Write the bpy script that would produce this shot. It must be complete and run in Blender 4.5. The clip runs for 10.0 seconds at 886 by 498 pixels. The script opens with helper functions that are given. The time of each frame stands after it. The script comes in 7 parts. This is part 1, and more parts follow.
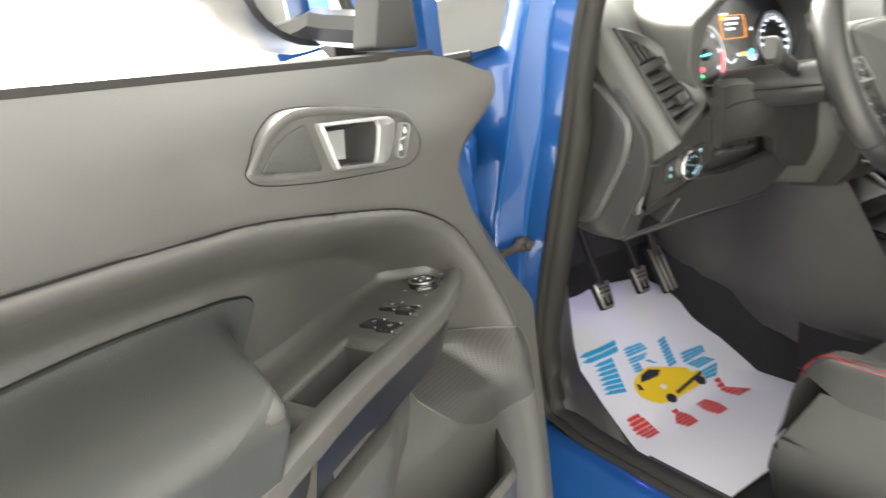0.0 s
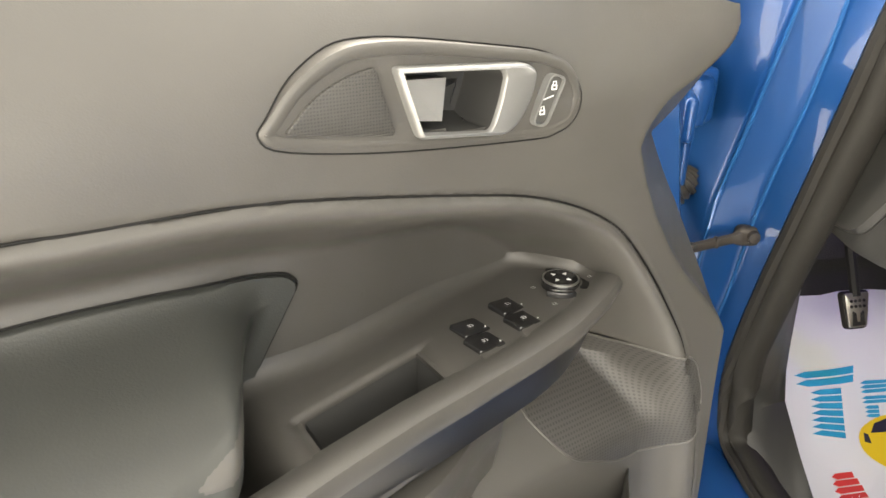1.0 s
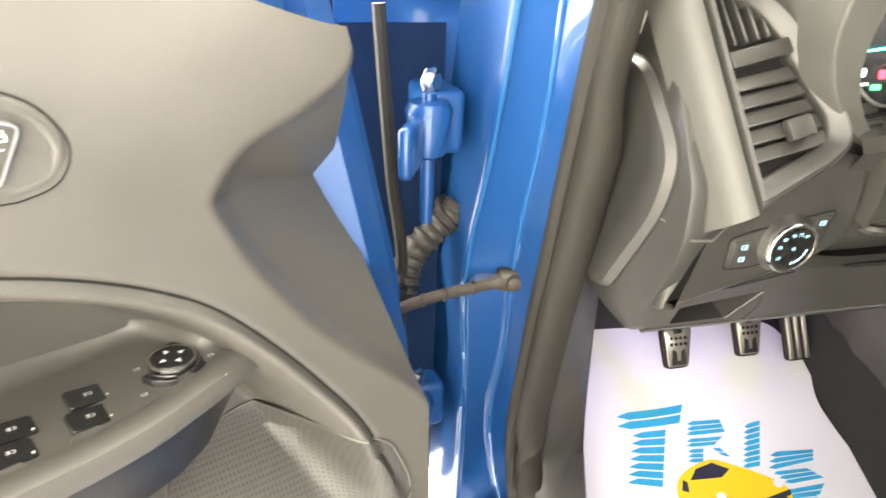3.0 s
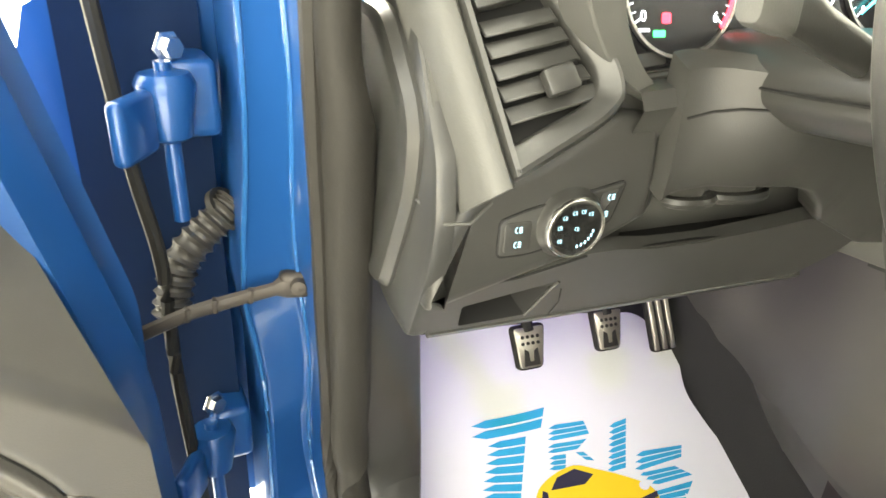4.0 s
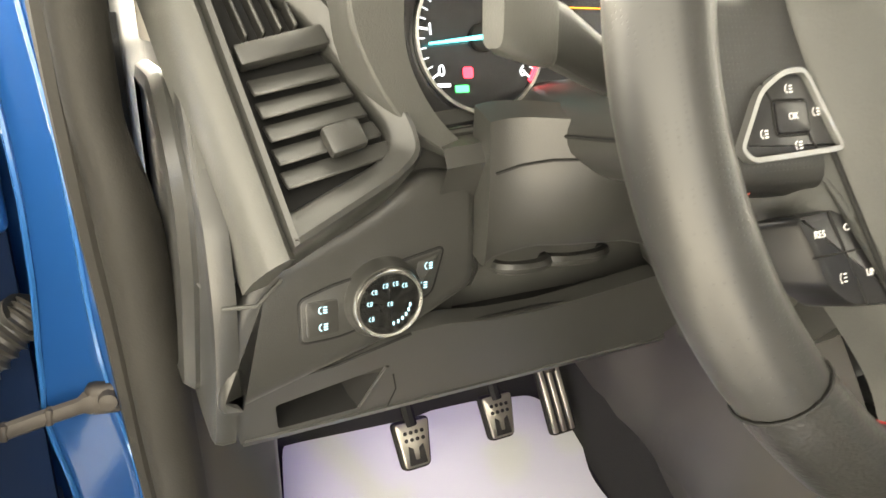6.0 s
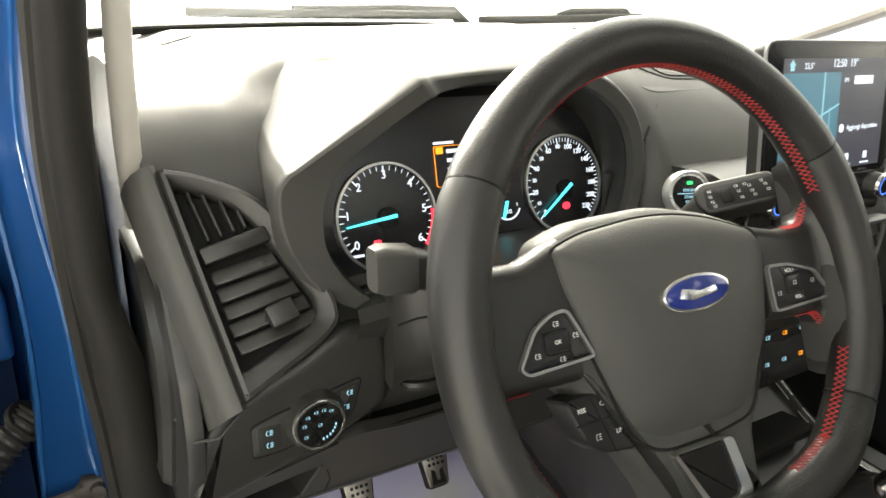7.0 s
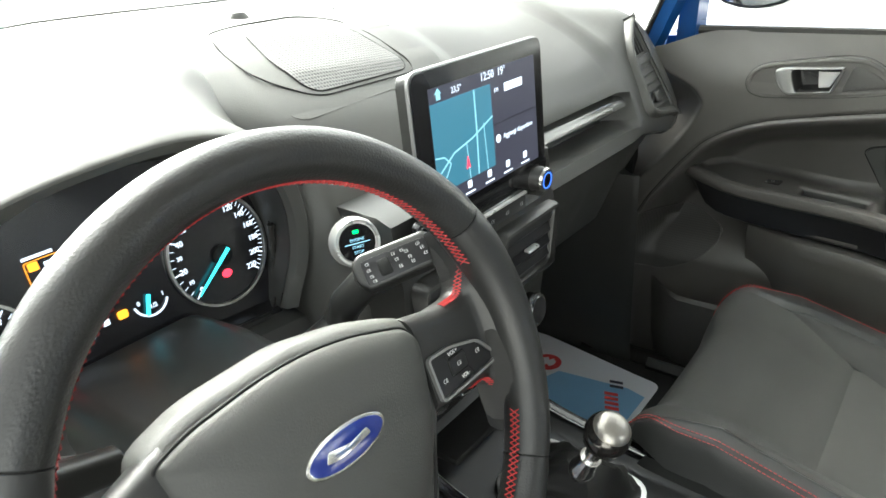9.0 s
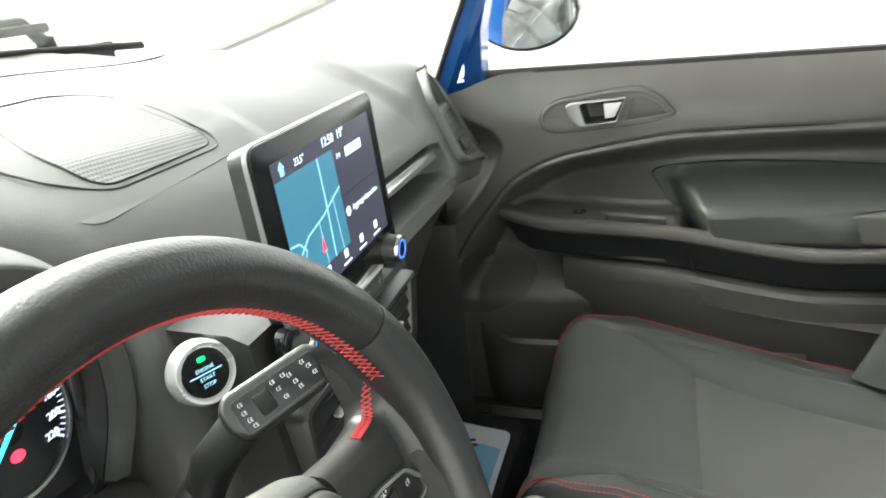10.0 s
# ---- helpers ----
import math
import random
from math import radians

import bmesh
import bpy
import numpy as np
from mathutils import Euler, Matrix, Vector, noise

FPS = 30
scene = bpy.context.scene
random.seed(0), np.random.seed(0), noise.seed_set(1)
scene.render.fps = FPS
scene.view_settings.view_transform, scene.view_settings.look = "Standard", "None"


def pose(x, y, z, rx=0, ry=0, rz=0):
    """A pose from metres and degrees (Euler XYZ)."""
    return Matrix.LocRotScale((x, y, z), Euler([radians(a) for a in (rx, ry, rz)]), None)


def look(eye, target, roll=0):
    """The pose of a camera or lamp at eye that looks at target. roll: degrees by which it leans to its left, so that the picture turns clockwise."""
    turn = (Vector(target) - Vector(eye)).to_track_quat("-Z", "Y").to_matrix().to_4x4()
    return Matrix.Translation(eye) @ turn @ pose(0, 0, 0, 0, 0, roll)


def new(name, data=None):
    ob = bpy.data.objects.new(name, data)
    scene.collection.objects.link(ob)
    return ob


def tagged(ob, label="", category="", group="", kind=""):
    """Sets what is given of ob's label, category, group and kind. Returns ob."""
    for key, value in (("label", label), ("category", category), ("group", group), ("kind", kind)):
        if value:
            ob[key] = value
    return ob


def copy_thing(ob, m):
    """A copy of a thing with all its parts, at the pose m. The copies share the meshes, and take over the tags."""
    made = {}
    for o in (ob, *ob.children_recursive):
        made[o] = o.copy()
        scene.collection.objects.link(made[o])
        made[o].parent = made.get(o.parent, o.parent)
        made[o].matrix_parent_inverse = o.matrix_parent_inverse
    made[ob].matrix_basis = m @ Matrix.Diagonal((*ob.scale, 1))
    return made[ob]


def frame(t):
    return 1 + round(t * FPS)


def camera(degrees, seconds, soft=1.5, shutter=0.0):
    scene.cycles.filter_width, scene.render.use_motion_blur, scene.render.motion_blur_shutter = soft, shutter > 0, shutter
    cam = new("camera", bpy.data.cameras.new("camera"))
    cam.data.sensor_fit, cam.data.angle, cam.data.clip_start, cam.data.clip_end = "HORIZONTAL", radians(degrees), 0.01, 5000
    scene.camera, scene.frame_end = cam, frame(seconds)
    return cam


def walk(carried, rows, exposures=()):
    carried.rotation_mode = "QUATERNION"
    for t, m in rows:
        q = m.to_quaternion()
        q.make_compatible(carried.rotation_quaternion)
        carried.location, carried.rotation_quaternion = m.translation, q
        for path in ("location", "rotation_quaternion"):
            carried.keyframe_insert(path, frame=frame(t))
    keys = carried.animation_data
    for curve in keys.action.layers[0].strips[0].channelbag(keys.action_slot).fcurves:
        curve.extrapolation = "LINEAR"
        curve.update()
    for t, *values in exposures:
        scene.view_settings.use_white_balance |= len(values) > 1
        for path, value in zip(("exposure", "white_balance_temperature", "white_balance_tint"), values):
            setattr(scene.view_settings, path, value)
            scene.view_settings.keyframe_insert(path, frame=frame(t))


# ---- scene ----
cam = camera(65.8, 10.0, shutter=0.2)
PATH = [
    (0, (-1.402, -0.427, 1.052), (-0.351, 1.185, 0.508), -5.7),
    (0.3, (-1.323, -0.377, 1.063), (-0.608, 1.402, 0.495), -2.3),
    (0.5, (-1.294, -0.332, 1.075), (-0.699, 1.477, 0.464), -1.1),
    (0.7, (-1.266, -0.297, 1.074), (-0.768, 1.518, 0.397), -0.5),
    (1, (-1.218, -0.280, 1.073), (-0.864, 1.503, 0.241), 0.5),
    (1.2, (-1.190, -0.268, 1.075), (-0.895, 1.523, 0.236), 0.6),
    (1.5, (-1.176, -0.252, 1.084), (-0.907, 1.54, 0.237), 0.7),
    (1.8, (-1.159, -0.236, 1.078), (-0.892, 1.550, 0.219), 1.0),
    (2, (-1.141, -0.233, 1.072), (-0.858, 1.548, 0.207), 1.2),
    (2.5, (-1.053, -0.218, 1.071), (-0.703, 1.542, 0.189), 2.3),
    (3, (-0.939, -0.215, 1.083), (-0.48, 1.538, 0.237), 2.4),
    (3.2, (-0.898, -0.218, 1.094), (-0.395, 1.527, 0.255), 2.5),
    (4.3, (-0.739, -0.137, 0.998), (-0.058, 1.548, 0.162), 1.8),
    (4.5, (-0.718, -0.126, 0.979), (-0.024, 1.551, 0.139), 1.6),
    (5, (-0.681, -0.123, 0.976), (0.079, 1.562, 0.213), 1.4),
    (5.2, (-0.677, -0.12, 0.973), (0.114, 1.592, 0.309), 1.4),
    (6.3, (-0.694, -0.187, 1.041), (0.204, 1.512, 0.487), -0.5),
    (6.5, (-0.706, -0.215, 1.071), (0.212, 1.478, 0.531), -0.2),
    (7, (-0.697, -0.273, 1.141), (0.267, 1.397, 0.609), -0.6),
    (7.5, (-0.697, -0.307, 1.168), (0.299, 1.274, 0.455), -1.1),
    (8, (-0.648, -0.305, 1.231), (0.474, 1.137, 0.418), -2.2),
    (8.5, (-0.599, -0.284, 1.248), (0.726, 0.969, 0.425), -3.3),
    (9, (-0.553, -0.239, 1.254), (0.858, 0.909, 0.421), -3.9),
    (9.5, (-0.507, -0.195, 1.249), (1.021, 0.781, 0.404), -5.0),
    (9.8, (-0.495, -0.160, 1.251), (1.152, 0.625, 0.431), -5.7),
    (10, (-0.5, -0.124, 1.241), (1.261, 0.481, 0.51), -6.3),
]
EXPOSURES = [(0, 3.75, 6800, 9), (0.6, 3.15, 7000, 9), (1.0, 3.75, 7300, 10), (1.2, 4.15, 7000, 8), (1.8, 4.15, 7100, 8), (2.5, 4.4, 7200, 9), (3.0, 4.75, 7500, 9), (3.3, 4.65, 7400, 7), (4.5, 4.65, 7800, 3), (5.2, 4.5, 8000, 4), (6.5, 3.85, 7500, 8), (7.0, 2.7, 7000, 7), (7.5, 2.95, 6900, 5), (8.0, 3.15, 6600, 3), (8.5, 3.05, 6300, 3), (9.0, 3.1, 6250, 4), (10.0, 3.25, 6300, 5)]
walk(cam, [(t, look(eye, target, roll)) for t, eye, target, roll in PATH], EXPOSURES)
# ---- light ----
world = bpy.data.worlds.new("overcast_sky")
scene.world = world
world.use_nodes = True
wn = world.node_tree
sky = wn.nodes.new("ShaderNodeTexSky")
sky.sky_type = "NISHITA"
sky.sun_disc = False
sky.sun_elevation = radians(35)
sky.sun_rotation = radians(12)
sky.dust_density = 4.0
grey = wn.nodes.new("ShaderNodeHueSaturation")
grey.inputs["Saturation"].default_value = 0.04
haze = wn.nodes.new("ShaderNodeMix")
haze.data_type, haze.blend_type = "RGBA", "MULTIPLY"
haze.inputs["Factor"].default_value = 1.0
haze.inputs["B"].default_value = (1.0, 0.985, 0.93, 1)
wn.links.new(sky.outputs["Color"], grey.inputs["Color"])
wn.links.new(grey.outputs["Color"], haze.inputs["A"])
wn.links.new(haze.outputs["Result"], wn.nodes["Background"].inputs["Color"])
wn.nodes["Background"].inputs["Strength"].default_value = 0.15

sun = new("sun", bpy.data.lights.new("sun", "SUN"))
sun.data.energy = 1.9
sun.data.angle = radians(30)
sun.data.color = (1.0, 0.95, 0.86)
sun.matrix_world = look((0.9, 4.2, 3.0), (0, 0, 0))


# ---- materials ----
def material(name, color, rough=0.5, metal=0.0, grain=0.0, grain_size=0.001, vary=0.12, coat=0.0, blotch=0.06, spec=0.5):
    """Principled material with two scales of variation: fine relief and broad uneven tone and gloss."""
    m = bpy.data.materials.new(name)
    m.use_nodes = True
    t = m.node_tree
    b = t.nodes["Principled BSDF"]
    b.inputs["Metallic"].default_value = metal
    b.inputs["Coat Weight"].default_value = coat
    b.inputs["Specular IOR Level"].default_value = spec
    co = t.nodes.new("ShaderNodeTexCoord")
    broad = t.nodes.new("ShaderNodeTexNoise")
    broad.inputs["Scale"].default_value = 1.0 / blotch
    broad.inputs["Detail"].default_value = 4
    t.links.new(co.outputs["Object"], broad.inputs["Vector"])
    fine = t.nodes.new("ShaderNodeTexNoise")
    fine.inputs["Scale"].default_value = 1.0 / max(grain_size, 1e-4)
    fine.inputs["Detail"].default_value = 2
    t.links.new(co.outputs["Object"], fine.inputs["Vector"])
    mix = t.nodes.new("ShaderNodeMix")
    mix.data_type = "RGBA"
    lo = [c * (1 - vary) for c in color]
    hi = [min(1, c * (1 + vary)) for c in color]
    mix.inputs["A"].default_value = (*lo, 1)
    mix.inputs["B"].default_value = (*hi, 1)
    t.links.new(broad.outputs["Fac"], mix.inputs["Factor"])
    t.links.new(mix.outputs["Result"], b.inputs["Base Color"])
    mr = t.nodes.new("ShaderNodeMapRange")
    mr.inputs["To Min"].default_value = max(0.02, rough * 0.85)
    mr.inputs["To Max"].default_value = min(1, rough * 1.15)
    t.links.new(broad.outputs["Fac"], mr.inputs["Value"])
    t.links.new(mr.outputs["Result"], b.inputs["Roughness"])
    if grain:
        bump = t.nodes.new("ShaderNodeBump")
        bump.inputs["Strength"].default_value = grain
        bump.inputs["Distance"].default_value = grain_size * 0.5
        t.links.new(fine.outputs["Fac"], bump.inputs["Height"])
        t.links.new(bump.outputs["Normal"], b.inputs["Normal"])
    return m


def dotted(name, color, hole, size, rough=0.5, radius=0.3, metal=0.0, bumpy=0.6, flat=None):
    """A surface with a close pattern of small round holes, by Voronoi on a regular lattice."""
    m = material(name, color, rough, metal, vary=0.08)
    t = m.node_tree
    b = t.nodes["Principled BSDF"]
    co = t.nodes.new("ShaderNodeTexCoord")
    vo = t.nodes.new("ShaderNodeTexVoronoi")
    vo.inputs["Scale"].default_value = 1.0 / size
    vo.inputs["Randomness"].default_value = 0.0
    mp = t.nodes.new("ShaderNodeMapping")
    mp.inputs["Scale"].default_value = [0.0 if flat == i else 1.0 for i in range(3)]
    mp.inputs["Rotation"].default_value = (0, 0, 0)
    t.links.new(co.outputs["Object"], mp.inputs["Vector"])
    t.links.new(mp.outputs["Vector"], vo.inputs["Vector"])
    st = t.nodes.new("ShaderNodeMapRange")
    st.inputs["From Min"].default_value = radius * 0.8
    st.inputs["From Max"].default_value = radius * 1.2
    t.links.new(vo.outputs["Distance"], st.inputs["Value"])
    mx = t.nodes.new("ShaderNodeMix")
    mx.data_type = "RGBA"
    mx.inputs["A"].default_value = (*hole, 1)
    old = b.inputs["Base Color"].links[0].from_socket
    t.links.new(st.outputs["Result"], mx.inputs["Factor"])
    t.links.new(old, mx.inputs["B"])
    t.links.new(mx.outputs["Result"], b.inputs["Base Color"])
    bump = t.nodes.new("ShaderNodeBump")
    bump.inputs["Strength"].default_value = bumpy
    bump.inputs["Distance"].default_value = size * 0.3
    t.links.new(st.outputs["Result"], bump.inputs["Height"])
    t.links.new(bump.outputs["Normal"], b.inputs["Normal"])
    return m


def glowing(name, color, strength):
    m = bpy.data.materials.new(name)
    m.use_nodes = True
    b = m.node_tree.nodes["Principled BSDF"]
    b.inputs["Base Color"].default_value = (*[c * 0.3 for c in color], 1)
    b.inputs["Emission Color"].default_value = (*color, 1)
    b.inputs["Emission Strength"].default_value = strength
    b.inputs["Roughness"].default_value = 0.4
    return m


def glass(name, tint=(0.95, 0.97, 0.97)):
    m = bpy.data.materials.new(name)
    m.use_nodes = True
    b = m.node_tree.nodes["Principled BSDF"]
    b.inputs["Base Color"].default_value = (*tint, 1)
    b.inputs["Transmission Weight"].default_value = 1.0
    b.inputs["Roughness"].default_value = 0.01
    b.inputs["IOR"].default_value = 1.45
    return m


SOFT = material("soft_dash_plastic", (0.060, 0.060, 0.056), 0.43, grain=0.25, grain_size=0.0012, spec=0.36)
HARD = material("hard_black_plastic", (0.025, 0.025, 0.0235), 0.36, grain=0.22, grain_size=0.0009)
DOORP = material("door_trim_plastic", (0.064, 0.061, 0.056), 0.42, grain=0.25, grain_size=0.0010)
DOORSOFT = material("door_insert_vinyl", (0.034, 0.036, 0.033), 0.45, grain=0.2, grain_size=0.0014)
CARPET = material("black_carpet", (0.015, 0.015, 0.0145), 0.95, grain=0.8, grain_size=0.002)
GLOSS = material("piano_black", (0.012, 0.012, 0.013), 0.10, coat=0.5, vary=0.05)
MATTBLACK = material("matt_black", (0.010, 0.010, 0.010), 0.65, spec=0.2)
CHROME = material("satin_chrome", (0.78, 0.77, 0.75), 0.22, 1.0, vary=0.04)
SATIN = material("satin_silver", (0.60, 0.60, 0.58), 0.34, 1.0, vary=0.04)
ALU = material("brushed_aluminium", (0.62, 0.58, 0.52), 0.32, 1.0, grain=0.2, grain_size=0.0008)
BLUE = material("blue_car_paint", (0.007, 0.054, 0.185), 0.32, 0.2, coat=0.4, spec=0.3, vary=0.1, blotch=0.2)
# body blue made lighter and glossier, for painted highlight lines
BLUEHIGHLIGHT = material("blue_flange_paint", (0.02, 0.11, 0.30), 0.12, 0.2, coat=1.0, vary=0.05)
RUBBER = material("rubber_seal", (0.016, 0.015, 0.013), 0.6, grain=0.2, grain_size=0.002, spec=0.25)
BELLOWS = material("grey_rubber_bellows", (0.032, 0.029, 0.025), 0.5, grain=0.2, grain_size=0.002)
STEEL = material("dull_steel", (0.034, 0.028, 0.023), 0.5, 0.3, vary=0.25, blotch=0.02)
LEATHER = material("black_leather", (0.013, 0.013, 0.0125), 0.34, grain=0.35, grain_size=0.0016)
PERF = dotted("perforated_leather", (0.015, 0.015, 0.0145), (0.010, 0.010, 0.010), 0.0022, 0.42, 0.16, bumpy=0.3)
VINYL = material("seat_vinyl", (0.020, 0.021, 0.020), 0.48, grain=0.25, grain_size=0.0015)
INLAY = material("seat_inlay_fabric", (0.030, 0.030, 0.028), 0.9, grain=0.5, grain_size=0.0012, vary=0.2, blotch=0.05)
FABRIC = material("seat_fabric", (0.038, 0.038, 0.035), 0.92, grain=0.6, grain_size=0.0012, vary=0.2, blotch=0.05)
REDTHREAD = material("red_thread", (0.34, 0.026, 0.026), 0.7, vary=0.2, blotch=0.003)
MATPAPER = material("paper_mat", (0.78, 0.79, 0.82), 0.45, vary=0.03, blotch=0.12)
PAPERBLUE = material("paper_print_blue", (0.02, 0.36, 0.62), 0.45, vary=0.06)
PAPERRED = material("paper_print_red", (0.66, 0.05, 0.05), 0.45, vary=0.06)
PAPERYELLOW = material("paper_print_yellow", (0.85, 0.60, 0.03), 0.45, vary=0.06)
PAPERDARK = material("paper_print_dark", (0.03, 0.03, 0.05), 0.45)
LIGHTBLUEP = material("paper_print_pale_blue", (0.25, 0.48, 0.72), 0.45, vary=0.05)
HEADLINER = material("grey_headliner", (0.50, 0.49, 0.46), 0.9, grain=0.3, grain_size=0.002)
PILLARTRIM = material("pale_pillar_trim", (0.56, 0.53, 0.48), 0.6, grain=0.2, grain_size=0.001)
CONCRETE = material("pale_paving", (0.62, 0.61, 0.59), 0.7, grain=0.3, grain_size=0.01, blotch=0.6)
WHITEWALL = material("white_wall", (0.80, 0.80, 0.79), 0.8, vary=0.03, blotch=1.5)
POLISHED = material("polished_trim", (0.80, 0.80, 0.78), 0.28, 0.6, vary=0.04)
SILVERPAINT = material("silver_paint", (0.27, 0.27, 0.265), 0.36, 0.6, vary=0.04)
AIRBAG = material("airbag_vinyl", (0.046, 0.047, 0.044), 0.62, grain=0.3, grain_size=0.0013)
CUPBLACK = material("cup_black", (0.030, 0.030, 0.029), 0.5)
LEVER = material("lever_silver", (0.50, 0.50, 0.49), 0.30, 0.85, vary=0.06)
KNOBDARK = material("dark_chrome_knob", (0.10, 0.095, 0.09), 0.18, 0.9, vary=0.05)
KNOBCAP = material("satin_knob_cap", (0.36, 0.34, 0.31), 0.34, 0.9, grain=0.15, grain_size=0.0008)
KEYBLACK = material("satin_black_keys", (0.012, 0.012, 0.013), 0.32, grain=0.1, grain_size=0.0006, spec=0.35)
# darker than the door trim: shade inside the grip pocket as colour
POCKETSHADE = material("pocket_rubber", (0.036, 0.036, 0.035), 0.7, grain=0.3, grain_size=0.001)
MIRROR = material("mirror_glass", (0.9, 0.9, 0.9), 0.02, 1.0, vary=0.0)
BADGEBLUE = material("badge_blue", (0.010, 0.022, 0.16), 0.2, coat=0.6)
WHITEINK = material("white_ink", (0.75, 0.75, 0.75), 0.5)
SPEAKER = dotted("speaker_mesh", (0.085, 0.084, 0.080), (0.005, 0.005, 0.005), 0.0040, 0.5, 0.34, flat=2, bumpy=0.25)
DOORSPK = dotted("door_speaker_mesh", (0.046, 0.044, 0.041), (0.022, 0.021, 0.020), 0.0036, 0.5, 0.28, flat=1, bumpy=0.2)
TWEETER = dotted("tweeter_mesh", (0.050, 0.048, 0.044), (0.020, 0.020, 0.019), 0.0019, 0.5, 0.28, flat=2)
GLASS = glass("clear_glass")
SCREENGLASS = material("screen_glass", (0.008, 0.008, 0.009), 0.22, vary=0.03, spec=0.2)
# near-black blue: the shade of the hinge cavity put into the colour
CAVITYSHADE = material("dark_blue_undercoat", (0.002, 0.010, 0.034), 0.8, vary=0.2, blotch=0.05, spec=0.1)
SMOKED = material("gauge_face", (0.010, 0.010, 0.012), 0.25, vary=0.02)
G_WHITE = glowing("lit_white", (0.75, 0.85, 1.0), 0.22)
G_CYAN = glowing("lit_cyan", (0.05, 0.62, 0.75), 0.52)
G_RED = glowing("lit_red", (1.0, 0.03, 0.06), 0.42)
G_GREEN = glowing("lit_green", (0.02, 0.75, 0.15), 0.35)
G_ORANGE = glowing("lit_orange", (1.0, 0.32, 0.02), 0.35)
G_PURPLE = glowing("lit_purple", (0.25, 0.12, 1.0), 9.0)
G_ICON = glowing("lit_icon", (0.40, 0.78, 1.0), 0.16)
SCR_MAP = glowing("screen_map", (0.030, 0.115, 0.165), 0.27)
SCR_ROAD = glowing("screen_road", (0.20, 0.42, 0.50), 0.27)
SCR_PANEL = glowing("screen_panel", (0.030, 0.030, 0.045), 0.24)
SCR_LINE = glowing("screen_line", (0.010, 0.010, 0.014), 0.21)
# ---- building helpers ----
def finish(bm, sharp=38):
    bm.normal_update()
    lim = radians(sharp)
    for f in bm.faces:
        f.smooth = True
    for e in bm.edges:
        if len(e.link_faces) == 2 and e.calc_face_angle(0) > lim:
            e.smooth = False


def part(name, bm, mat, parent=None, label="", m=None, sharp=38):
    """Links a bmesh as one mesh object, under a thing or a part when one is given."""
    finish(bm, sharp)
    me = bpy.data.meshes.new(name)
    bm.to_mesh(me)
    bm.free()
    me.materials.append(mat)
    ob = new(name, me)
    if m is not None:
        ob.matrix_basis = m
    if parent is not None:
        ob.parent = parent
    if label:
        ob["label"] = label
    return ob


def thing(name, label, category, group="", kind="", m=None):
    ob = new(name)
    ob.empty_display_size = 0.05
    if m is not None:
        ob.matrix_basis = m
    return tagged(ob, label, category, group, kind)


def frame_at(o, u, v):
    """A pose with its x along u, its y near v."""
    u, v = Vector(u).normalized(), Vector(v)
    n = u.cross(v).normalized()
    v = n.cross(u)
    m = Matrix((u, v, n)).transposed().to_4x4()
    m.translation = o
    return m


def rpoly(pts, r, seg=4):
    """A polygon with rounded corners."""
    out, k = [], len(pts)
    rr = r if isinstance(r, (list, tuple)) else [r] * k
    for i in range(k):
        p, a, b = Vector(pts[i]), Vector(pts[i - 1]), Vector(pts[(i + 1) % k])
        da, db = (a - p), (b - p)
        c = min(rr[i], da.length * 0.45, db.length * 0.45)
        if c < 1e-5:
            out.append(tuple(p))
            continue
        p0, p1 = p + da.normalized() * c, p + db.normalized() * c
        for j in range(seg + 1):
            t = j / seg
            q = p0 * (1 - t) ** 2 + p * 2 * t * (1 - t) + p1 * t * t
            out.append(tuple(q))
    return out


def circle(r, k=24, cx=0, cy=0, ry=None, a0=0.0):
    ry = r if ry is None else ry
    return [(cx + r * math.cos(a0 + 2 * math.pi * i / k), cy + ry * math.sin(a0 + 2 * math.pi * i / k)) for i in range(k)]


def spline(pts, k=8, closed=False):
    """Points along a Catmull-Rom curve."""
    pts = [Vector(p) for p in pts]
    n, out = len(pts), []
    last = n if closed else n - 1
    for i in range(last):
        p1, p2 = pts[i], pts[(i + 1) % n]
        p0 = pts[i - 1] if (i or closed) else p1 * 2 - p2
        p3 = pts[(i + 2) % n] if (i + 2 < n or closed) else p2 * 2 - p1
        for j in range(k):
            t = j / k
            out.append(0.5 * ((2 * p1) + (p2 - p0) * t + (2 * p0 - 5 * p1 + 4 * p2 - p3) * t * t + (3 * p1 - p0 - 3 * p2 + p3) * t ** 3))
    if not closed:
        out.append(pts[-1])
    return out


def loft(rows, closed=True, caps=True, ring=False):
    """A skin over rows of points; closed: each row is a loop; ring: the last row joins the first."""
    bm = bmesh.new()
    vs = [[bm.verts.new(p) for p in row] for row in rows]
    k = len(rows[0])
    pairs = list(zip(vs, vs[1:])) + ([(vs[-1], vs[0])] if ring else [])
    for a, b in pairs:
        for i in range(k if closed else k - 1):
            j = (i + 1) % k
            bm.faces.new((a[i], a[j], b[j], b[i]))
    if caps and closed and not ring:
        bm.faces.new(vs[0][::-1])
        bm.faces.new(vs[-1])
    bmesh.ops.recalc_face_normals(bm, faces=bm.faces)
    return bm


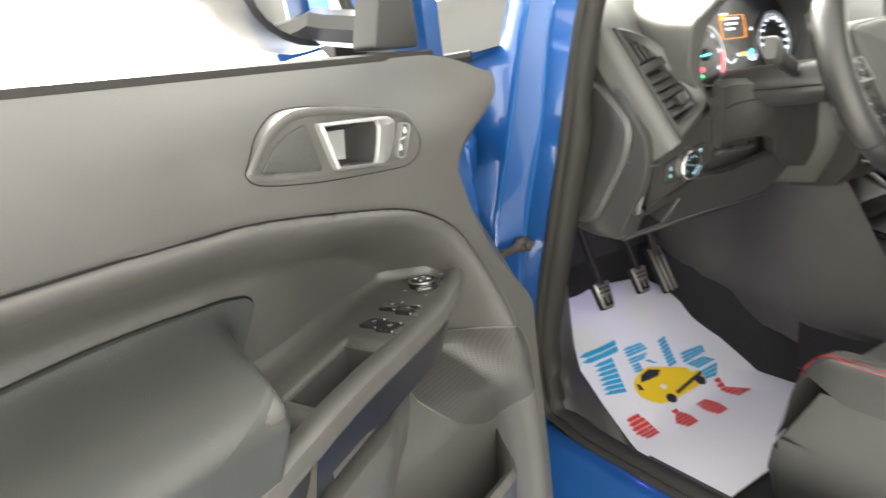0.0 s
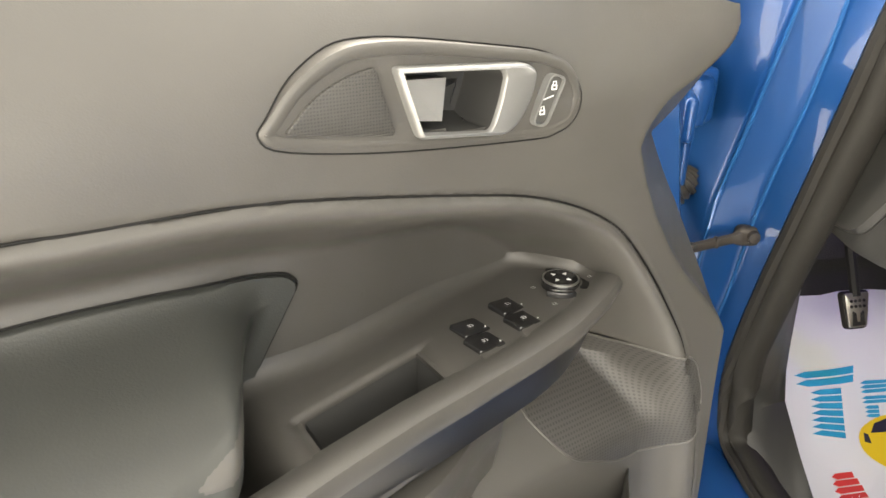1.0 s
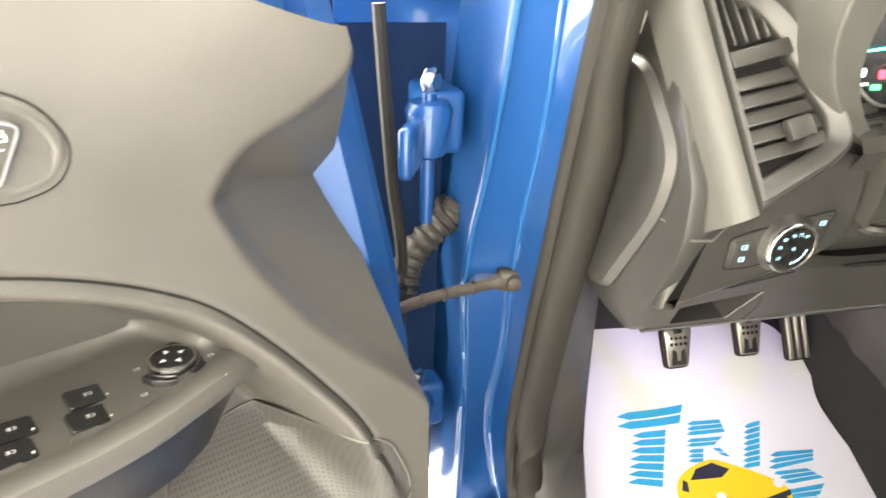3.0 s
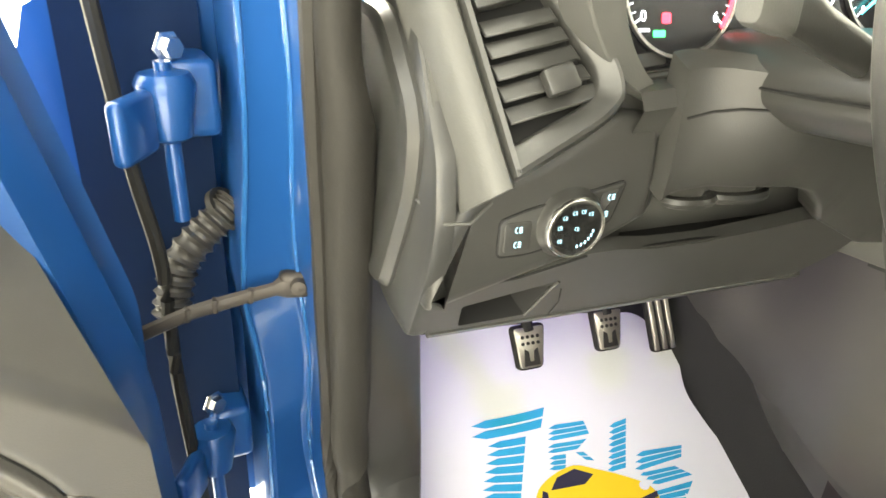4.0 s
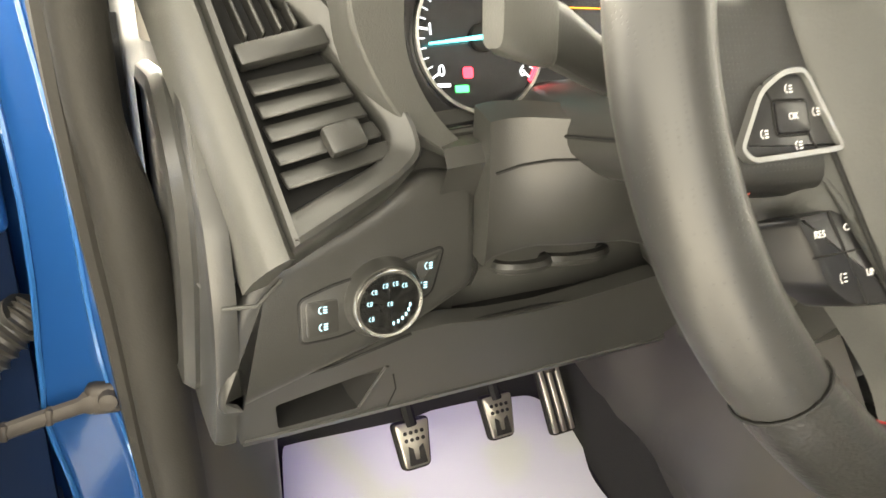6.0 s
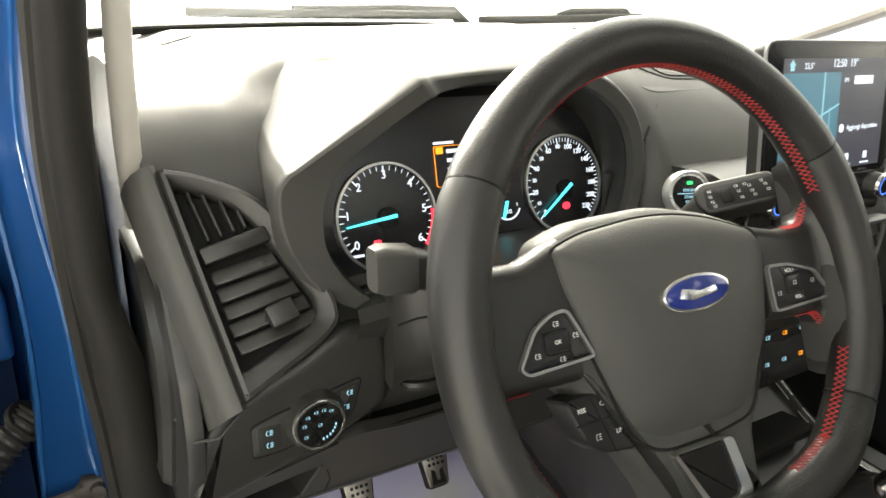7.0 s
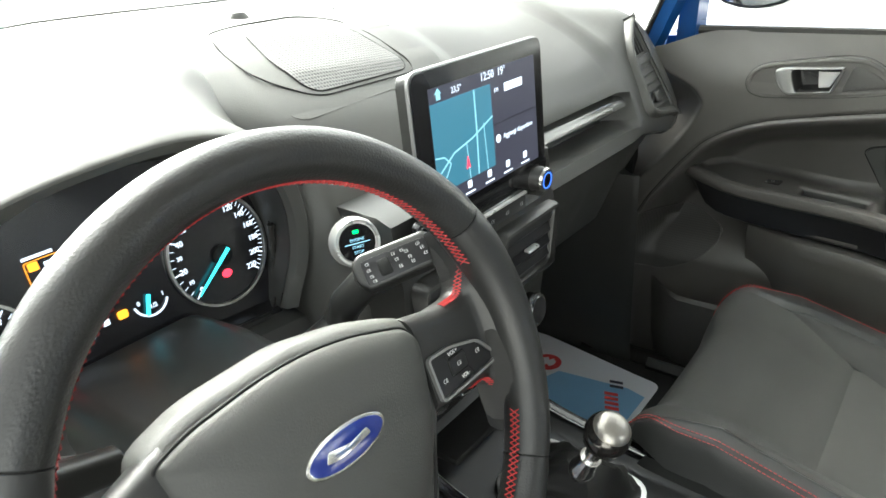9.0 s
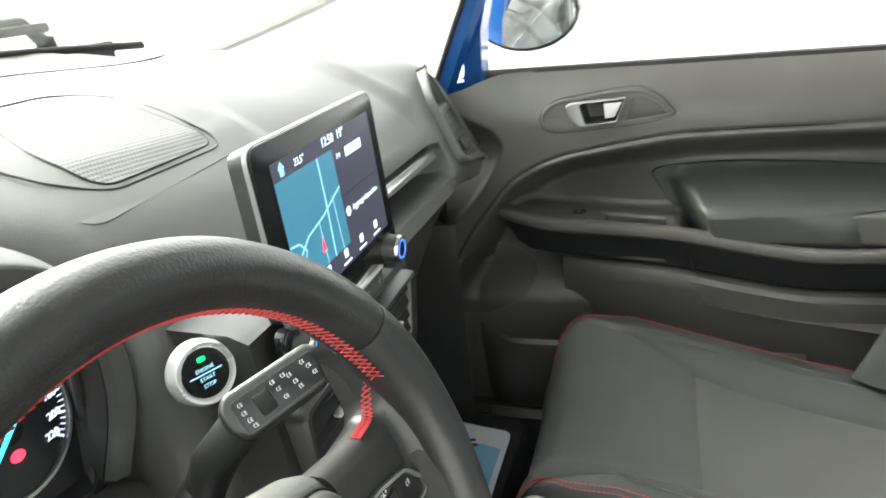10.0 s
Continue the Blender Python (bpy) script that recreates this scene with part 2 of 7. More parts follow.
def prism(poly, z0, z1, bev=0.0, seg=2, top=1.0):
    """A plate of the given outline between two heights, with rounded rims; top scales the upper outline."""
    cx = sum(p[0] for p in poly) / len(poly)
    cy = sum(p[1] for p in poly) / len(poly)

    def at(inset, z, s):
        out = []
        k = len(poly)
        for i in range(k):
            p, a, b = Vector(poly[i]), Vector(poly[i - 1]), Vector(poly[(i + 1) % k])
            t = (b - a)
            t = t.normalized() if t.length > 1e-9 else Vector((1, 0))
            nrm = Vector((-t.y, t.x))
            q = p + nrm * inset * turn
            out.append((cx + (q.x - cx) * s, cy + (q.y - cy) * s, z))
        return out

    area = sum(poly[i - 1][0] * poly[i][1] - poly[i][0] * poly[i - 1][1] for i in range(len(poly)))
    turn = 1 if area > 0 else -1
    rows = [at(0, z0, 1.0)]
    if bev:
        for j in range(seg + 1):
            a = j / seg * math.pi / 2
            rows.append(at(bev * (1 - math.cos(a)), z1 - bev + bev * math.sin(a), top))
    else:
        rows.append(at(0, z1, top))
    return loft(rows)


def band(outer, inner, z0, z1, lift=0.0):
    """A flat ring between two outlines with the same number of points."""
    f = lambda poly, z: [(p[0], p[1], z) for p in poly]
    return loft([f(outer, z0), f(outer, z1), f(inner, z1 + lift), f(inner, z0)], ring=True)


def shrink(poly, d):
    """The outline moved inwards by d."""
    area = sum(poly[i - 1][0] * poly[i][1] - poly[i][0] * poly[i - 1][1] for i in range(len(poly)))
    s, out, k = (1 if area > 0 else -1), [], len(poly)
    for i in range(k):
        p, a, b = Vector(poly[i]), Vector(poly[i - 1]), Vector(poly[(i + 1) % k])
        t = (b - a).normalized()
        out.append((p.x - t.y * d * s, p.y + t.x * d * s))
    return out


def rbox(sx, sy, sz, r=0.004, seg=2, at=(0, 0, 0)):
    bm = bmesh.new()
    bmesh.ops.create_cube(bm, size=1.0)
    bmesh.ops.scale(bm, vec=(sx, sy, sz), verts=bm.verts)
    bmesh.ops.bevel(bm, geom=list(bm.edges), offset=min(r, 0.45 * min(sx, sy, sz)), segments=seg, affect="EDGES", profile=0.5)
    bmesh.ops.translate(bm, vec=at, verts=bm.verts)
    return bm


def tube(path, r, k=10, flat=1.0, up=(0, 0, 1), caps=True, closed=False):
    """A round bar along a path; r may vary from point to point."""
    path = [Vector(p) for p in path]
    rows, n = [], len(path)
    for i, p in enumerate(path):
        a = path[i - 1] if (i or closed) else p
        b = path[(i + 1) % n] if (i < n - 1 or closed) else p
        t = (b - a).normalized()
        u = t.cross(Vector(up))
        u = u.normalized() if u.length > 1e-6 else t.orthogonal().normalized()
        v = u.cross(t)
        rad = r[i] if isinstance(r, (list, tuple)) else r
        rows.append([p + u * rad * math.cos(2 * math.pi * j / k) + v * rad * flat * math.sin(2 * math.pi * j / k) for j in range(k)])
    return loft(rows, ring=closed, caps=not closed and caps)


def lathe(profile, k=32):
    """A turned form about z from (radius, height) pairs."""
    return loft([[(max(r, 1e-5) * math.cos(2 * math.pi * j / k), max(r, 1e-5) * math.sin(2 * math.pi * j / k), z) for j in range(k)] for r, z in profile])


def text(words, size, mat, parent, m, name="lettering", depth=0.0003, align="CENTER", shear=0.0):
    cu = bpy.data.curves.new("words", "FONT")
    cu.body, cu.size, cu.align_x, cu.align_y, cu.extrude, cu.shear = words, size, align, "CENTER", depth, shear
    cu.resolution_u = 3
    tmp = bpy.data.objects.new("words", cu)
    scene.collection.objects.link(tmp)
    bpy.context.view_layer.update()
    me = bpy.data.meshes.new_from_object(tmp.evaluated_get(bpy.context.evaluated_depsgraph_get()))
    bpy.data.objects.remove(tmp)
    me.name = name
    me.materials.clear()
    me.materials.append(mat)
    ob = new(name, me)
    ob.matrix_basis, ob.parent = m, parent
    return ob


def place(x=0, y=0, z=0, rz=0):
    return pose(x, y, z, 0, 0, rz)


def lerp(a, b, t):
    return a + (b - a) * t


def smooth(a, b, x):
    t = min(1.0, max(0.0, (x - a) / (b - a)))
    return t * t * (3 - 2 * t)


def solidify(bm, d):
    """Gives an open sheet a thickness away from its normals."""
    bm.normal_update()
    bmesh.ops.solidify(bm, geom=list(bm.faces), thickness=d)
    return bm


quad = lambda x0, y0, x1, y1: [(x0, y0), (x1, y0), (x1, y1), (x0, y1)]


def holed(outer, inner, z):
    """A flat plate of one outline with a hole of another."""
    bm = bmesh.new()
    es = []
    for poly in (outer, inner):
        vs = [bm.verts.new((p[0], p[1], z)) for p in poly]
        es += [bm.edges.new((a, b)) for a, b in zip(vs, vs[1:] + vs[:1])]
    bmesh.ops.triangle_fill(bm, edges=es, use_beauty=True)
    for f in bm.faces:
        f.normal_update()
        if f.normal.z < 0:
            f.normal_flip()
    return bm
# ---- the place outside ----
bm = bmesh.new()
bmesh.ops.create_grid(bm, x_segments=2, y_segments=2, size=400)
tagged(part("ground", bm, CONCRETE), "pale grey paving in diffuse daylight under the car", "ground", kind="structure")


def wall_plane(name, pts, mat, thick, label, category="wall"):
    bm = bmesh.new()
    bm.faces.new([bm.verts.new(p) for p in pts])
    solidify(bm, thick)
    return tagged(part(name, bm, mat), label, category, kind="structure")


wall_plane("wall_east", [(9, -12, 0), (9, 14, 0), (9, 14, 3.2), (9, -12, 3.2)], WHITEWALL, 0.2, "long white building wall far beside the car")

# ---- car shell ----
WX = 0.69  # half the width between the sills

floor = tagged(new("floor"), "black carpeted car floor with a raised centre tunnel", "floor", kind="structure")
rows = []
for y, z0, zt in [(-1.0, 0.290, 0.46), (0.1, 0.290, 0.50), (0.36, 0.292, 0.53), (0.46, 0.342, 0.54), (0.56, 0.398, 0.56), (0.68, 0.462, 0.58), (0.75, 0.62, 0.66), (0.80, 0.80, 0.80), (0.84, 1.06, 1.06)]:
    sec = []
    for x in np.linspace(-WX + 0.02, WX - 0.02, 41):
        k = smooth(0.058, 0.030, abs(x))
        edge = smooth(0.60, 0.68, abs(x)) * 0.05 * (1 - smooth(0.3, 0.6, y))
        sec.append((x, y, lerp(z0, zt, k) + edge - 0.010))
    rows.append(sec)
part("carpet", solidify(loft(rows, closed=False), 0.01), CARPET, floor)

# the doorway's front edge: the seal line and the outer flange of the hinge pillar, by height
SEALZ = [0.36, 0.42, 0.48, 0.54, 0.60, 0.66, 0.72, 0.78, 0.84, 0.90, 0.96, 1.02, 1.10, 1.20, 1.30, 1.40, 1.48]
SEALX = [0.668, 0.673, 0.677, 0.680, 0.680, 0.683, 0.687, 0.690, 0.693, 0.697, 0.700, 0.702, 0.702, 0.695, 0.682, 0.660, 0.636]
SEALY = [0.37, 0.410, 0.423, 0.421, 0.411, 0.394, 0.375, 0.355, 0.336, 0.316, 0.298, 0.281, 0.258, 0.222, 0.170, 0.095, 0.015]
FLZ = [0.36, 0.54, 0.60, 0.66, 0.72, 0.78, 0.84, 0.90, 0.96, 1.02, 1.10, 1.20, 1.36]
FLX = [0.738, 0.733, 0.732, 0.738, 0.746, 0.742, 0.736, 0.733, 0.733, 0.735, 0.736, 0.728, 0.705]
FLY = [0.43, 0.452, 0.451, 0.440, 0.426, 0.424, 0.411, 0.394, 0.376, 0.355, 0.328, 0.285, 0.19]
seal_at = lambda z: (float(np.interp(z, SEALZ, SEALX)), float(np.interp(z, SEALZ, SEALY)))
flange_at = lambda z: (float(np.interp(z, FLZ, FLX)), float(np.interp(z, FLZ, FLY)))

body = thing("car_body", "blue painted car body shell with open front doorway", "car body", kind="structure")
# door openings: sills, hinge pillars, centre pillars
for side in (-1, 1):
    s = lambda pts: [(p[0] * side, *p[1:]) for p in pts]
    sill = [[(side * a, y, b) for a, b in ((0.66, 0.30), (0.665, 0.395), (0.69, 0.405), (0.715, 0.40), (0.75, 0.375), (0.80, 0.36), (0.83, 0.30), (0.80, 0.22))] for y in (-1.1, 0.30, 0.42)]
    part("sill", loft(sill), BLUE, body)
    # hinge pillar: a dark side face behind the seal, a rolled ridge, then a bright face turned to the rear
    prows = []
    for z in np.linspace(0.36, 1.36 if side < 0 else 1.04, 34):
        (sa, sy), (ba, by) = seal_at(z), flange_at(z)
        low = z < 1.035
        wob = 0.003 * math.sin((z - 0.42) * 21.0)
        deep = 0.14 if low else 0.05
        prows.append([(side * a, b, z) for a, b in ((sa - 0.022, sy + 0.014), (sa, sy + 0.005), (sa + 0.004 + wob, sy + 0.036), (sa + 0.007 + wob, sy + 0.043), (sa + 0.014 + wob, sy + 0.047), (ba - 0.006, by - 0.003), (ba, by), (ba + 0.003, by + 0.010), (ba + 0.010 if low else ba - 0.004, by + deep), (0.872 if low else ba - 0.02, by + deep + 0.015), (0.872 if low else ba - 0.03, by + deep + 0.03), (0.662 if low else sa - 0.03, by + deep + 0.03))])
    part("hinge_pillar", loft(prows), BLUE, body, sharp=50)
    # thin paler beads added as the highlights on the two pillar edges
    for i_, r_ in ((3, 0.0022), (6, 0.0024)):
        part("pillar_flange", tube([(q_[i_][0], q_[i_][1] - 0.0012, q_[i_][2]) for q_ in prows], r_, 6), BLUEHIGHLIGHT, body)
    # added dark sheet that stands for the shade between door and pillar
    part("hinge_cavity", loft([[(side * a, y, z) for a, y in ((0.757, 0.505), (0.876, 0.520), (0.876, 0.535), (0.757, 0.520))] for z in (0.37, 1.03)]), CAVITYSHADE, body)
    part("wing_corner", tube([(side * 0.885, 0.50, 1.035), (side * 0.82, 0.475, 1.040), (side * 0.765, 0.42, 1.046)], 0.012, 8, 0.8), RUBBER, body, "black rubber gap filler")
    # windscreen pillar
    a0, a1 = (0.735, 0.92, 1.11), (0.62, -0.02, 1.525)
    w = [(-0.03, 0.02), (0.035, 0.035), (0.045, -0.02), (0.0, -0.05)]
    path = spline([a0, (0.705, 0.49, 1.222), (0.695, 0.37, 1.270), (0.680, 0.25, 1.36), (0.650, 0.10, 1.47), a1], 6)
    part("windscreen_pillar", loft([[(side * (p.x + dx), p.y + dy, p.z + dx * 0.3) for dx, dy in w] for p in path]), BLUE, body)
    if side > 0:
        part("side_lining", loft([[(a, y, z) for a, z in ((0.690, 0.36), (0.690, 1.05), (0.700, 1.055), (0.712, 1.05), (0.712, 0.36))] for y in (0.275, 0.40, 0.80)]), MATTBLACK, body)
        part("door_post", loft([[(p[0] + a, p[1] + b, p[2]) for a, b in ((-0.012, 0.016), (-0.014, -0.012), (0.010, -0.020), (0.016, 0.012))] for p in spline([(0.712, 0.268, 1.03), (0.700, 0.215, 1.14), (0.682, 0.150, 1.26), (0.655, 0.06, 1.40)], 4)]), BLUE, body, "blue post behind the quarter window")
        part("post_edge", tube([(p[0] - 0.013, p[1] + 0.016, p[2]) for p in spline([(0.712, 0.268, 1.03), (0.700, 0.215, 1.14), (0.682, 0.150, 1.26), (0.655, 0.06, 1.40)], 4)], 0.005, 6), RUBBER, body)
    if side < 0:
        part("pillar_trim", tube([(side * p.x, p.y, p.z) for p in spline([(0.640, 0.322, 1.014), (0.643, 0.292, 1.09), (0.642, 0.250, 1.19), (0.634, 0.190, 1.31), (0.618, 0.11, 1.41)], 6)], 0.0095, 10, 0.8), PILLARTRIM, body, "pale grey moulded pillar lining")
    part("pillar_lining", tube([(side * (p.x - 0.035), p.y - 0.02, p.z + 0.0) for p in path[:-4]], 0.022, 10, 0.6), PILLARTRIM, body, "pale grey windscreen pillar lining")
    # centre pillar and rear quarter
    part("centre_pillar", loft([[(side * a, y, z) for a, y in ((0.66, -0.86), (0.66, -0.70), (0.74 - 0.1 * smooth(1.0, 1.5, z), -0.72), (0.76 - 0.1 * smooth(1.0, 1.5, z), -0.86))] for z in np.linspace(0.36, 1.54, 8)]), BLUE, body)
    part("rear_side", loft([[(side * a, y, z) for a, z in ((0.66, 0.36), (0.66, 1.06), (0.72, 1.08), (0.80, 0.9), (0.80, 0.36))] for y in (-0.86, -1.9)]), BLUE, body)
    part("rear_pillar", loft([[(side * a, y, z) for a, y in ((0.60, -1.9), (0.60, -1.6), (0.68, -1.6), (0.70, -1.9))] for z in (1.0, 1.55)]), BLUE, body)
    # front wing outside the pillar
    part("front_wing", loft([[(side * a, y, z) for a, z in ((0.66, 1.02), (0.80, 1.03), (0.90, 0.97), (0.95, 0.80), (0.95, 0.36), (0.80, 0.36), (0.80, 0.90))] for y in (0.545, 1.0, 1.5)]), BLUE, body)
    # cant rail
    part("roof_rail", tube([(side * 0.615, 0.0, 1.525), (side * 0.60, -0.26, 1.55), (side * 0.59, -1.0, 1.57), (side * 0.60, -1.9, 1.54)], 0.04), BLUE, body)
part("tail_panel", loft([[(x, y, z) for y, z in ((-1.92, 0.30), (-1.92, 1.08), (-1.98, 1.06), (-2.0, 0.3))] for x in (-0.72, 0.72)]), BLUE, body)
part("bonnet", solidify(loft([[(x, y, 1.165 - 0.08 * (x / 0.8) ** 2 - 0.14 * (y - 1.15)) for x in np.linspace(-0.78, 0.78, 17)] for y in np.linspace(1.15, 1.85, 8)], closed=False), 0.02), BLUE, body)
part("scuttle", loft([[(x, y - 0.06 * (x / 0.7) ** 2, z) for y, z in ((1.03, 1.05), (1.03, 1.195), (1.10, 1.190), (1.20, 1.15))] for x in np.linspace(-0.72, 0.72, 13)]), MATTBLACK, body)

roof_rows = [[(x, y, z + 0.03 * (1 - (x / 0.62) ** 2)) for x in np.linspace(-0.61, 0.61, 13)] for y, z in ((-0.02, 1.505), (-0.3, 1.55), (-0.6, 1.57), (-1.2, 1.57), (-1.92, 1.53))]
tagged(part("ceiling", solidify(loft(roof_rows, closed=False), 0.03), HEADLINER), "pale grey fabric car headliner", "ceiling", kind="structure")

# windscreen
rows = []
for t in np.linspace(0, 1, 8):
    rows.append([(x * lerp(0.70, 0.60, t), lerp(1.02, -0.01, t) - 0.14 * (x) ** 2 * (1 - 0.6 * t), lerp(1.208, 1.525, t) - 0.03 * x * x * (1 - t)) for x in np.linspace(-1, 1, 13)])
part("roof_header", loft([[(x, y, z + 0.03 * (1 - (x / 0.62) ** 2)) for y, z in ((-0.03, 1.50), (0.02, 1.505), (0.02, 1.535), (-0.03, 1.545))] for x in np.linspace(-0.62, 0.62, 11)]), BLUE, body)
ws = tagged(new("window_1"), "large clear raked car windscreen", "windscreen", kind="structure")
o = part("pane", solidify(loft(rows, closed=False), 0.004), GLASS, ws)
o.visible_shadow = False
part("lower_seal", tube([(x, 1.005 - 0.14 * (x / 0.7) ** 2, 1.210 - 0.03 * (x / 0.7) ** 2) for x in np.linspace(-0.69, 0.69, 20)], 0.009, 8), RUBBER, ws)
back = tagged(new("window_2"), "clear rear window of the car", "window", kind="structure")
o = part("pane", solidify(loft([[(x, -1.93, 1.08), (x, -1.90, 1.53)] for x in (-0.6, 0.6)], closed=False), 0.004), GLASS, back)
o.visible_shadow = False

# wipers
for lab, x0, x1, px in (("black wiper lying at the foot of the windscreen before the driver", -0.46, 0.10, 0.18), ("black wiper lying at the foot of the windscreen before the passenger", 0.16, 0.56, 0.60)):
    wiper = thing("windscreen_wiper", lab, "wiper", "windscreen wipers")
    wy = lambda x: 1.050 - 0.14 * (x / 0.7) ** 2
    part("blade", tube([(x, wy(x), 1.226 + 0.010 * (x - x0) / (x1 - x0)) for x in np.linspace(x0, x1, 14)], 0.007, 8, 1.3), RUBBER, wiper)
    part("arm", tube([(px, wy(px) + 0.07, 1.205), (px - 0.06, wy(px) + 0.05, 1.246), (px - 0.20, wy(px - 0.2) + 0.02, 1.248), (x0 + 0.20, wy(x0 + 0.2) + 0.008, 1.240)], [0.016, 0.013, 0.008, 0.006], 8), MATTBLACK, wiper)
    part("pivot", lathe([(0.0, 0.0), (0.020, 0.0), (0.018, 0.03), (0.0, 0.036)], 16), MATTBLACK, wiper, m=place(px, wy(px) + 0.07, 1.188))

# door seals round the openings, with the linings behind them
KICKZ = [0.27, 0.36, 0.40, 0.43, 0.46, 0.50, 0.58, 0.70, 0.82]
KICKX = [0.645, 0.633, 0.615, 0.590, 0.562, 0.557, 0.557, 0.557, 0.557]
KICKY = [0.12, 0.15, 0.26, 0.345, 0.428, 0.446, 0.455, 0.46, 0.46]
for side in (-1, 1):
    sl = tagged(new("trim"), "black rubber door seal round the doorway", "door seal", kind="structure")
    pts = ([(x, y, z) for x, y, z in zip(SEALX, SEALY, SEALZ)][:0:-1] if side < 0 else []) + [(0.678, 0.36, 0.408), (0.686, 0.28, 0.404), (0.690, 0.0, 0.404), (0.692, -0.5, 0.404), (0.69, -0.70, 0.44), (0.69, -0.72, 0.9)]
    p = spline([(side * (a - 0.006), b - 0.002, c) for a, b, c in pts], 6)
    part("seal_lip", tube(p, 0.0085, 8), RUBBER, sl)
    part("seal_base", tube([(q.x - side * lerp(0.021, 0.014, smooth(0.90, 0.98, q.z)), q.y - 0.008, q.z) for q in p], [lerp(0.0205, 0.0155, smooth(0.90, 0.98, q.z)) for q in p], 10, 0.8), RUBBER, sl)
    part("seal_groove", tube([(q.x - side * 0.004, q.y - 0.0085, q.z) for q in p[:80 if side < 0 else 12]], 0.0018, 6), MATTBLACK, sl)
    rows = []
    for z in (0.27, 0.33, 0.37, 0.40, 0.43, 0.46, 0.50, 0.55, 0.62, 0.70, 0.76, 0.82):
        (sa, sy), ka, ky = seal_at(z), float(np.interp(z, KICKZ, KICKX)), float(np.interp(z, KICKZ, KICKY))
        if side > 0:
            ka, ky = lerp(ka, 0.64, 0.8), min(ky, 0.24)
        ey = min(sy - 0.008, ky + 0.04)
        rows.append([(side * (sa - 0.008), ey + 0.03, z), (side * (sa - 0.030), ey, z), (side * lerp(sa - 0.03, ka, 0.35), lerp(ey, ky, 0.22), z), (side * lerp(sa - 0.03, ka, 0.7), lerp(ey, ky, 0.62), z), (side * (ka + 0.006), ky - 0.004, z), (side * ka, ky + 0.008, z), (side * (ka + 0.004), 0.72, z), (side * 0.67, 0.72, z)])
    part("kick_panel", loft(rows), HARD, sl, "black plastic kick panel", sharp=50)
    rows = []
    for z in (0.80, 0.90, 0.96, 1.02, 1.10, 1.20, 1.30, 1.40):
        sa, sy = seal_at(z)
        rows.append([(side * a, b, z) for a, b in ((sa - 0.020, sy - 0.012), (sa - 0.030, sy - 0.010), (sa - 0.034, sy + 0.010), (sa - 0.036, sy + 0.050), (sa - 0.034, sy + 0.080), (sa - 0.020, sy + 0.080))])
    if side < 0:
        part("pillar_cover", loft(rows), HARD, sl, "black plastic pillar cover")
    part("sill_cover", loft([[(side * a, y, z) for a, z in ((0.63, 0.33), (0.632, 0.405), (0.645, 0.418), (0.675, 0.412), (0.680, 0.39), (0.675, 0.33))] for y in (0.20, 0.0, -0.2, -0.7)]), HARD, sl)
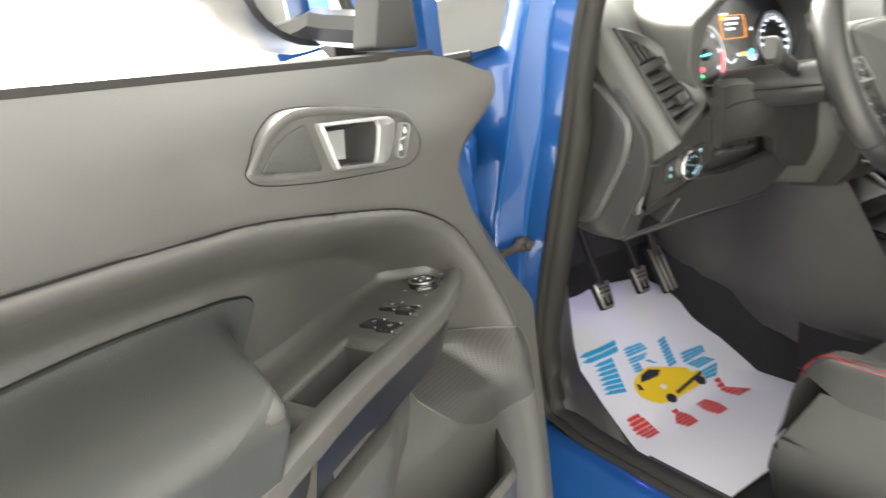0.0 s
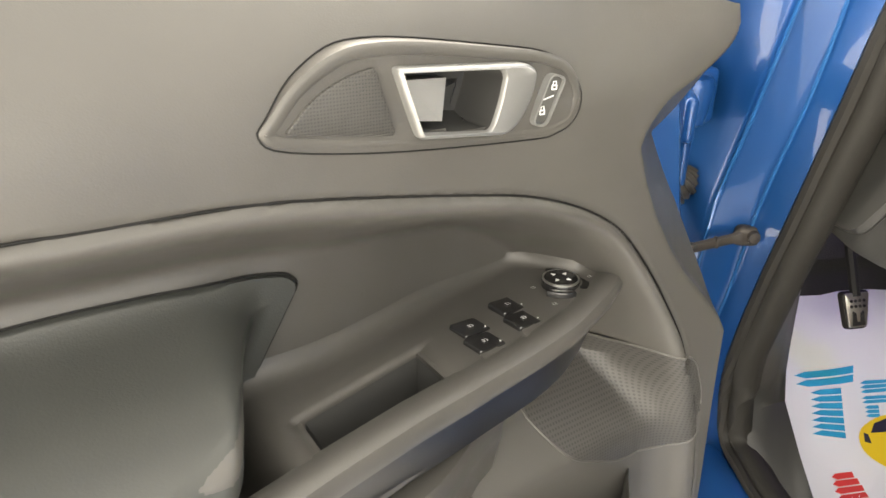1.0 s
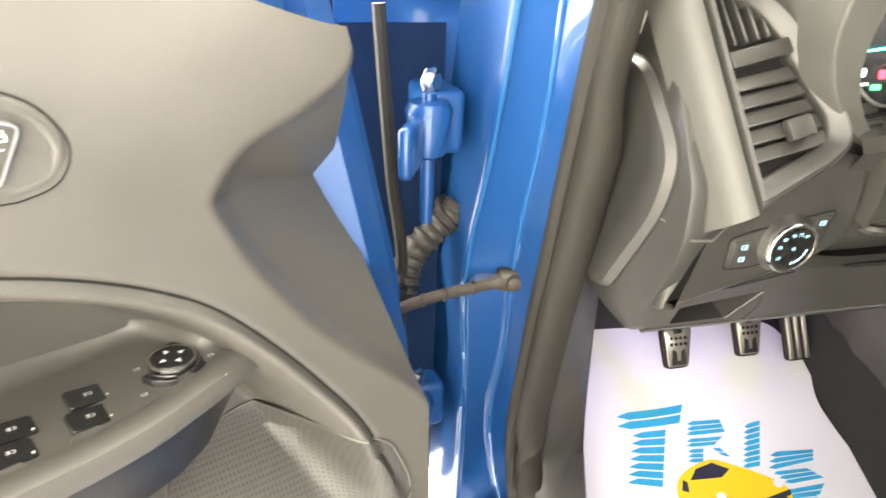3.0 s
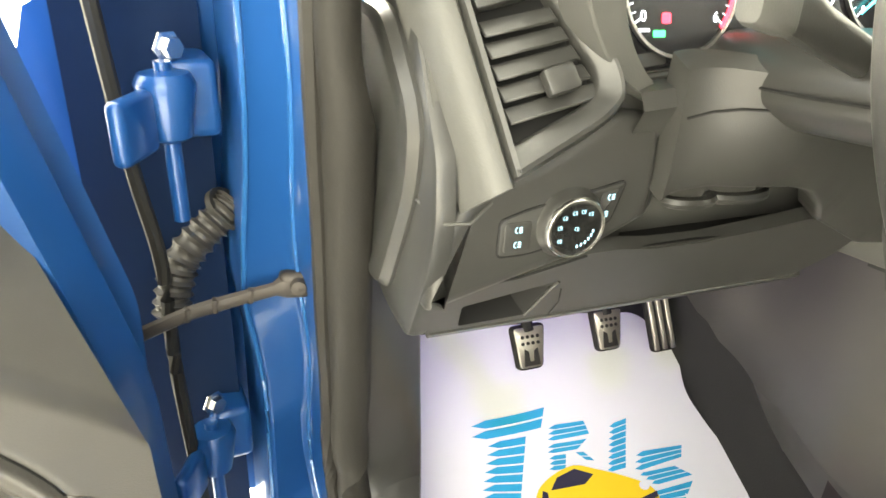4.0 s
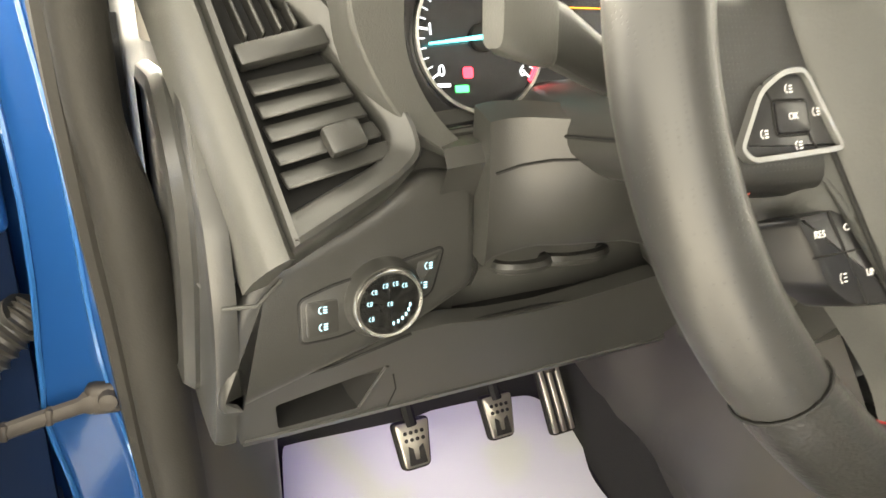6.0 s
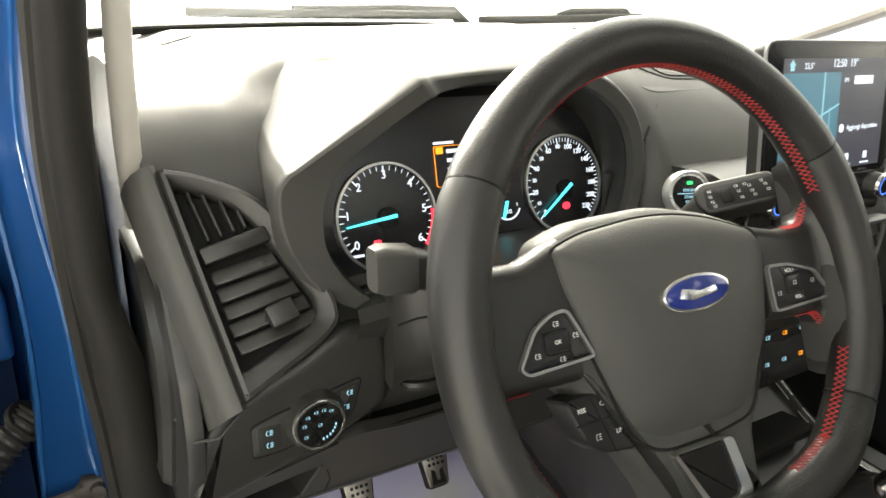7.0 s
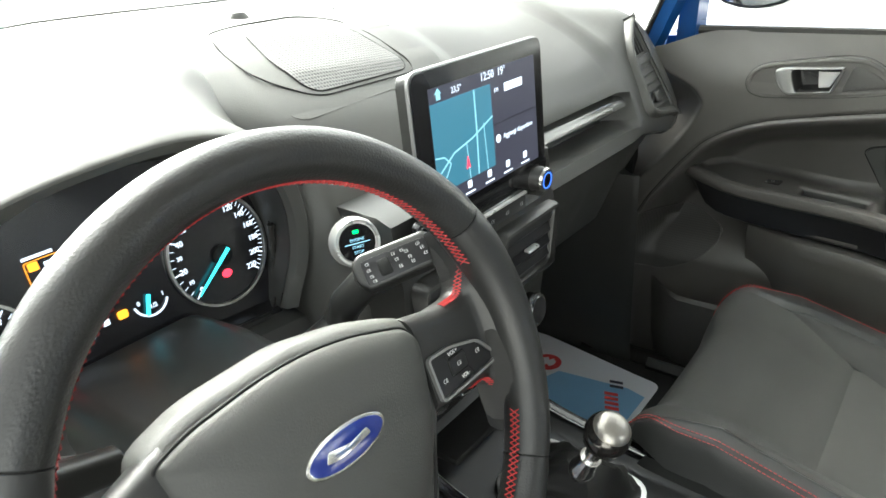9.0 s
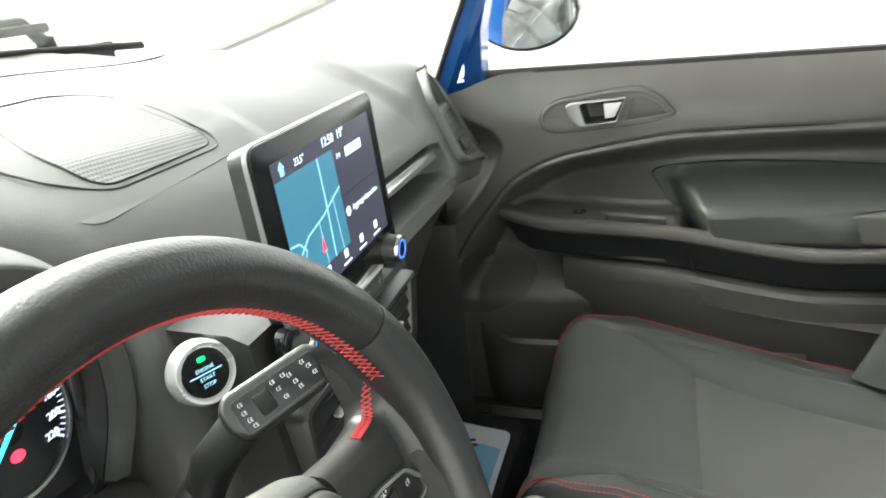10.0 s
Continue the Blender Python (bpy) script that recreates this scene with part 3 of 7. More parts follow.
# ---- dashboard ----
dash = thing("dashboard", "dark grey moulded dashboard with grained soft top", "dashboard")
KEY = {
    -0.640: [(1.00, 1.179), (0.80, 1.148), (0.60, 1.150), (0.45, 1.138), (0.38, 1.125), (0.335, 1.105), (0.305, 1.080), (0.290, 1.058), (0.268, 1.025), (0.250, 0.99), (0.226, 0.95), (0.214, 0.92), (0.214, 0.90), (0.232, 0.87), (0.246, 0.83), (0.266, 0.790), (0.50, 0.790), (1.00, 0.72)],
    -0.560: [(1.00, 1.194), (0.80, 1.163), (0.60, 1.160), (0.45, 1.140), (0.38, 1.128), (0.335, 1.108), (0.305, 1.082), (0.290, 1.058), (0.268, 1.025), (0.250, 0.99), (0.226, 0.95), (0.216, 0.92), (0.218, 0.90), (0.234, 0.87), (0.248, 0.83), (0.268, 0.790), (0.50, 0.790), (1.00, 0.72)],
    -0.495: [(1.00, 1.201), (0.80, 1.180), (0.60, 1.178), (0.45, 1.168), (0.37, 1.150), (0.33, 1.120), (0.300, 1.100), (0.285, 1.07), (0.275, 1.04), (0.268, 1.00), (0.262, 0.97), (0.255, 0.95), (0.225, 0.925), (0.240, 0.88), (0.252, 0.83), (0.270, 0.790), (0.50, 0.790), (1.00, 0.72)],
    -0.225: [(1.00, 1.205), (0.80, 1.183), (0.60, 1.187), (0.45, 1.180), (0.37, 1.166), (0.322, 1.146), (0.288, 1.118), (0.282, 1.07), (0.275, 1.04), (0.268, 1.00), (0.262, 0.97), (0.255, 0.95), (0.240, 0.925), (0.244, 0.88), (0.254, 0.83), (0.270, 0.785), (0.50, 0.780), (1.00, 0.72)],
    -0.165: [(1.00, 1.205), (0.80, 1.186), (0.60, 1.188), (0.47, 1.182), (0.37, 1.170), (0.30, 1.140), (0.245, 1.105), (0.208, 1.06), (0.190, 1.02), (0.182, 0.99), (0.176, 0.96), (0.170, 0.94), (0.168, 0.91), (0.170, 0.87), (0.185, 0.82), (0.215, 0.765), (0.50, 0.740), (1.00, 0.72)],
    0.110: [(1.00, 1.205), (0.80, 1.184), (0.60, 1.184), (0.47, 1.176), (0.37, 1.160), (0.295, 1.125), (0.240, 1.085), (0.207, 1.048), (0.192, 1.02), (0.186, 0.99), (0.180, 0.96), (0.172, 0.94), (0.170, 0.91), (0.175, 0.87), (0.190, 0.82), (0.220, 0.76), (0.50, 0.70), (1.00, 0.70)],
    0.145: [(1.00, 1.205), (0.80, 1.183), (0.60, 1.182), (0.47, 1.173), (0.37, 1.155), (0.292, 1.115), (0.235, 1.068), (0.208, 1.035), (0.204, 1.018), (0.262, 1.010), (0.262, 0.968), (0.180, 0.962), (0.172, 0.945), (0.230, 0.92), (0.265, 0.83), (0.32, 0.72), (0.50, 0.69), (1.00, 0.69)],
    0.440: [(1.00, 1.205), (0.80, 1.168), (0.60, 1.168), (0.45, 1.150), (0.36, 1.130), (0.290, 1.098), (0.240, 1.062), (0.212, 1.032), (0.206, 1.016), (0.264, 1.008), (0.264, 0.964), (0.184, 0.958), (0.176, 0.940), (0.232, 0.915), (0.270, 0.82), (0.32, 0.72), (0.50, 0.69), (1.00, 0.69)],
    0.490: [(1.00, 1.205), (0.80, 1.174), (0.60, 1.172), (0.45, 1.158), (0.37, 1.142), (0.300, 1.112), (0.242, 1.078), (0.219, 1.045), (0.201, 1.010), (0.194, 0.995), (0.183, 0.968), (0.178, 0.958), (0.180, 0.940), (0.235, 0.912), (0.272, 0.82), (0.32, 0.72), (0.50, 0.69), (1.00, 0.69)],
    0.600: [(1.00, 1.185), (0.80, 1.160), (0.60, 1.158), (0.45, 1.146), (0.38, 1.136), (0.290, 1.122), (0.244, 1.098), (0.219, 1.058), (0.201, 1.025), (0.184, 0.99), (0.172, 0.965), (0.168, 0.945), (0.174, 0.925), (0.230, 0.905), (0.275, 0.82), (0.32, 0.72), (0.50, 0.69), (1.00, 0.69)],
    0.662: [(1.00, 1.175), (0.80, 1.150), (0.60, 1.148), (0.45, 1.138), (0.38, 1.126), (0.305, 1.110), (0.262, 1.085), (0.235, 1.050), (0.218, 1.02), (0.200, 0.985), (0.188, 0.958), (0.184, 0.938), (0.188, 0.918), (0.235, 0.90), (0.280, 0.82), (0.32, 0.72), (0.50, 0.69), (1.00, 0.69)],
}


def dash_section(x):
    ks = sorted(KEY)
    for a, b in zip(ks, ks[1:]):
        if a <= x <= b:
            t = (x - a) / (b - a)
            t = t * t * (3 - 2 * t)
            return [(lerp(p[0], q[0], t), lerp(p[1], q[1], t)) for p, q in zip(KEY[a], KEY[b])]
    return KEY[ks[0] if x < ks[0] else ks[-1]]


def dash_top(x, y):
    """Height of the dash top at a place."""
    sec = dash_section(x)[:8]
    return float(np.interp(-y, [-p[0] for p in sec], [p[1] for p in sec]))


rows = []
for x in sorted(set(np.round(np.linspace(-0.636, 0.662, 88), 4)) | {k for k in KEY if k > -0.636}):
    sec = dash_section(x)
    top = spline([(a, b) for a, b in sec[:8]], 4)
    rows.append([(x, p[0], p[1]) for p in top] + [(x, a, b) for a, b in sec[8:]])
part("main_moulding", loft(rows), SOFT, dash, sharp=50)

# left end cap with its raised hexagonal cover
cap = [(0.42, 1.03), (0.296, 1.060), (0.205, 0.915), (0.202, 0.873), (0.212, 0.838), (0.258, 0.757), (0.31, 0.757), (0.42, 0.78)]
part("end_cap", prism([(-a, b) for a, b in rpoly(cap, 0.012)], 0.0, 0.014, 0.006), HARD, dash, m=frame_at((-0.626, 0, 0), (0, -1, 0), (0, 0, 1)))
# tube in paler plastic, laid as the highlight on the cap's seam edge
part("cap_edge", tube([(-0.6415, 0.262, 0.884), (-0.6405, 0.238, 0.879), (-0.6330, 0.2025, 0.874), (-0.616, 0.2015, 0.873), (-0.600, 0.207, 0.884)], 0.0013, 6), SOFT, dash)
hexo = rpoly([(0.40, 1.000), (0.285, 0.994), (0.222, 0.935), (0.232, 0.885), (0.300, 0.778), (0.40, 0.778)], [0.004, 0.02, 0.03, 0.03, 0.02, 0.004])
hexi = [(a + 0.020 if a < 0.35 else a, lerp(b, 0.89, 0.10)) for a, b in hexo]
part("fuse_cover", loft([[(-a, b, h) for a, b in q_] for q_, h in ((hexo, -0.004), (hexo, 0.003), ([(lerp(p_[0], r_[0], 0.3), lerp(p_[1], r_[1], 0.3)) for p_, r_ in zip(hexo, hexi)], 0.009), (hexi, 0.0105), ([(a + 0.012 if a < 0.35 else a, lerp(b, 0.89, 0.06)) for a, b in hexi], 0.0075))]), HARD, dash, "raised six-sided fuse box cover", m=frame_at((-0.640, 0, 0), (0, -1, 0), (0, 0, 1)), sharp=30)

# instrument hood: an arch over the cluster that runs back into the dash top
LIP = [(-0.470, 0.935), (-0.522, 0.965), (-0.553, 1.010), (-0.561, 1.048), (-0.556, 1.062), (-0.545, 1.070), (-0.500, 1.098), (-0.462, 1.121), (-0.452, 1.126), (-0.435, 1.127), (-0.380, 1.130), (-0.300, 1.132), (-0.245, 1.120), (-0.208, 1.090), (-0.193, 1.046), (-0.195, 1.000), (-0.213, 0.955)]
MOUTH = [(-0.462, 0.940), (-0.497, 0.966), (-0.521, 1.000), (-0.527, 1.034), (-0.520, 1.058), (-0.508, 1.072), (-0.475, 1.095), (-0.450, 1.110), (-0.440, 1.114), (-0.425, 1.117), (-0.380, 1.122), (-0.305, 1.123), (-0.255, 1.111), (-0.219, 1.085), (-0.203, 1.046), (-0.205, 1.000), (-0.222, 0.955)]
LIPY = [0.215, 0.205, 0.195, 0.186, 0.182, 0.179, 0.174, 0.172, 0.174, 0.184, 0.200, 0.205, 0.206, 0.206, 0.206, 0.208, 0.212]
lip = spline([(a, y_, b) for (a, b), y_ in zip(LIP, LIPY)], 5)
mouth = spline([(a, y_ + 0.014, b) for (a, b), y_ in zip(MOUTH, LIPY)], 5)
mid = Vector((-0.372, 0.0, 1.02))


def hood_row(src, scale, dy, dz=0.0, left=None):
    out = []
    for p in src:
        k = lerp(scale, scale if left is None else left, smooth(-0.43, -0.53, p.x) * smooth(0.98, 1.03, p.z))
        out.append((mid.x + (p.x - mid.x) * k, p.y + dy, mid.z + (p.z - mid.z) * scale + dz * smooth(1.0, 1.12, p.z)))
    return out


def hood_back(y, lift):
    """The hood's skin where it runs back into the dash top."""
    out = []
    for p in lip:
        wide = lerp(0.98, lerp(1.10, 0.90, smooth(-0.43, -0.53, p.x)), smooth(0.98, 1.03, p.z))
        qx, qz = mid.x + (p.x - mid.x) * wide, mid.z + (p.z - mid.z) * lerp(0.98, 1.10, smooth(0.98, 1.03, p.z))
        up = smooth(1.015, 1.105, p.z)
        yy = lerp(0.30, y, up)
        out.append((qx, yy, lerp(qz, dash_top(max(-0.62, min(0.6, qx)), yy) + lift, up)))
    return out


skin = [hood_row(lip, 1.0, 0.0), hood_row(lip, 1.012, 0.003, 0.002), hood_row(lip, 1.035, 0.022, 0.007, 0.995), hood_row(lip, 1.060, 0.060, 0.012, 0.97), hood_back(0.33, 0.012), hood_back(0.40, 0.008), hood_back(0.46, 0.002), hood_back(0.51, -0.006)]
skin = [list(r_) for r_ in zip(*[[tuple(p) for p in spline(c_, 4)] for c_ in zip(*skin)])]
part("hood", loft([hood_row(mouth, 1.0, 0.0), hood_row(mouth, 1.012, -0.008), [tuple(p.lerp(q, 0.75) + Vector((0, -0.002, 0))) for p, q in zip(mouth, lip)]] + skin, closed=False), SOFT, dash, sharp=34)
rows = []
for z in np.linspace(0.855, 1.000, 16):
    yr = float(np.interp(z, (0.855, 0.905, 0.930, 0.960, 1.0), (0.220, 0.2155, 0.221, 0.232, 0.246)))
    xr = float(np.interp(z, (0.855, 0.862, 0.87, 0.893, 0.913, 0.937, 0.947, 1.0), (-0.482, -0.478, -0.475, -0.473, -0.473, -0.479, -0.479, -0.480))) + (yr - 0.2) * 0.62
    yl = float(np.interp(z, (0.855, 0.87, 0.90, 0.92, 0.95, 0.99), (0.240, 0.232, 0.216, 0.214, 0.224, 0.247)))
    rows.append([(-0.560, yl + 0.006, z), (-0.545, yl, z), (-0.520, lerp(yl, yr, 0.45), z), (-0.495, lerp(yl, yr, 0.85), z), (xr - 0.006, yr, z), (xr - 0.001, yr + 0.003, z), (xr + 0.002, yr + 0.012, z), (xr + 0.004, yr + 0.07, z)])
part("hood_fairing", loft(rows, closed=False), HARD, dash, sharp=60)
part("hood_lining", loft([hood_row(mouth, 1.0, 0.001), hood_row(mouth, 0.965, 0.022), hood_row(mouth, 0.94, 0.060)], closed=False), HARD, dash)
# sloping shelf below the gauges
rows = [[(x, y, z + 0.010 * (1 - ((x + 0.37) / 0.16) ** 2)) for y, z in ((0.262, 0.965), (0.222, 0.950), (0.206, 0.946), (0.200, 0.935), (0.215, 0.91))] for x in np.linspace(-0.50, -0.21, 21)]
part("cluster_shelf", loft(rows, closed=False), HARD, dash)

# black field before the gauges and its grooved rim
swell = lambda x: 0.010 * (1 - ((x + 0.37) / 0.16) ** 2)
part("shelf_field", loft([[(x, y, z + swell(x)) for y, z in ((0.262, 0.9668), (0.240, 0.9586), (0.2235, 0.9522), (0.2235, 0.948))] for x in np.linspace(-0.495, -0.222, 21)], closed=False), SMOKED, dash)
rim_path = spline([(x, 0.2225, 0.9515 + swell(x)) for x in np.linspace(-0.495, -0.245, 10)] + [(-0.228, 0.230, 0.953), (-0.216, 0.238, 0.968), (-0.210, 0.240, 0.995), (-0.209, 0.236, 1.030)], 3)
part("shelf_rim", tube(rim_path, 0.0032, 8), HARD, dash, "moulded rim of the black field")
for d_ in (-0.0022, 0.0022):
    part("rim_groove", tube([(p.x, p.y + d_, p.z + 0.0028) for p in rim_path], 0.0006, 5), MATTBLACK, dash)

# instrument cluster
CL = frame_at((-0.363, 0.246, 1.016), (1, 0.02, 0), (0, 0.18, 1))
cluster = part("gauge_panel", prism(rpoly([(-0.165, -0.070), (0.165, -0.070), (0.160, 0.060), (0.08, 0.095), (-0.08, 0.095), (-0.160, 0.055)], 0.03), -0.008, 0.0, 0), SMOKED, dash, "black instrument cluster with lit dials", m=CL)


def dial(cx, cy, r, name):
    part(name + "_ring", band(circle(r, 48, cx, cy), circle(r * 0.955, 48, cx, cy), 0.0006, 0.004), SATIN, cluster)
    part(name + "_face", prism(circle(r * 0.95, 48, cx, cy), 0.0006, 0.0012), SMOKED, cluster)


def ticks(cx, cy, r, marks, name):
    bm = bmesh.new()
    for a, big in marks:
        w, l = (0.0006, 0.0062) if big else (0.0003, 0.0040)
        d = Vector((math.cos(radians(a)), math.sin(radians(a))))
        s, c = Vector((-d.y, d.x)), Vector((cx, cy))
        q = [c + d * (r * 0.93) + s * w, c + d * (r * 0.93) - s * w, c + d * (r * 0.93 - l) - s * w, c + d * (r * 0.93 - l) + s * w]
        bm.faces.new([bm.verts.new((p.x, p.y, 0.0018)) for p in q])
    part(name, bm, G_WHITE, cluster)


def needle(cx, cy, a, r, name):
    d = Vector((math.cos(radians(a)), math.sin(radians(a))))
    s = Vector((-d.y, d.x))
    c = Vector((cx, cy))
    q = [c + d * r * 0.90 + s * 0.0006, c + d * r * 0.90 - s * 0.0006, c - d * 0.007 - s * 0.0015, c - d * 0.007 + s * 0.0015]
    part(name, loft([[(p.x, p.y, z) for p in q] for z in (0.005, 0.0062)]), G_CYAN, cluster)
    part(name + "_hub", prism(circle(0.009, 20, cx, cy), 0.002, 0.0048, 0.001), MATTBLACK, cluster)


tach_at = lambda v: lerp(213, -35, v / 6)
speed_at = lambda v: 225 - 1.815 * v if v < 60 else 116 - 0.994 * (v - 60)
for nm, cx, cy, r, at_, labels, size in (("tachometer", -0.091, -0.004, 0.0475, tach_at, [(i, 1.0) for i in range(7)], 0.0100), ("speedometer", 0.105, 0.006, 0.0485, speed_at, [(0, 1.0), (10, 0.75), (20, 1.0), (30, 0.75), (40, 1.0), (50, 0.75), (60, 1.0), (80, 0.8)] + [(v, 1.0) for v in range(100, 221, 20)], 0.0068)):
    dial(cx, cy, r, nm)
    marks = [(v / 5, v % 5 == 0) for v in range(31)] if nm == "tachometer" else [(v, v % 20 == 0) for v in range(0, 221, 5)]
    ticks(cx, cy, r, [(at_(v), big) for v, big in marks], nm + "_ticks")
    for v, k in labels:
        a = radians(at_(v))
        text(str(v), size * k, G_WHITE, cluster, place(cx + 0.0365 * math.cos(a), cy + 0.0365 * math.sin(a), 0.002), "numeral")
needle(-0.0905, -0.0036, 186, 0.0445, "tachometer_needle")
needle(0.1065, 0.0008, 216, 0.0450, "speedometer_needle")
arc = lambda cx, cy, r, a0, a1: [(cx + r * math.cos(radians(q)), cy + r * math.sin(radians(q))) for q in np.linspace(a0, a1, 12)]
part("red_zone", prism(arc(-0.091, -0.004, 0.0455, -38, 4) + arc(-0.091, -0.004, 0.0430, 4, -38), 0.0014, 0.002), G_RED, cluster)
part("warning_lamp", prism(rpoly([(-0.1060, -0.0285), (-0.0990, -0.0285), (-0.0990, -0.0215), (-0.1060, -0.0215)], 0.002), 0.001, 0.002), G_RED, cluster)
part("warning_lamp", prism(circle(0.0048, 14, 0.1064, -0.0161, 0.0036), 0.001, 0.002), G_RED, cluster)
part("green_lamp", prism(rpoly([(-0.1125, -0.0372), (-0.1030, -0.0372), (-0.1030, -0.0328), (-0.1125, -0.0328)], 0.001), 0.001, 0.002), G_GREEN, cluster)
part("unit_bar", prism(quad(-0.128, -0.0335, -0.116, -0.0315), 0.001, 0.002), G_WHITE, cluster)
# centre display with small gauges
part("trip_frame", band(rpoly(quad(-0.039, 0.0165, 0.025, 0.0525), 0.002), rpoly(quad(-0.0386, 0.0169, 0.0246, 0.0521), 0.002), 0.001, 0.0016), G_ORANGE, cluster)
part("trip_symbol", prism(rpoly(quad(-0.0368, 0.0455, -0.0300, 0.0515), 0.001), 0.001, 0.002), G_ORANGE, cluster)
for w, yy in ((0.036, 0.0475), (0.030, 0.0395), (0.022, 0.0315)):
    part("text_bar", prism(quad(-0.026, yy - 0.0016, -0.026 + w, yy + 0.0016), 0.001, 0.0016), G_WHITE, cluster)
part("odometer_bar", prism(quad(-0.039, 0.0540, -0.018, 0.0562), 0.001, 0.0016), G_WHITE, cluster)
part("seat_symbol", prism(rpoly([(0.0375, 0.0265), (0.0440, 0.0265), (0.0440, 0.0325)], 0.0006), 0.001, 0.0016), G_WHITE, cluster)
for cx, nm, a0, a1 in ((0.0355, "fuel_gauge", 192, 338), (-0.0240, "temperature_gauge", 200, 326)):
    part(nm, prism(arc(cx, -0.0067, 0.0153, a0, a1) + arc(cx, -0.0067, 0.0138, a1, a0), 0.001, 0.0016), G_WHITE, cluster)
part("fuel_needle", prism([(0.0285, -0.0195), (0.0305, -0.0198), (0.0360, -0.0040), (0.0335, -0.0035)], 0.001, 0.003), G_CYAN, cluster)
part("fuel_lamp", prism(rpoly(quad(0.0075, -0.0130, 0.0155, -0.0065), 0.002), 0.001, 0.002), G_ORANGE, cluster)
part("temperature_symbol", prism(rpoly(quad(-0.0050, -0.0125, 0.0005, -0.0075), 0.001), 0.001, 0.002), G_WHITE, cluster)
for w, x, yy in (("1/2", 0.0365, -0.0140), ("0", 0.0255, -0.0080), ("1", 0.0465, -0.0080)):
    text(w, 0.0050, G_WHITE, cluster, place(x, yy, 0.001), "numeral")

# driver's side vent
VM = frame_at((-0.600, 0.182, 0.906), (0.93, 0.10, 0.29), (-0.20, 0.50, 0.84))


def vent(parent, m, out, inner, slats, tabs, upright=None, flip=1, label=""):
    v = part("air_vent", loft([[(p[0], p[1], z) for p in poly] for poly, z in ((out, -0.035), (out, 0.004), (shrink(out, 0.002), 0.0085), (shrink(out, 0.005), 0.0095), (shrink(inner, -0.002), 0.0035), (inner, 0.0), (inner, -0.012))], caps=False), HARD, parent, label, m)
    part("vent_back", prism(inner, -0.014, -0.010), MATTBLACK, v)
    for (x0, y0), (x1, y1) in slats:
        a, b = Vector((x0, y0, 0)), Vector((x1, y1, 0))
        l = (b - a).length
        sm = frame_at((a + b) / 2 + Vector((0, 0, -0.001)), b - a, (0, 1, 0)) @ pose(0, 0, 0, -24)
        part("slat", rbox(l, 0.0125, 0.0024, 0.001, 1), HARD, v, m=sm)
    for (x, y, w, h, rz) in tabs:
        part("thumb_tab", rbox(w, h, 0.009, 0.0025), HARD, v, m=pose(x, y, 0.006, 0, 0, rz))
    if upright:
        for (x0, y0), (x1, y1) in upright:
            a, b = Vector((x0, y0, -0.004)), Vector((x1, y1, -0.004))
            part("upright_slat", rbox((b - a).length, 0.0024, 0.012, 0.0008, 1), HARD, v, m=frame_at((a + b) / 2, b - a, (0, 0, 1)) @ pose(0, 0, 0, 90))
    return v
VOUT = rpoly([(-0.001, -0.002), (0.071, 0.007), (0.092, 0.015), (0.098, 0.035), (0.090, 0.117), (0.079, 0.141), (0.051, 0.169), (0.029, 0.183)], [0.004, 0.01, 0.012, 0.02, 0.03, 0.02, 0.02, 0.004])
VIN = rpoly([(0.009, 0.019), (0.066, 0.024), (0.078, 0.029), (0.082, 0.041), (0.073, 0.112), (0.066, 0.134), (0.050, 0.152), (0.034, 0.165)], [0.003, 0.006, 0.006, 0.01, 0.02, 0.01, 0.01, 0.003])
VSL = [((0.013 + 0.171 * (q - 0.02), q + 0.003), (0.081 - 0.10 * (q - 0.02), q - 0.004)) for q in (0.033, 0.0465, 0.060, 0.0735, 0.087)]
VUP = [((0.037, 0.117), (0.041, 0.158)), ((0.047, 0.116), (0.050, 0.152)), ((0.057, 0.115), (0.059, 0.142)), ((0.066, 0.114), (0.067, 0.130))]
v = vent(dash, VM, VOUT, VIN, VSL, [(0.055, 0.043, 0.022, 0.017, -4)], VUP)
part("cross_bar", rbox(0.052, 0.013, 0.010, 0.002), HARD, v, m=pose(0.0515, 0.105, 0.001, 0, 0, -5))
part("vent_cheek", loft([[(lerp(-0.001, 0.029, t) + a, lerp(-0.004, 0.186, t), b) for a, b in ((0.001, 0.002), (-0.003, 0.0075), (-0.009, 0.0075), (-0.016, 0.003), (-0.022, -0.008), (-0.026, -0.03), (-0.01, -0.04))] for t in np.linspace(0, 1, 10)]), SOFT, dash, m=VM)

# light switch panel
pod = [(-0.638, 0.800), (-0.634, 0.866), (-0.612, 0.892), (-0.552, 0.914), (-0.512, 0.940), (-0.473, 0.933), (-0.468, 0.885), (-0.470, 0.858), (-0.522, 0.832), (-0.575, 0.818)]
POD = frame_at((0, 0.2715, 0), (1, 0.0, 0), (0, -0.06, 1))
part("switch_pod", prism(rpoly(pod, [0.006, 0.02, 0.02, 0.03, 0.02, 0.015, 0.02, 0.008, 0.03, 0.02]), -0.06, 0.006, 0.012, 4), HARD, dash, m=POD)
panel_o = rpoly([(-0.590, 0.842), (-0.590, 0.869), (-0.572, 0.875), (-0.497, 0.890), (-0.505, 0.860), (-0.518, 0.855), (-0.566, 0.842)], [0.004, 0.004, 0.01, 0.004, 0.006, 0.01, 0.01])
panel = part("light_switch_panel", prism(panel_o, 0.0, 0.0075, 0.0015), HARD, dash, "black light switch panel", m=POD)
part("panel_gap", tube([(a, b, 0.0062) for a, b in panel_o], 0.0012, 5, closed=True), MATTBLACK, panel)
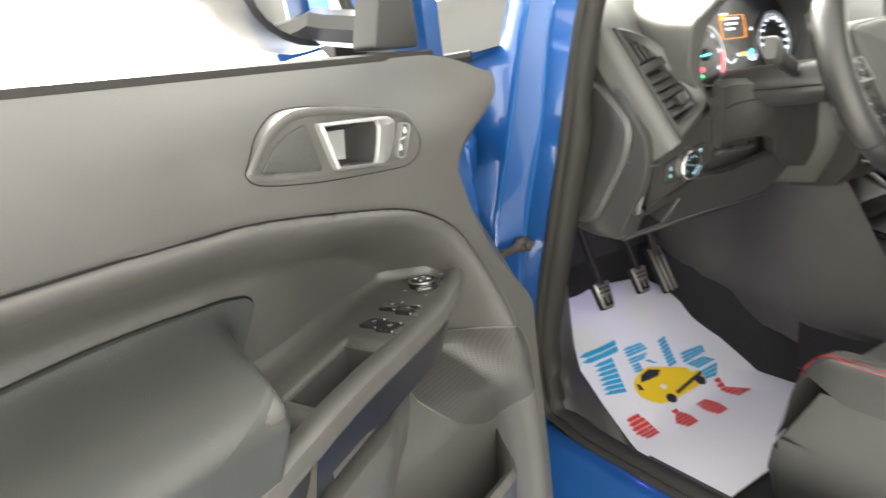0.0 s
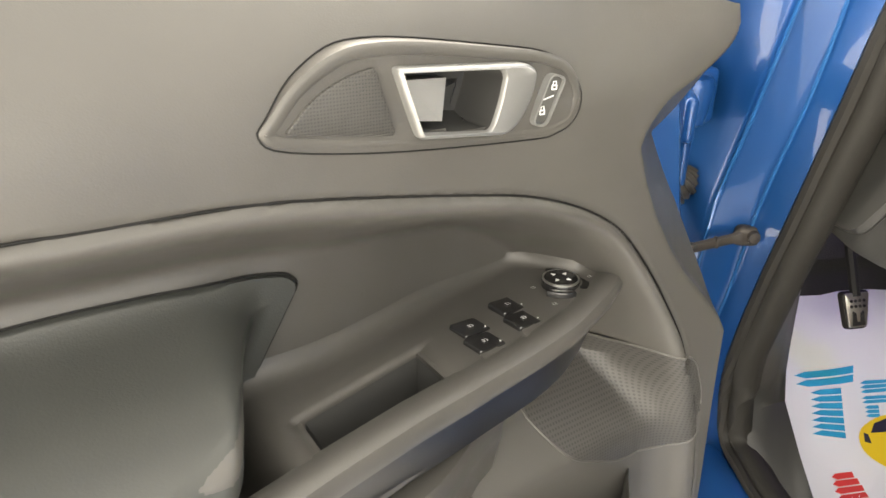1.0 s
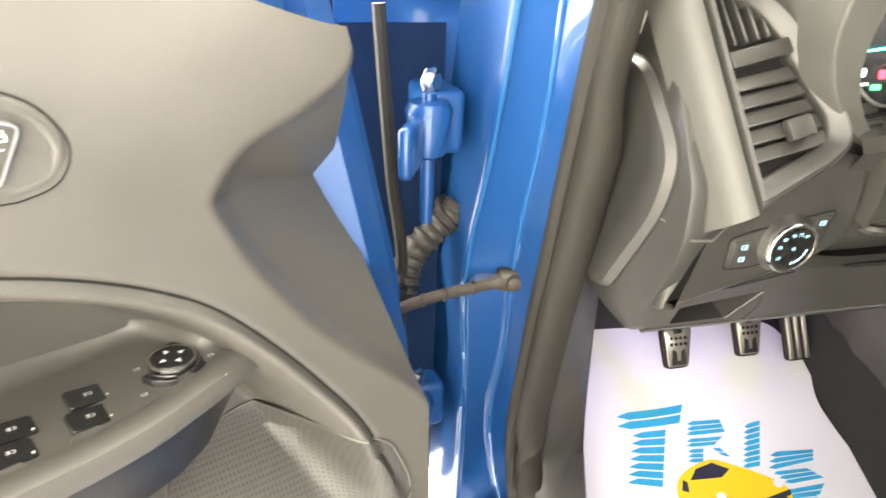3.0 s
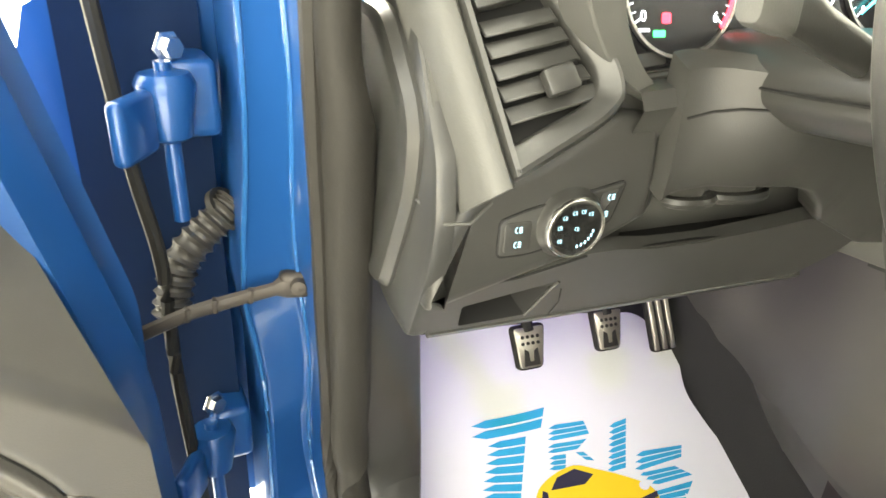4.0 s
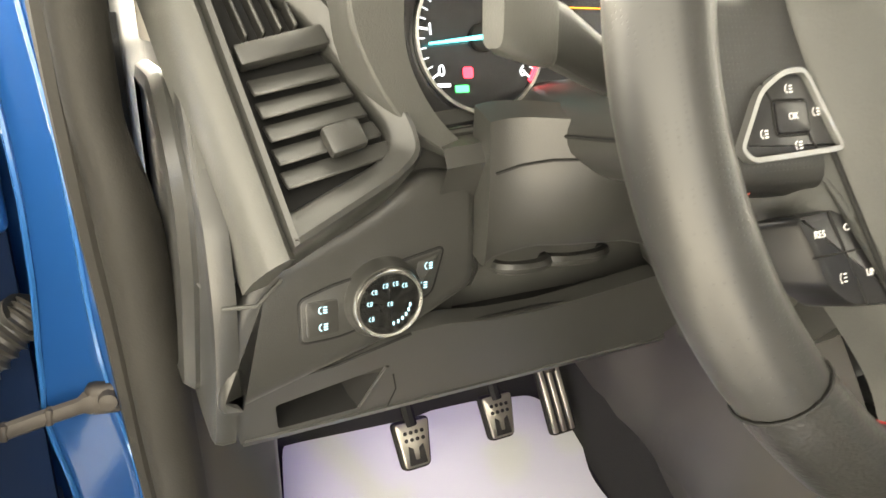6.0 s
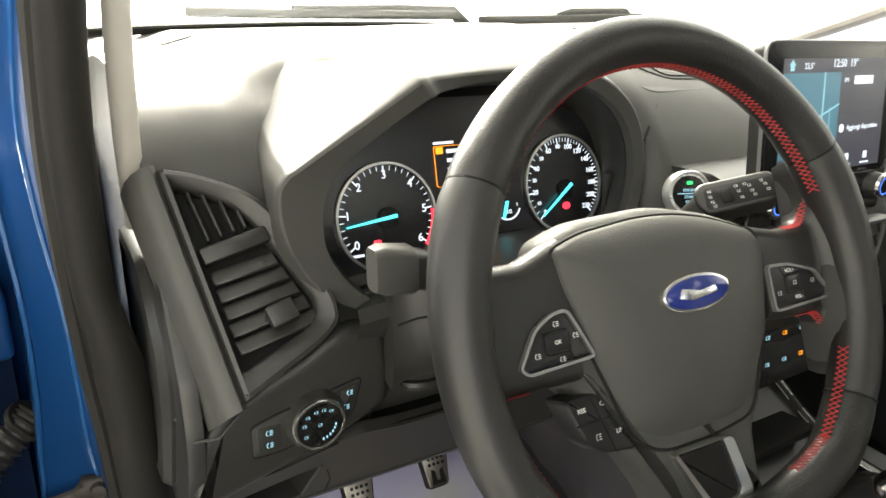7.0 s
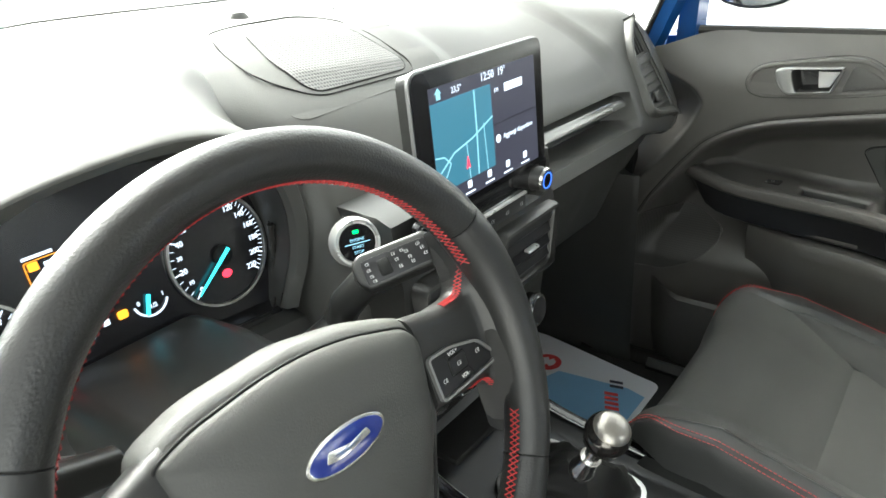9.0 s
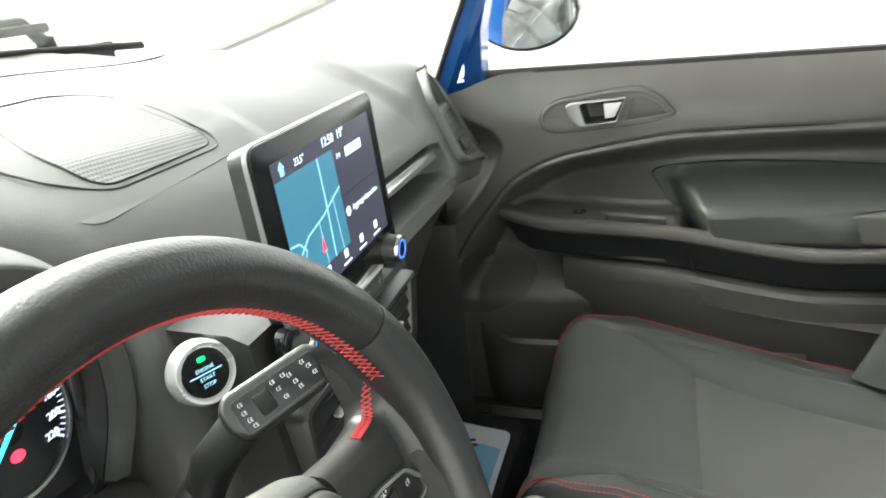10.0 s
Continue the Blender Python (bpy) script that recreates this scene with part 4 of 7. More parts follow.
part("key", prism(rpoly(quad(-0.5865, 0.845, -0.5665, 0.868), 0.003), 0.006, 0.0080, 0.001), HARD, panel)
part("key", prism(rpoly([(-0.5105, 0.860), (-0.5010, 0.886), (-0.5150, 0.883), (-0.5200, 0.857)], 0.002), 0.006, 0.0080, 0.001), HARD, panel)
KNM = POD @ place(-0.5375, 0.8625, 0.005) @ Matrix.Diagonal((1, 1, 0.72, 1))
knob = part("rotary_knob", lathe([(0.0, 0.0), (0.0270, 0.0), (0.0255, 0.004), (0.0235, 0.008), (0.0225, 0.0145), (0.0205, 0.0165), (0.0195, 0.0165)], 40), HARD, dash, "rotary light switch with chrome ring", m=KNM)
part("chrome_ring", lathe([(0.0222, 0.010), (0.0228, 0.015), (0.0214, 0.0176), (0.0196, 0.0174), (0.0192, 0.015)], 40), CHROME, knob)
part("knob_face", lathe([(0.0, 0.0165), (0.0193, 0.0165), (0.0193, 0.013), (0.0, 0.013)], 32), GLOSS, knob)


def icon(parent, x, y, z, w, h, mat=None, name="lit_symbol"):
    """A small lamp-like symbol: a ring segment with strokes beside it."""
    bm = bmesh.new()
    t = w * 0.10
    arc = [(x - w * 0.05 - w * 0.38 * math.cos(a), y + h * 0.5 * math.sin(a)) for a in np.linspace(-1.35, 1.35, 7)]
    inn = [(x - w * 0.05 - (w * 0.38 - t) * math.cos(a), y + (h * 0.5 - t) * math.sin(a)) for a in np.linspace(-1.35, 1.35, 7)]
    for i in range(6):
        bm.faces.new([bm.verts.new((*p, z)) for p in (arc[i], arc[i + 1], inn[i + 1], inn[i])])
    for yy in (-0.32, 0.0, 0.32):
        bm.faces.new([bm.verts.new((a, b, z)) for a, b in quad(x + w * 0.06, y + h * yy - t * 0.6, x + w * 0.46, y + h * yy + t * 0.6)])
    bmesh.ops.recalc_face_normals(bm, faces=bm.faces)
    return part(name, bm, mat or G_ICON, parent)


for dx, dy in ((0, 0), (-0.013, 0.002), (-0.010, 0.009), (-0.003, 0.012), (0.0035, 0.0125), (0.0095, 0.0105), (-0.012, -0.008)):
    icon(knob, dx, dy, 0.0169, 0.0038, 0.0032)
for i in range(6):
    part("scale_mark", prism(quad(-0.0006, -0.0011, 0.0006, 0.0011), 0.0164, 0.0169), G_ICON, knob, m=place(0.0135 * math.cos(-0.2 - 0.24 * i), 0.0135 * math.sin(-0.2 - 0.24 * i)))
for px, py in ((-0.5765, 0.8620), (-0.5765, 0.8510), (-0.5080, 0.8795), (-0.5115, 0.8670)):
    icon(panel, px, py, 0.0083, 0.0062, 0.0052)

# lower trim, open pocket by the door and the crescent opening under the column
low = thing("lower_dash_panel", "black plastic lower dashboard panel with open pocket", "dash panel")
LM = frame_at((0, 0.207, 0.845), (1, 0, 0), (0, -0.53, 0.85))
strip = rpoly([(-0.622, -0.108), (-0.520, -0.104), (-0.456, -0.103), (-0.385, -0.103), (-0.262, -0.104), (-0.236, -0.075), (-0.225, -0.040), (-0.300, -0.010), (-0.318, -0.004), (-0.360, -0.011), (-0.416, -0.019), (-0.460, -0.018), (-0.494, -0.012), (-0.519, -0.013), (-0.567, -0.031), (-0.613, -0.038), (-0.632, -0.040)], 0.004, 2)
hole = rpoly([(-0.602, -0.066), (-0.598, -0.097), (-0.541, -0.095), (-0.529, -0.047)], 0.003, 2)
part("lower_strip", holed(strip, hole, 0.0), HARD, low, m=LM)
part("strip_edge", loft([[(a, b, c) for a, b in strip] for c in (0.0, -0.012)], caps=False), HARD, low, m=LM)
part("pocket_lining", loft([[(a + dx, b, c) for a, b in hole] for c, dx in ((0.0, 0.0), (-0.012, -0.004), (-0.055, -0.010))], caps=False), MATTBLACK, low, m=LM)
part("pocket_back", prism(shrink(hole, -0.004), -0.060, -0.050), MATTBLACK, low, m=LM @ place(-0.010))
part("pocket_edge", tube([(a, b, 0.0004) for a, b in ((-0.529, -0.047), (-0.541, -0.095))], 0.0016, 6), HARD, low, m=LM)
part("bulge_seam", tube([(a, b, 0.0003) for a, b in ((-0.522, -0.060), (-0.516, -0.080), (-0.518, -0.103))], 0.0006, 5), MATTBLACK, low, m=LM)
part("strip_seam", tube([(a, b, 0.0006) for a, b in ((-0.630, -0.041), (-0.613, -0.039), (-0.567, -0.032), (-0.519, -0.014))], 0.0010, 5), MATTBLACK, low, m=LM)
CPX = [-0.486, -0.468, -0.44, -0.403, -0.375, -0.350, -0.330, -0.318, -0.280, -0.245, -0.19]
CPB = [0.018, 0.032, 0.040, 0.043, 0.041, 0.033, 0.016, -0.002, -0.022, -0.041, -0.050]
round_off = lambda x, b: 0.052 * max(0.0, b) / 0.13 * smooth(-0.385, -0.476, x) ** 1.3
CM = frame_at((0, 0.207, 0.845), (1, 0, 0), (0, -0.42, 0.91))
rows = []
for x in np.linspace(-0.474, -0.19, 48):
    vb, vt = float(np.interp(x, CPX, CPB)), float(np.interp(x, (-0.486, -0.40, -0.33, -0.28, -0.24, -0.19), (0.110, 0.136, 0.140, 0.110, 0.06, 0.0)))
    
    rows.append([(x, b, c - round_off(x, b)) for b, c in ((vb, -0.020), (vb, 0.000), (vb + 0.0015, 0.0040), (vb + 0.005, 0.0062), (lerp(vb, vt, 0.3), 0.0080), (lerp(vb, vt, 0.6), 0.0080), (vt, 0.006), (vt, -0.015))])
part("column_panel", loft(rows), HARD, low, "smooth panel under the steering column", m=CM)
part("column_seam", tube([(a, b, 0.0080 - round_off(a, b)) for a, b in ((-0.470, 0.086), (-0.455, 0.093), (-0.440, 0.100), (-0.420, 0.107), (-0.400, 0.113), (-0.380, 0.119), (-0.340, 0.128))], 0.0010, 5), MATTBLACK, low, m=CM)
# black back sheet and floor put in for the deep shade of the opening
part("tray_back", loft([[(x, y, z) for y, z in ((0.262, 0.815), (0.258, 0.900), (0.266, 0.900), (0.270, 0.815))] for x in (-0.515, -0.25)]), MATTBLACK, low)
part("tray_floor", loft([[(x, y, z) for y, z in ((0.217, 0.8325), (0.262, 0.828), (0.262, 0.822), (0.220, 0.8265))] for x in (-0.500, -0.312)]), MATTBLACK, low)
for cx_, rx_ in ((-0.430, 0.020), (-0.385, 0.026)):
    part("cup_ring", tube([(cx_ + rx_ * math.cos(a), 0.226 + 0.012 * math.sin(a), 0.864) for a in np.linspace(math.pi, 2 * math.pi, 12)], 0.005, 8), HARD, low)
part("knee_panel", loft([[(x, y, z) for y, z in ((0.260, 0.757), (0.266, 0.751), (0.35, 0.758), (0.50, 0.79), (0.50, 0.80), (0.266, 0.766))] for x in (-0.620, -0.40, -0.25)]), HARD, low)
part("backing", loft([[(x, y, z) for y, z in ((0.236, 0.800), (0.226, 0.945), (0.250, 0.945), (0.262, 0.800))] for x in (-0.624, -0.480)]), HARD, low)

# steering column shroud
col = thing("steering_column", "dark plastic steering column shroud with ignition trim", "steering column")
rows = []
for y, w, zt, zb in ((0.235, 0.075, 0.985, 0.925), (0.18, 0.078, 0.990, 0.928), (0.12, 0.072, 0.992, 0.932), (0.07, 0.062, 0.995, 0.936), (0.055, 0.050, 0.990, 0.942)):
    rows.append([(-0.358 + a, y, b) for a, b in rpoly([(-w, zb + 0.02), (-w * 0.7, zb), (w * 0.7, zb), (w, zb + 0.02), (w, zt - 0.02), (w * 0.8, zt), (-w * 0.8, zt), (-w, zt - 0.02)], 0.012, 3)])
part("shroud", loft(rows), HARD, col)
part("shroud_seam", tube([(-0.4365, 0.21, 0.955), (-0.434, 0.14, 0.958), (-0.424, 0.075, 0.962)], 0.0012, 6), MATTBLACK, col)
part("boot", loft([[(-0.355 + a, y, b) for a, b in circle(r, 24, 0, 0.965)] for y, r in ((0.07, 0.062), (0.045, 0.055), (0.03, 0.048))]), HARD, col)

stalk = thing("indicator_stalk", "dark plastic indicator stalk behind the steering wheel", "stalk")
part("lever", loft([[(p[0], p[1] + b * 0.9, p[2] + a) for a, b in rpoly([(-h, -t), (h, -t), (h, t), (-h, t)], 0.006, 3)] for p, h, t in (((-0.43, 0.115, 0.985), 0.011, 0.008), ((-0.47, 0.110, 1.000), 0.012, 0.009), ((-0.498, 0.101, 1.011), 0.0135, 0.0095), ((-0.506, 0.0985, 1.0132), 0.0135, 0.0095))]), HARD, stalk)
part("end_cap", loft([[(p[0], p[1] + b * 0.9, p[2] + a) for a, b in rpoly([(-h, -t), (h, -t), (h, t), (-h, t)], 0.006, 3)] for p, h, t in (((-0.505, 0.099, 1.013), 0.0140, 0.010), ((-0.508, 0.098, 1.014), 0.0155, 0.011), ((-0.531, 0.090, 1.019), 0.0155, 0.011), ((-0.538, 0.088, 1.020), 0.0135, 0.009))]), SOFT, stalk, "dark grey end cap")
stalk = thing("wiper_stalk", "dark plastic wiper stalk with printed symbols", "stalk")
SM = frame_at((-0.2165, 0.0795, 1.0355), (0.79, -0.57, 0.25), (0.58, 0.29, 0.76))
part("lever", prism(rpoly([(-0.034, -0.004), (-0.027, -0.0135), (0.027, -0.0125), (0.032, -0.006), (0.032, 0.009), (0.027, 0.0150), (-0.027, 0.0165), (-0.034, 0.010)], 0.004, 3), -0.019, 0.0, 0.0035, 3), HARD, stalk, m=SM)
part("stem", tube([SM @ Vector((-0.026, -0.002, -0.010)), Vector((-0.238, 0.118, 0.998)), Vector((-0.240, 0.130, 0.975)), Vector((-0.275, 0.150, 0.952))], [0.0125, 0.0135, 0.0135, 0.012], 12), HARD, stalk)
part("print_field", prism(rpoly([(-0.0265, -0.0100), (0.0265, -0.0095), (0.0275, 0.0090), (-0.0265, 0.0100)], 0.003), -0.001, 0.0006, 0.0004), KEYBLACK, stalk, "black printed face", m=SM)
part("roller", rbox(0.0105, 0.0135, 0.006, 0.002), MATTBLACK, stalk, m=SM @ place(-0.010, -0.0005, -0.0010))
for px, py in ((-0.022, 0.006), (-0.0225, 0.001), (-0.022, -0.004), (-0.021, -0.008), (-0.001, 0.006), (0.000, 0.001), (0.001, -0.005), (0.006, 0.006), (0.009, 0.004), (0.010, -0.001), (0.011, -0.005), (0.019, 0.006), (0.021, 0.002), (0.022, -0.003)):
    icon(stalk, px, py, 0, 0.0030, 0.0028, WHITEINK, "printed_symbol").matrix_basis = SM @ place(0, 0, 0.0008)

# start button
SB = frame_at((-0.180, 0.160, 1.018), (0.9, -0.40, 0), (0.05, 0.25, 1))
start = part("start_button", lathe([(0.0, 0.003), (0.0185, 0.003), (0.0185, -0.01), (0.0, -0.01)], 36), GLOSS, dash, "round engine start button with chrome surround", m=SB @ Matrix.Scale(0.9, 4))
part("chrome_surround", lathe([(0.0190, -0.01), (0.0248, -0.01), (0.0243, 0.002), (0.0226, 0.0052), (0.0206, 0.0045), (0.0198, 0.002)], 40), POLISHED, start)
part("green_lamp", prism(rpoly([(-0.003, 0.009), (0.003, 0.009), (0.003, 0.0125), (-0.003, 0.0125)], 0.001), 0.003, 0.0036), G_GREEN, start)
for w, yy, sz in (("ENGINE", 0.0030, 0.0042), ("START", -0.0040, 0.0042), ("STOP", -0.0092, 0.0042)):
    text(w, sz, G_ICON, start, place(0, yy, 0.0034), depth=0.0001)
part("divider", prism([(-0.013, -0.0008), (0.013, -0.0008), (0.013, 0.0000), (-0.013, 0.0000)], 0.003, 0.0034), G_ICON, start)

# display tablet
TM = frame_at((-0.029, 0.124, 1.092), (1, 0.03, 0), (0, 0.05, 1))
tab = thing("display_tablet", "upright touchscreen tablet showing a map and radio panel", "screen", m=TM)
out = rpoly([(-0.110, -0.068), (0.107, -0.068), (0.107, 0.064), (-0.110, 0.064)], 0.014, 6)
part("back", prism(shrink(out, 0.004), -0.016, -0.004, 0.004), HARD, tab)
part("rim", prism(out, -0.0030, 0.0004, 0.001), SILVERPAINT, tab, "satin silver tablet rim")
part("glass_front", prism(shrink(out, 0.0012), -0.002, 0.0025, 0.0005), SCREENGLASS, tab, "gloss black glass front")
scr = part("lit_screen", prism(quad(-0.088, -0.060, 0.090, 0.047), 0.0024, 0.0028), SCR_PANEL, tab, "lit dark screen")
part("map_area", prism(quad(-0.088, -0.044, 0.006, 0.034), 0.0029, 0.0031), SCR_MAP, scr)
for pts, w in (([(-0.022, 0.034), (-0.022, 0.0), (-0.024, -0.044)], 0.0022), ([(-0.088, -0.030), (-0.06, -0.014), (-0.03, -0.008), (0.006, 0.004)], 0.0018), ([(-0.088, -0.012), (-0.075, -0.014), (-0.066, -0.022), (-0.074, -0.032), (-0.088, -0.036)], 0.0015), ([(-0.010, 0.001), (-0.008, -0.044)], 0.0012), ([(-0.040, -0.010), (-0.038, -0.044)], 0.0012)):
    bm = bmesh.new()
    for a, b in zip(pts, pts[1:]):
        a, b = Vector(a), Vector(b)
        s = Vector((-(b - a).y, (b - a).x)).normalized() * w / 2
        bm.faces.new([bm.verts.new((q.x, q.y, 0.0033)) for q in (a + s, b + s, b - s, a - s)])
    part("map_road", bm, SCR_ROAD, scr)
part("position_arrow", prism([(-0.043, -0.034), (-0.040, -0.032), (-0.037, -0.034), (-0.040, -0.022)], 0.0033, 0.0036), G_RED, scr)
part("panel_line", prism(quad(0.008, -0.006, 0.088, -0.005), 0.0029, 0.0031), SCR_LINE, scr)
text("12:50", 0.0105, G_WHITE, scr, place(0.002, 0.042, 0.003), depth=0.0001)
text("19\u00b0", 0.0105, G_WHITE, scr, place(0.027, 0.042, 0.003), depth=0.0001)
text("23,5\u00b0", 0.0075, G_WHITE, scr, place(-0.048, 0.040, 0.003), depth=0.0001)
text("FM", 0.006, G_WHITE, scr, place(0.016, 0.026, 0.003), depth=0.0001)
part("station_bar", prism(quad(0.030, 0.022, 0.064, 0.030), 0.003, 0.0032), G_WHITE, scr)
text("Aggiungi dispositivo", 0.0072, G_WHITE, scr, place(0.052, -0.020, 0.003), depth=0.0001)
part("plus_disc", prism(circle(0.0042, 16, 0.014, -0.020), 0.003, 0.0032), G_WHITE, scr)
part("home_symbol", prism([(-0.078, 0.036), (-0.072, 0.036), (-0.072, 0.041), (-0.070, 0.041), (-0.075, 0.046), (-0.080, 0.041), (-0.078, 0.041)], 0.003, 0.0032), SCR_ROAD, scr)
for k, cx in enumerate((-0.072, -0.040, -0.006, 0.028, 0.062)):
    part("menu_symbol", prism(rpoly(quad(cx - 0.0035, -0.0525, cx + 0.0035, -0.0455), 0.0015), 0.003, 0.0032), G_WHITE, scr)
    part("menu_caption", prism(quad(cx - 0.008, -0.0575, cx + 0.008, -0.0558), 0.003, 0.0032), G_WHITE, scr)

# centre stack
stack = thing("centre_stack", "black centre stack with audio controls and air vents", "centre console")
CSM = frame_at((-0.029, 0.1755, 0), (1, 0.02, 0), (0, -0.05, 1))
part("housing", loft([[(x, y, z) for y, z in ((0.24, 1.040), (0.150, 1.036), (0.134, 1.030), (0.130, 0.985), (0.126, 0.975), (0.124, 0.890), (0.140, 0.872), (0.150, 0.800), (0.185, 0.760), (0.26, 0.755))] for x in (-0.163, -0.160, 0.100, 0.104)]), HARD, stack)
ctrl = part("audio_panel", prism(rpoly(quad(-0.118, 0.982, 0.112, 1.030), 0.008), -0.004, 0.003, 0.002), GLOSS, stack, "gloss black audio control panel", m=CSM)
part("silver_key_bar", prism(rpoly(quad(-0.075, 0.984, 0.065, 1.002), 0.003), 0.001, 0.0055, 0.0015), KEYBLACK, ctrl)
part("silver_edge", prism(rpoly(quad(-0.075, 1.0005, 0.065, 1.0035), 0.001), 0.003, 0.0065, 0.001), POLISHED, ctrl)
for k in range(5):
    icon(ctrl, -0.058 + k * 0.028, 0.992, 0.0059, 0.006, 0.005, WHITEINK, "printed_symbol")
for cx, nm in ((0.086, "tuning_knob"), (-0.094, "volume_knob")):
    kn = part(nm, lathe([(0.0, 0.016), (0.0112, 0.016), (0.0128, 0.0135), (0.0136, 0.003), (0.0150, 0.0), (0.0, 0.0)], 32), HARD, ctrl, "black rotary knob with a chrome ring", m=place(cx, 1.011, 0.002))
    part("chrome_ring", lathe([(0.0128, 0.0120), (0.0136, 0.0135), (0.0124, 0.0162), (0.0106, 0.0166), (0.0102, 0.0150)], 32), CHROME, kn)
    part("knob_cap", lathe([(0.0, 0.0164), (0.0100, 0.0164), (0.0100, 0.013), (0.0, 0.013)], 24), GLOSS, kn)
    part("lit_ring", band(circle(0.0092, 24), circle(0.0080, 24), 0.0162, 0.0167), glowing("lit_blue", (0.03, 0.10, 0.5), 0.6), kn)
for x0, x1, nm in ((-0.128, -0.004, -1), (0.004, 0.128, 1)):
    o_ = rpoly([(x0, 0.896), (x1 - (0.010 if nm > 0 else 0), 0.896), (x1, 0.975), (x0, 0.975)] if nm > 0 else [(x0 + 0.010, 0.896), (x1, 0.896), (x1, 0.975), (x0, 0.975)], 0.014)
    i_ = shrink(o_, 0.006)
    cx = (x0 + x1) / 2
    sl = [((x0 + 0.012, z), (x1 - 0.012, z)) for z in (0.914, 0.929, 0.944, 0.959)]
    vv = vent(stack, CSM @ place(0, 0, 0.008), o_, i_, sl, [])
    for o in vv.children:
        if o.name.startswith("slat"):
            o.data.materials[0] = KEYBLACK
    part("thumb_tab", rbox(0.022, 0.004, 0.008, 0.0015), POLISHED, vv, "silver thumb tab", m=place(cx, 0.937, 0.006))
clim = part("climate_panel", prism(rpoly([(-0.118, 0.800), (0.118, 0.800), (0.120, 0.888), (-0.120, 0.888)], 0.012), -0.010, 0.004, 0.003), GLOSS, stack, "gloss black climate control panel", m=frame_at((-0.029, 0.060, 0), (1, 0.02, 0), (0, 0.10, 1)))
for cx in (-0.098, 0.098):
    kn = part("temperature_knob", lathe([(0.0, 0.018), (0.016, 0.018), (0.019, 0.014), (0.020, 0.0), (0.0, 0.0)], 28), GLOSS, clim, m=place(cx, 0.842, 0.004))
    part("chrome_ring", lathe([(0.0195, 0.010), (0.0210, 0.012), (0.0205, 0.0155), (0.0185, 0.016)], 28), CHROME, kn)
for r_ in range(2):
    for k in range(5):
        icon(clim, -0.060 + k * 0.030, 0.826 + r_ * 0.030, 0.0045, 0.008, 0.005, G_ICON if (k + r_) % 3 else G_ORANGE)

# passenger's side strip, vent and speaker pad
rows = [[(x, y + 0.004 * math.sin((x - 0.1) * 4), z - 0.006 * smooth(0.1, 0.48, x)) for y, z in ((0.250, 1.012), (0.214, 1.013), (0.202, 1.006), (0.198, 0.996), (0.204, 0.991), (0.250, 0.993))] for x in np.linspace(0.108, 0.472, 20)]
part("slot_back", loft([[(x, y, z) for y, z in ((0.262, 1.012), (0.236, 1.000), (0.236, 0.964), (0.262, 0.960))] for x in np.linspace(0.112, 0.452, 8)]), GLOSS, dash, "gloss black back of the shelf")
part("gloss_strip", loft(rows), material("gloss_dark_strip", (0.10, 0.10, 0.095), 0.16, 0.3, coat=0.6), dash, "glossy dark metallic trim strip")
PM = Matrix(((0.98, -0.126, -0.05, 0.601), (-0.17, 0.476, -0.52, 0.162), (-0.125, 0.902, 0.267, 0.950), (0, 0, 0, 1)))
flip = lambda pts: [(-a, b) for a, b in pts][::-1]
v = vent(dash, PM, shrink(flip(VOUT), 0.005), flip(VIN), [((-b[0], b[1]), (-a[0], a[1])) for a, b in VSL], [(-0.055, 0.043, 0.022, 0.017, 4)], [((-a[0], a[1]), (-b[0], b[1])) for a, b in VUP])
v.data.materials[0] = SOFT
part("cross_bar", rbox(0.052, 0.013, 0.010, 0.002), HARD, v, m=pose(-0.0515, 0.105, 0.001, 0, 0, 5))

part("end_filler", prism(rpoly([(-0.30, 1.05), (-0.215, 0.965), (-0.185, 0.930), (-0.20, 0.90), (-0.42, 0.88), (-0.42, 1.05)], 0.012), 0.0, 0.022, 0.006), HARD, dash, m=frame_at((0.662, 0, 0), (0, -1, 0), (0, 0, 1)))


def on_dash(pts, lift, k=1):
    """A pad that follows the dash top."""
    bm = bmesh.new()
    n = len(pts)
    cx, cy = sum(p[0] for p in pts) / n, sum(p[1] for p in pts) / n
    rings = []
    for f in np.linspace(1, 0.05, 12):
        rings.append([bm.verts.new((cx + (p[0] - cx) * f, cy + (p[1] - cy) * f, dash_top(cx + (p[0] - cx) * f, cy + (p[1] - cy) * f) + lift)) for p in pts])
    low_ = [bm.verts.new((p[0], p[1], dash_top(*p[:2]) - 0.004)) for p in pts]
    for a, b in zip([low_] + rings, rings):
        for i in range(n):
            bm.faces.new((a[i], a[(i + 1) % n], b[(i + 1) % n], b[i]))
    bm.faces.new(rings[-1])
    bmesh.ops.recalc_face_normals(bm, faces=bm.faces)
    return bm


pad = [(-0.159, 0.244), (0.112, 0.272), (0.112, 0.34), (0.088, 0.420), (0.055, 0.462), (-0.093, 0.432), (-0.145, 0.385)]
part("speaker_pad", on_dash(rpoly(pad, 0.03, 6), 0.0015), SOFT, dash)
grille = [(-0.108, 0.271), (0.052, 0.282), (0.046, 0.335), (0.036, 0.398), (0.016, 0.406), (-0.096, 0.385), (-0.114, 0.320)]
part("speaker_grille", on_dash(rpoly(grille, 0.02, 6), 0.0030), SPEAKER, dash, "perforated round-holed speaker grille")
rim_line = [(-0.107, 0.266), (0.058, 0.277), (0.060, 0.330), (0.053, 0.412), (0.026, 0.443), (-0.070, 0.427), (-0.125, 0.405), (-0.149, 0.350), (-0.150, 0.300)]
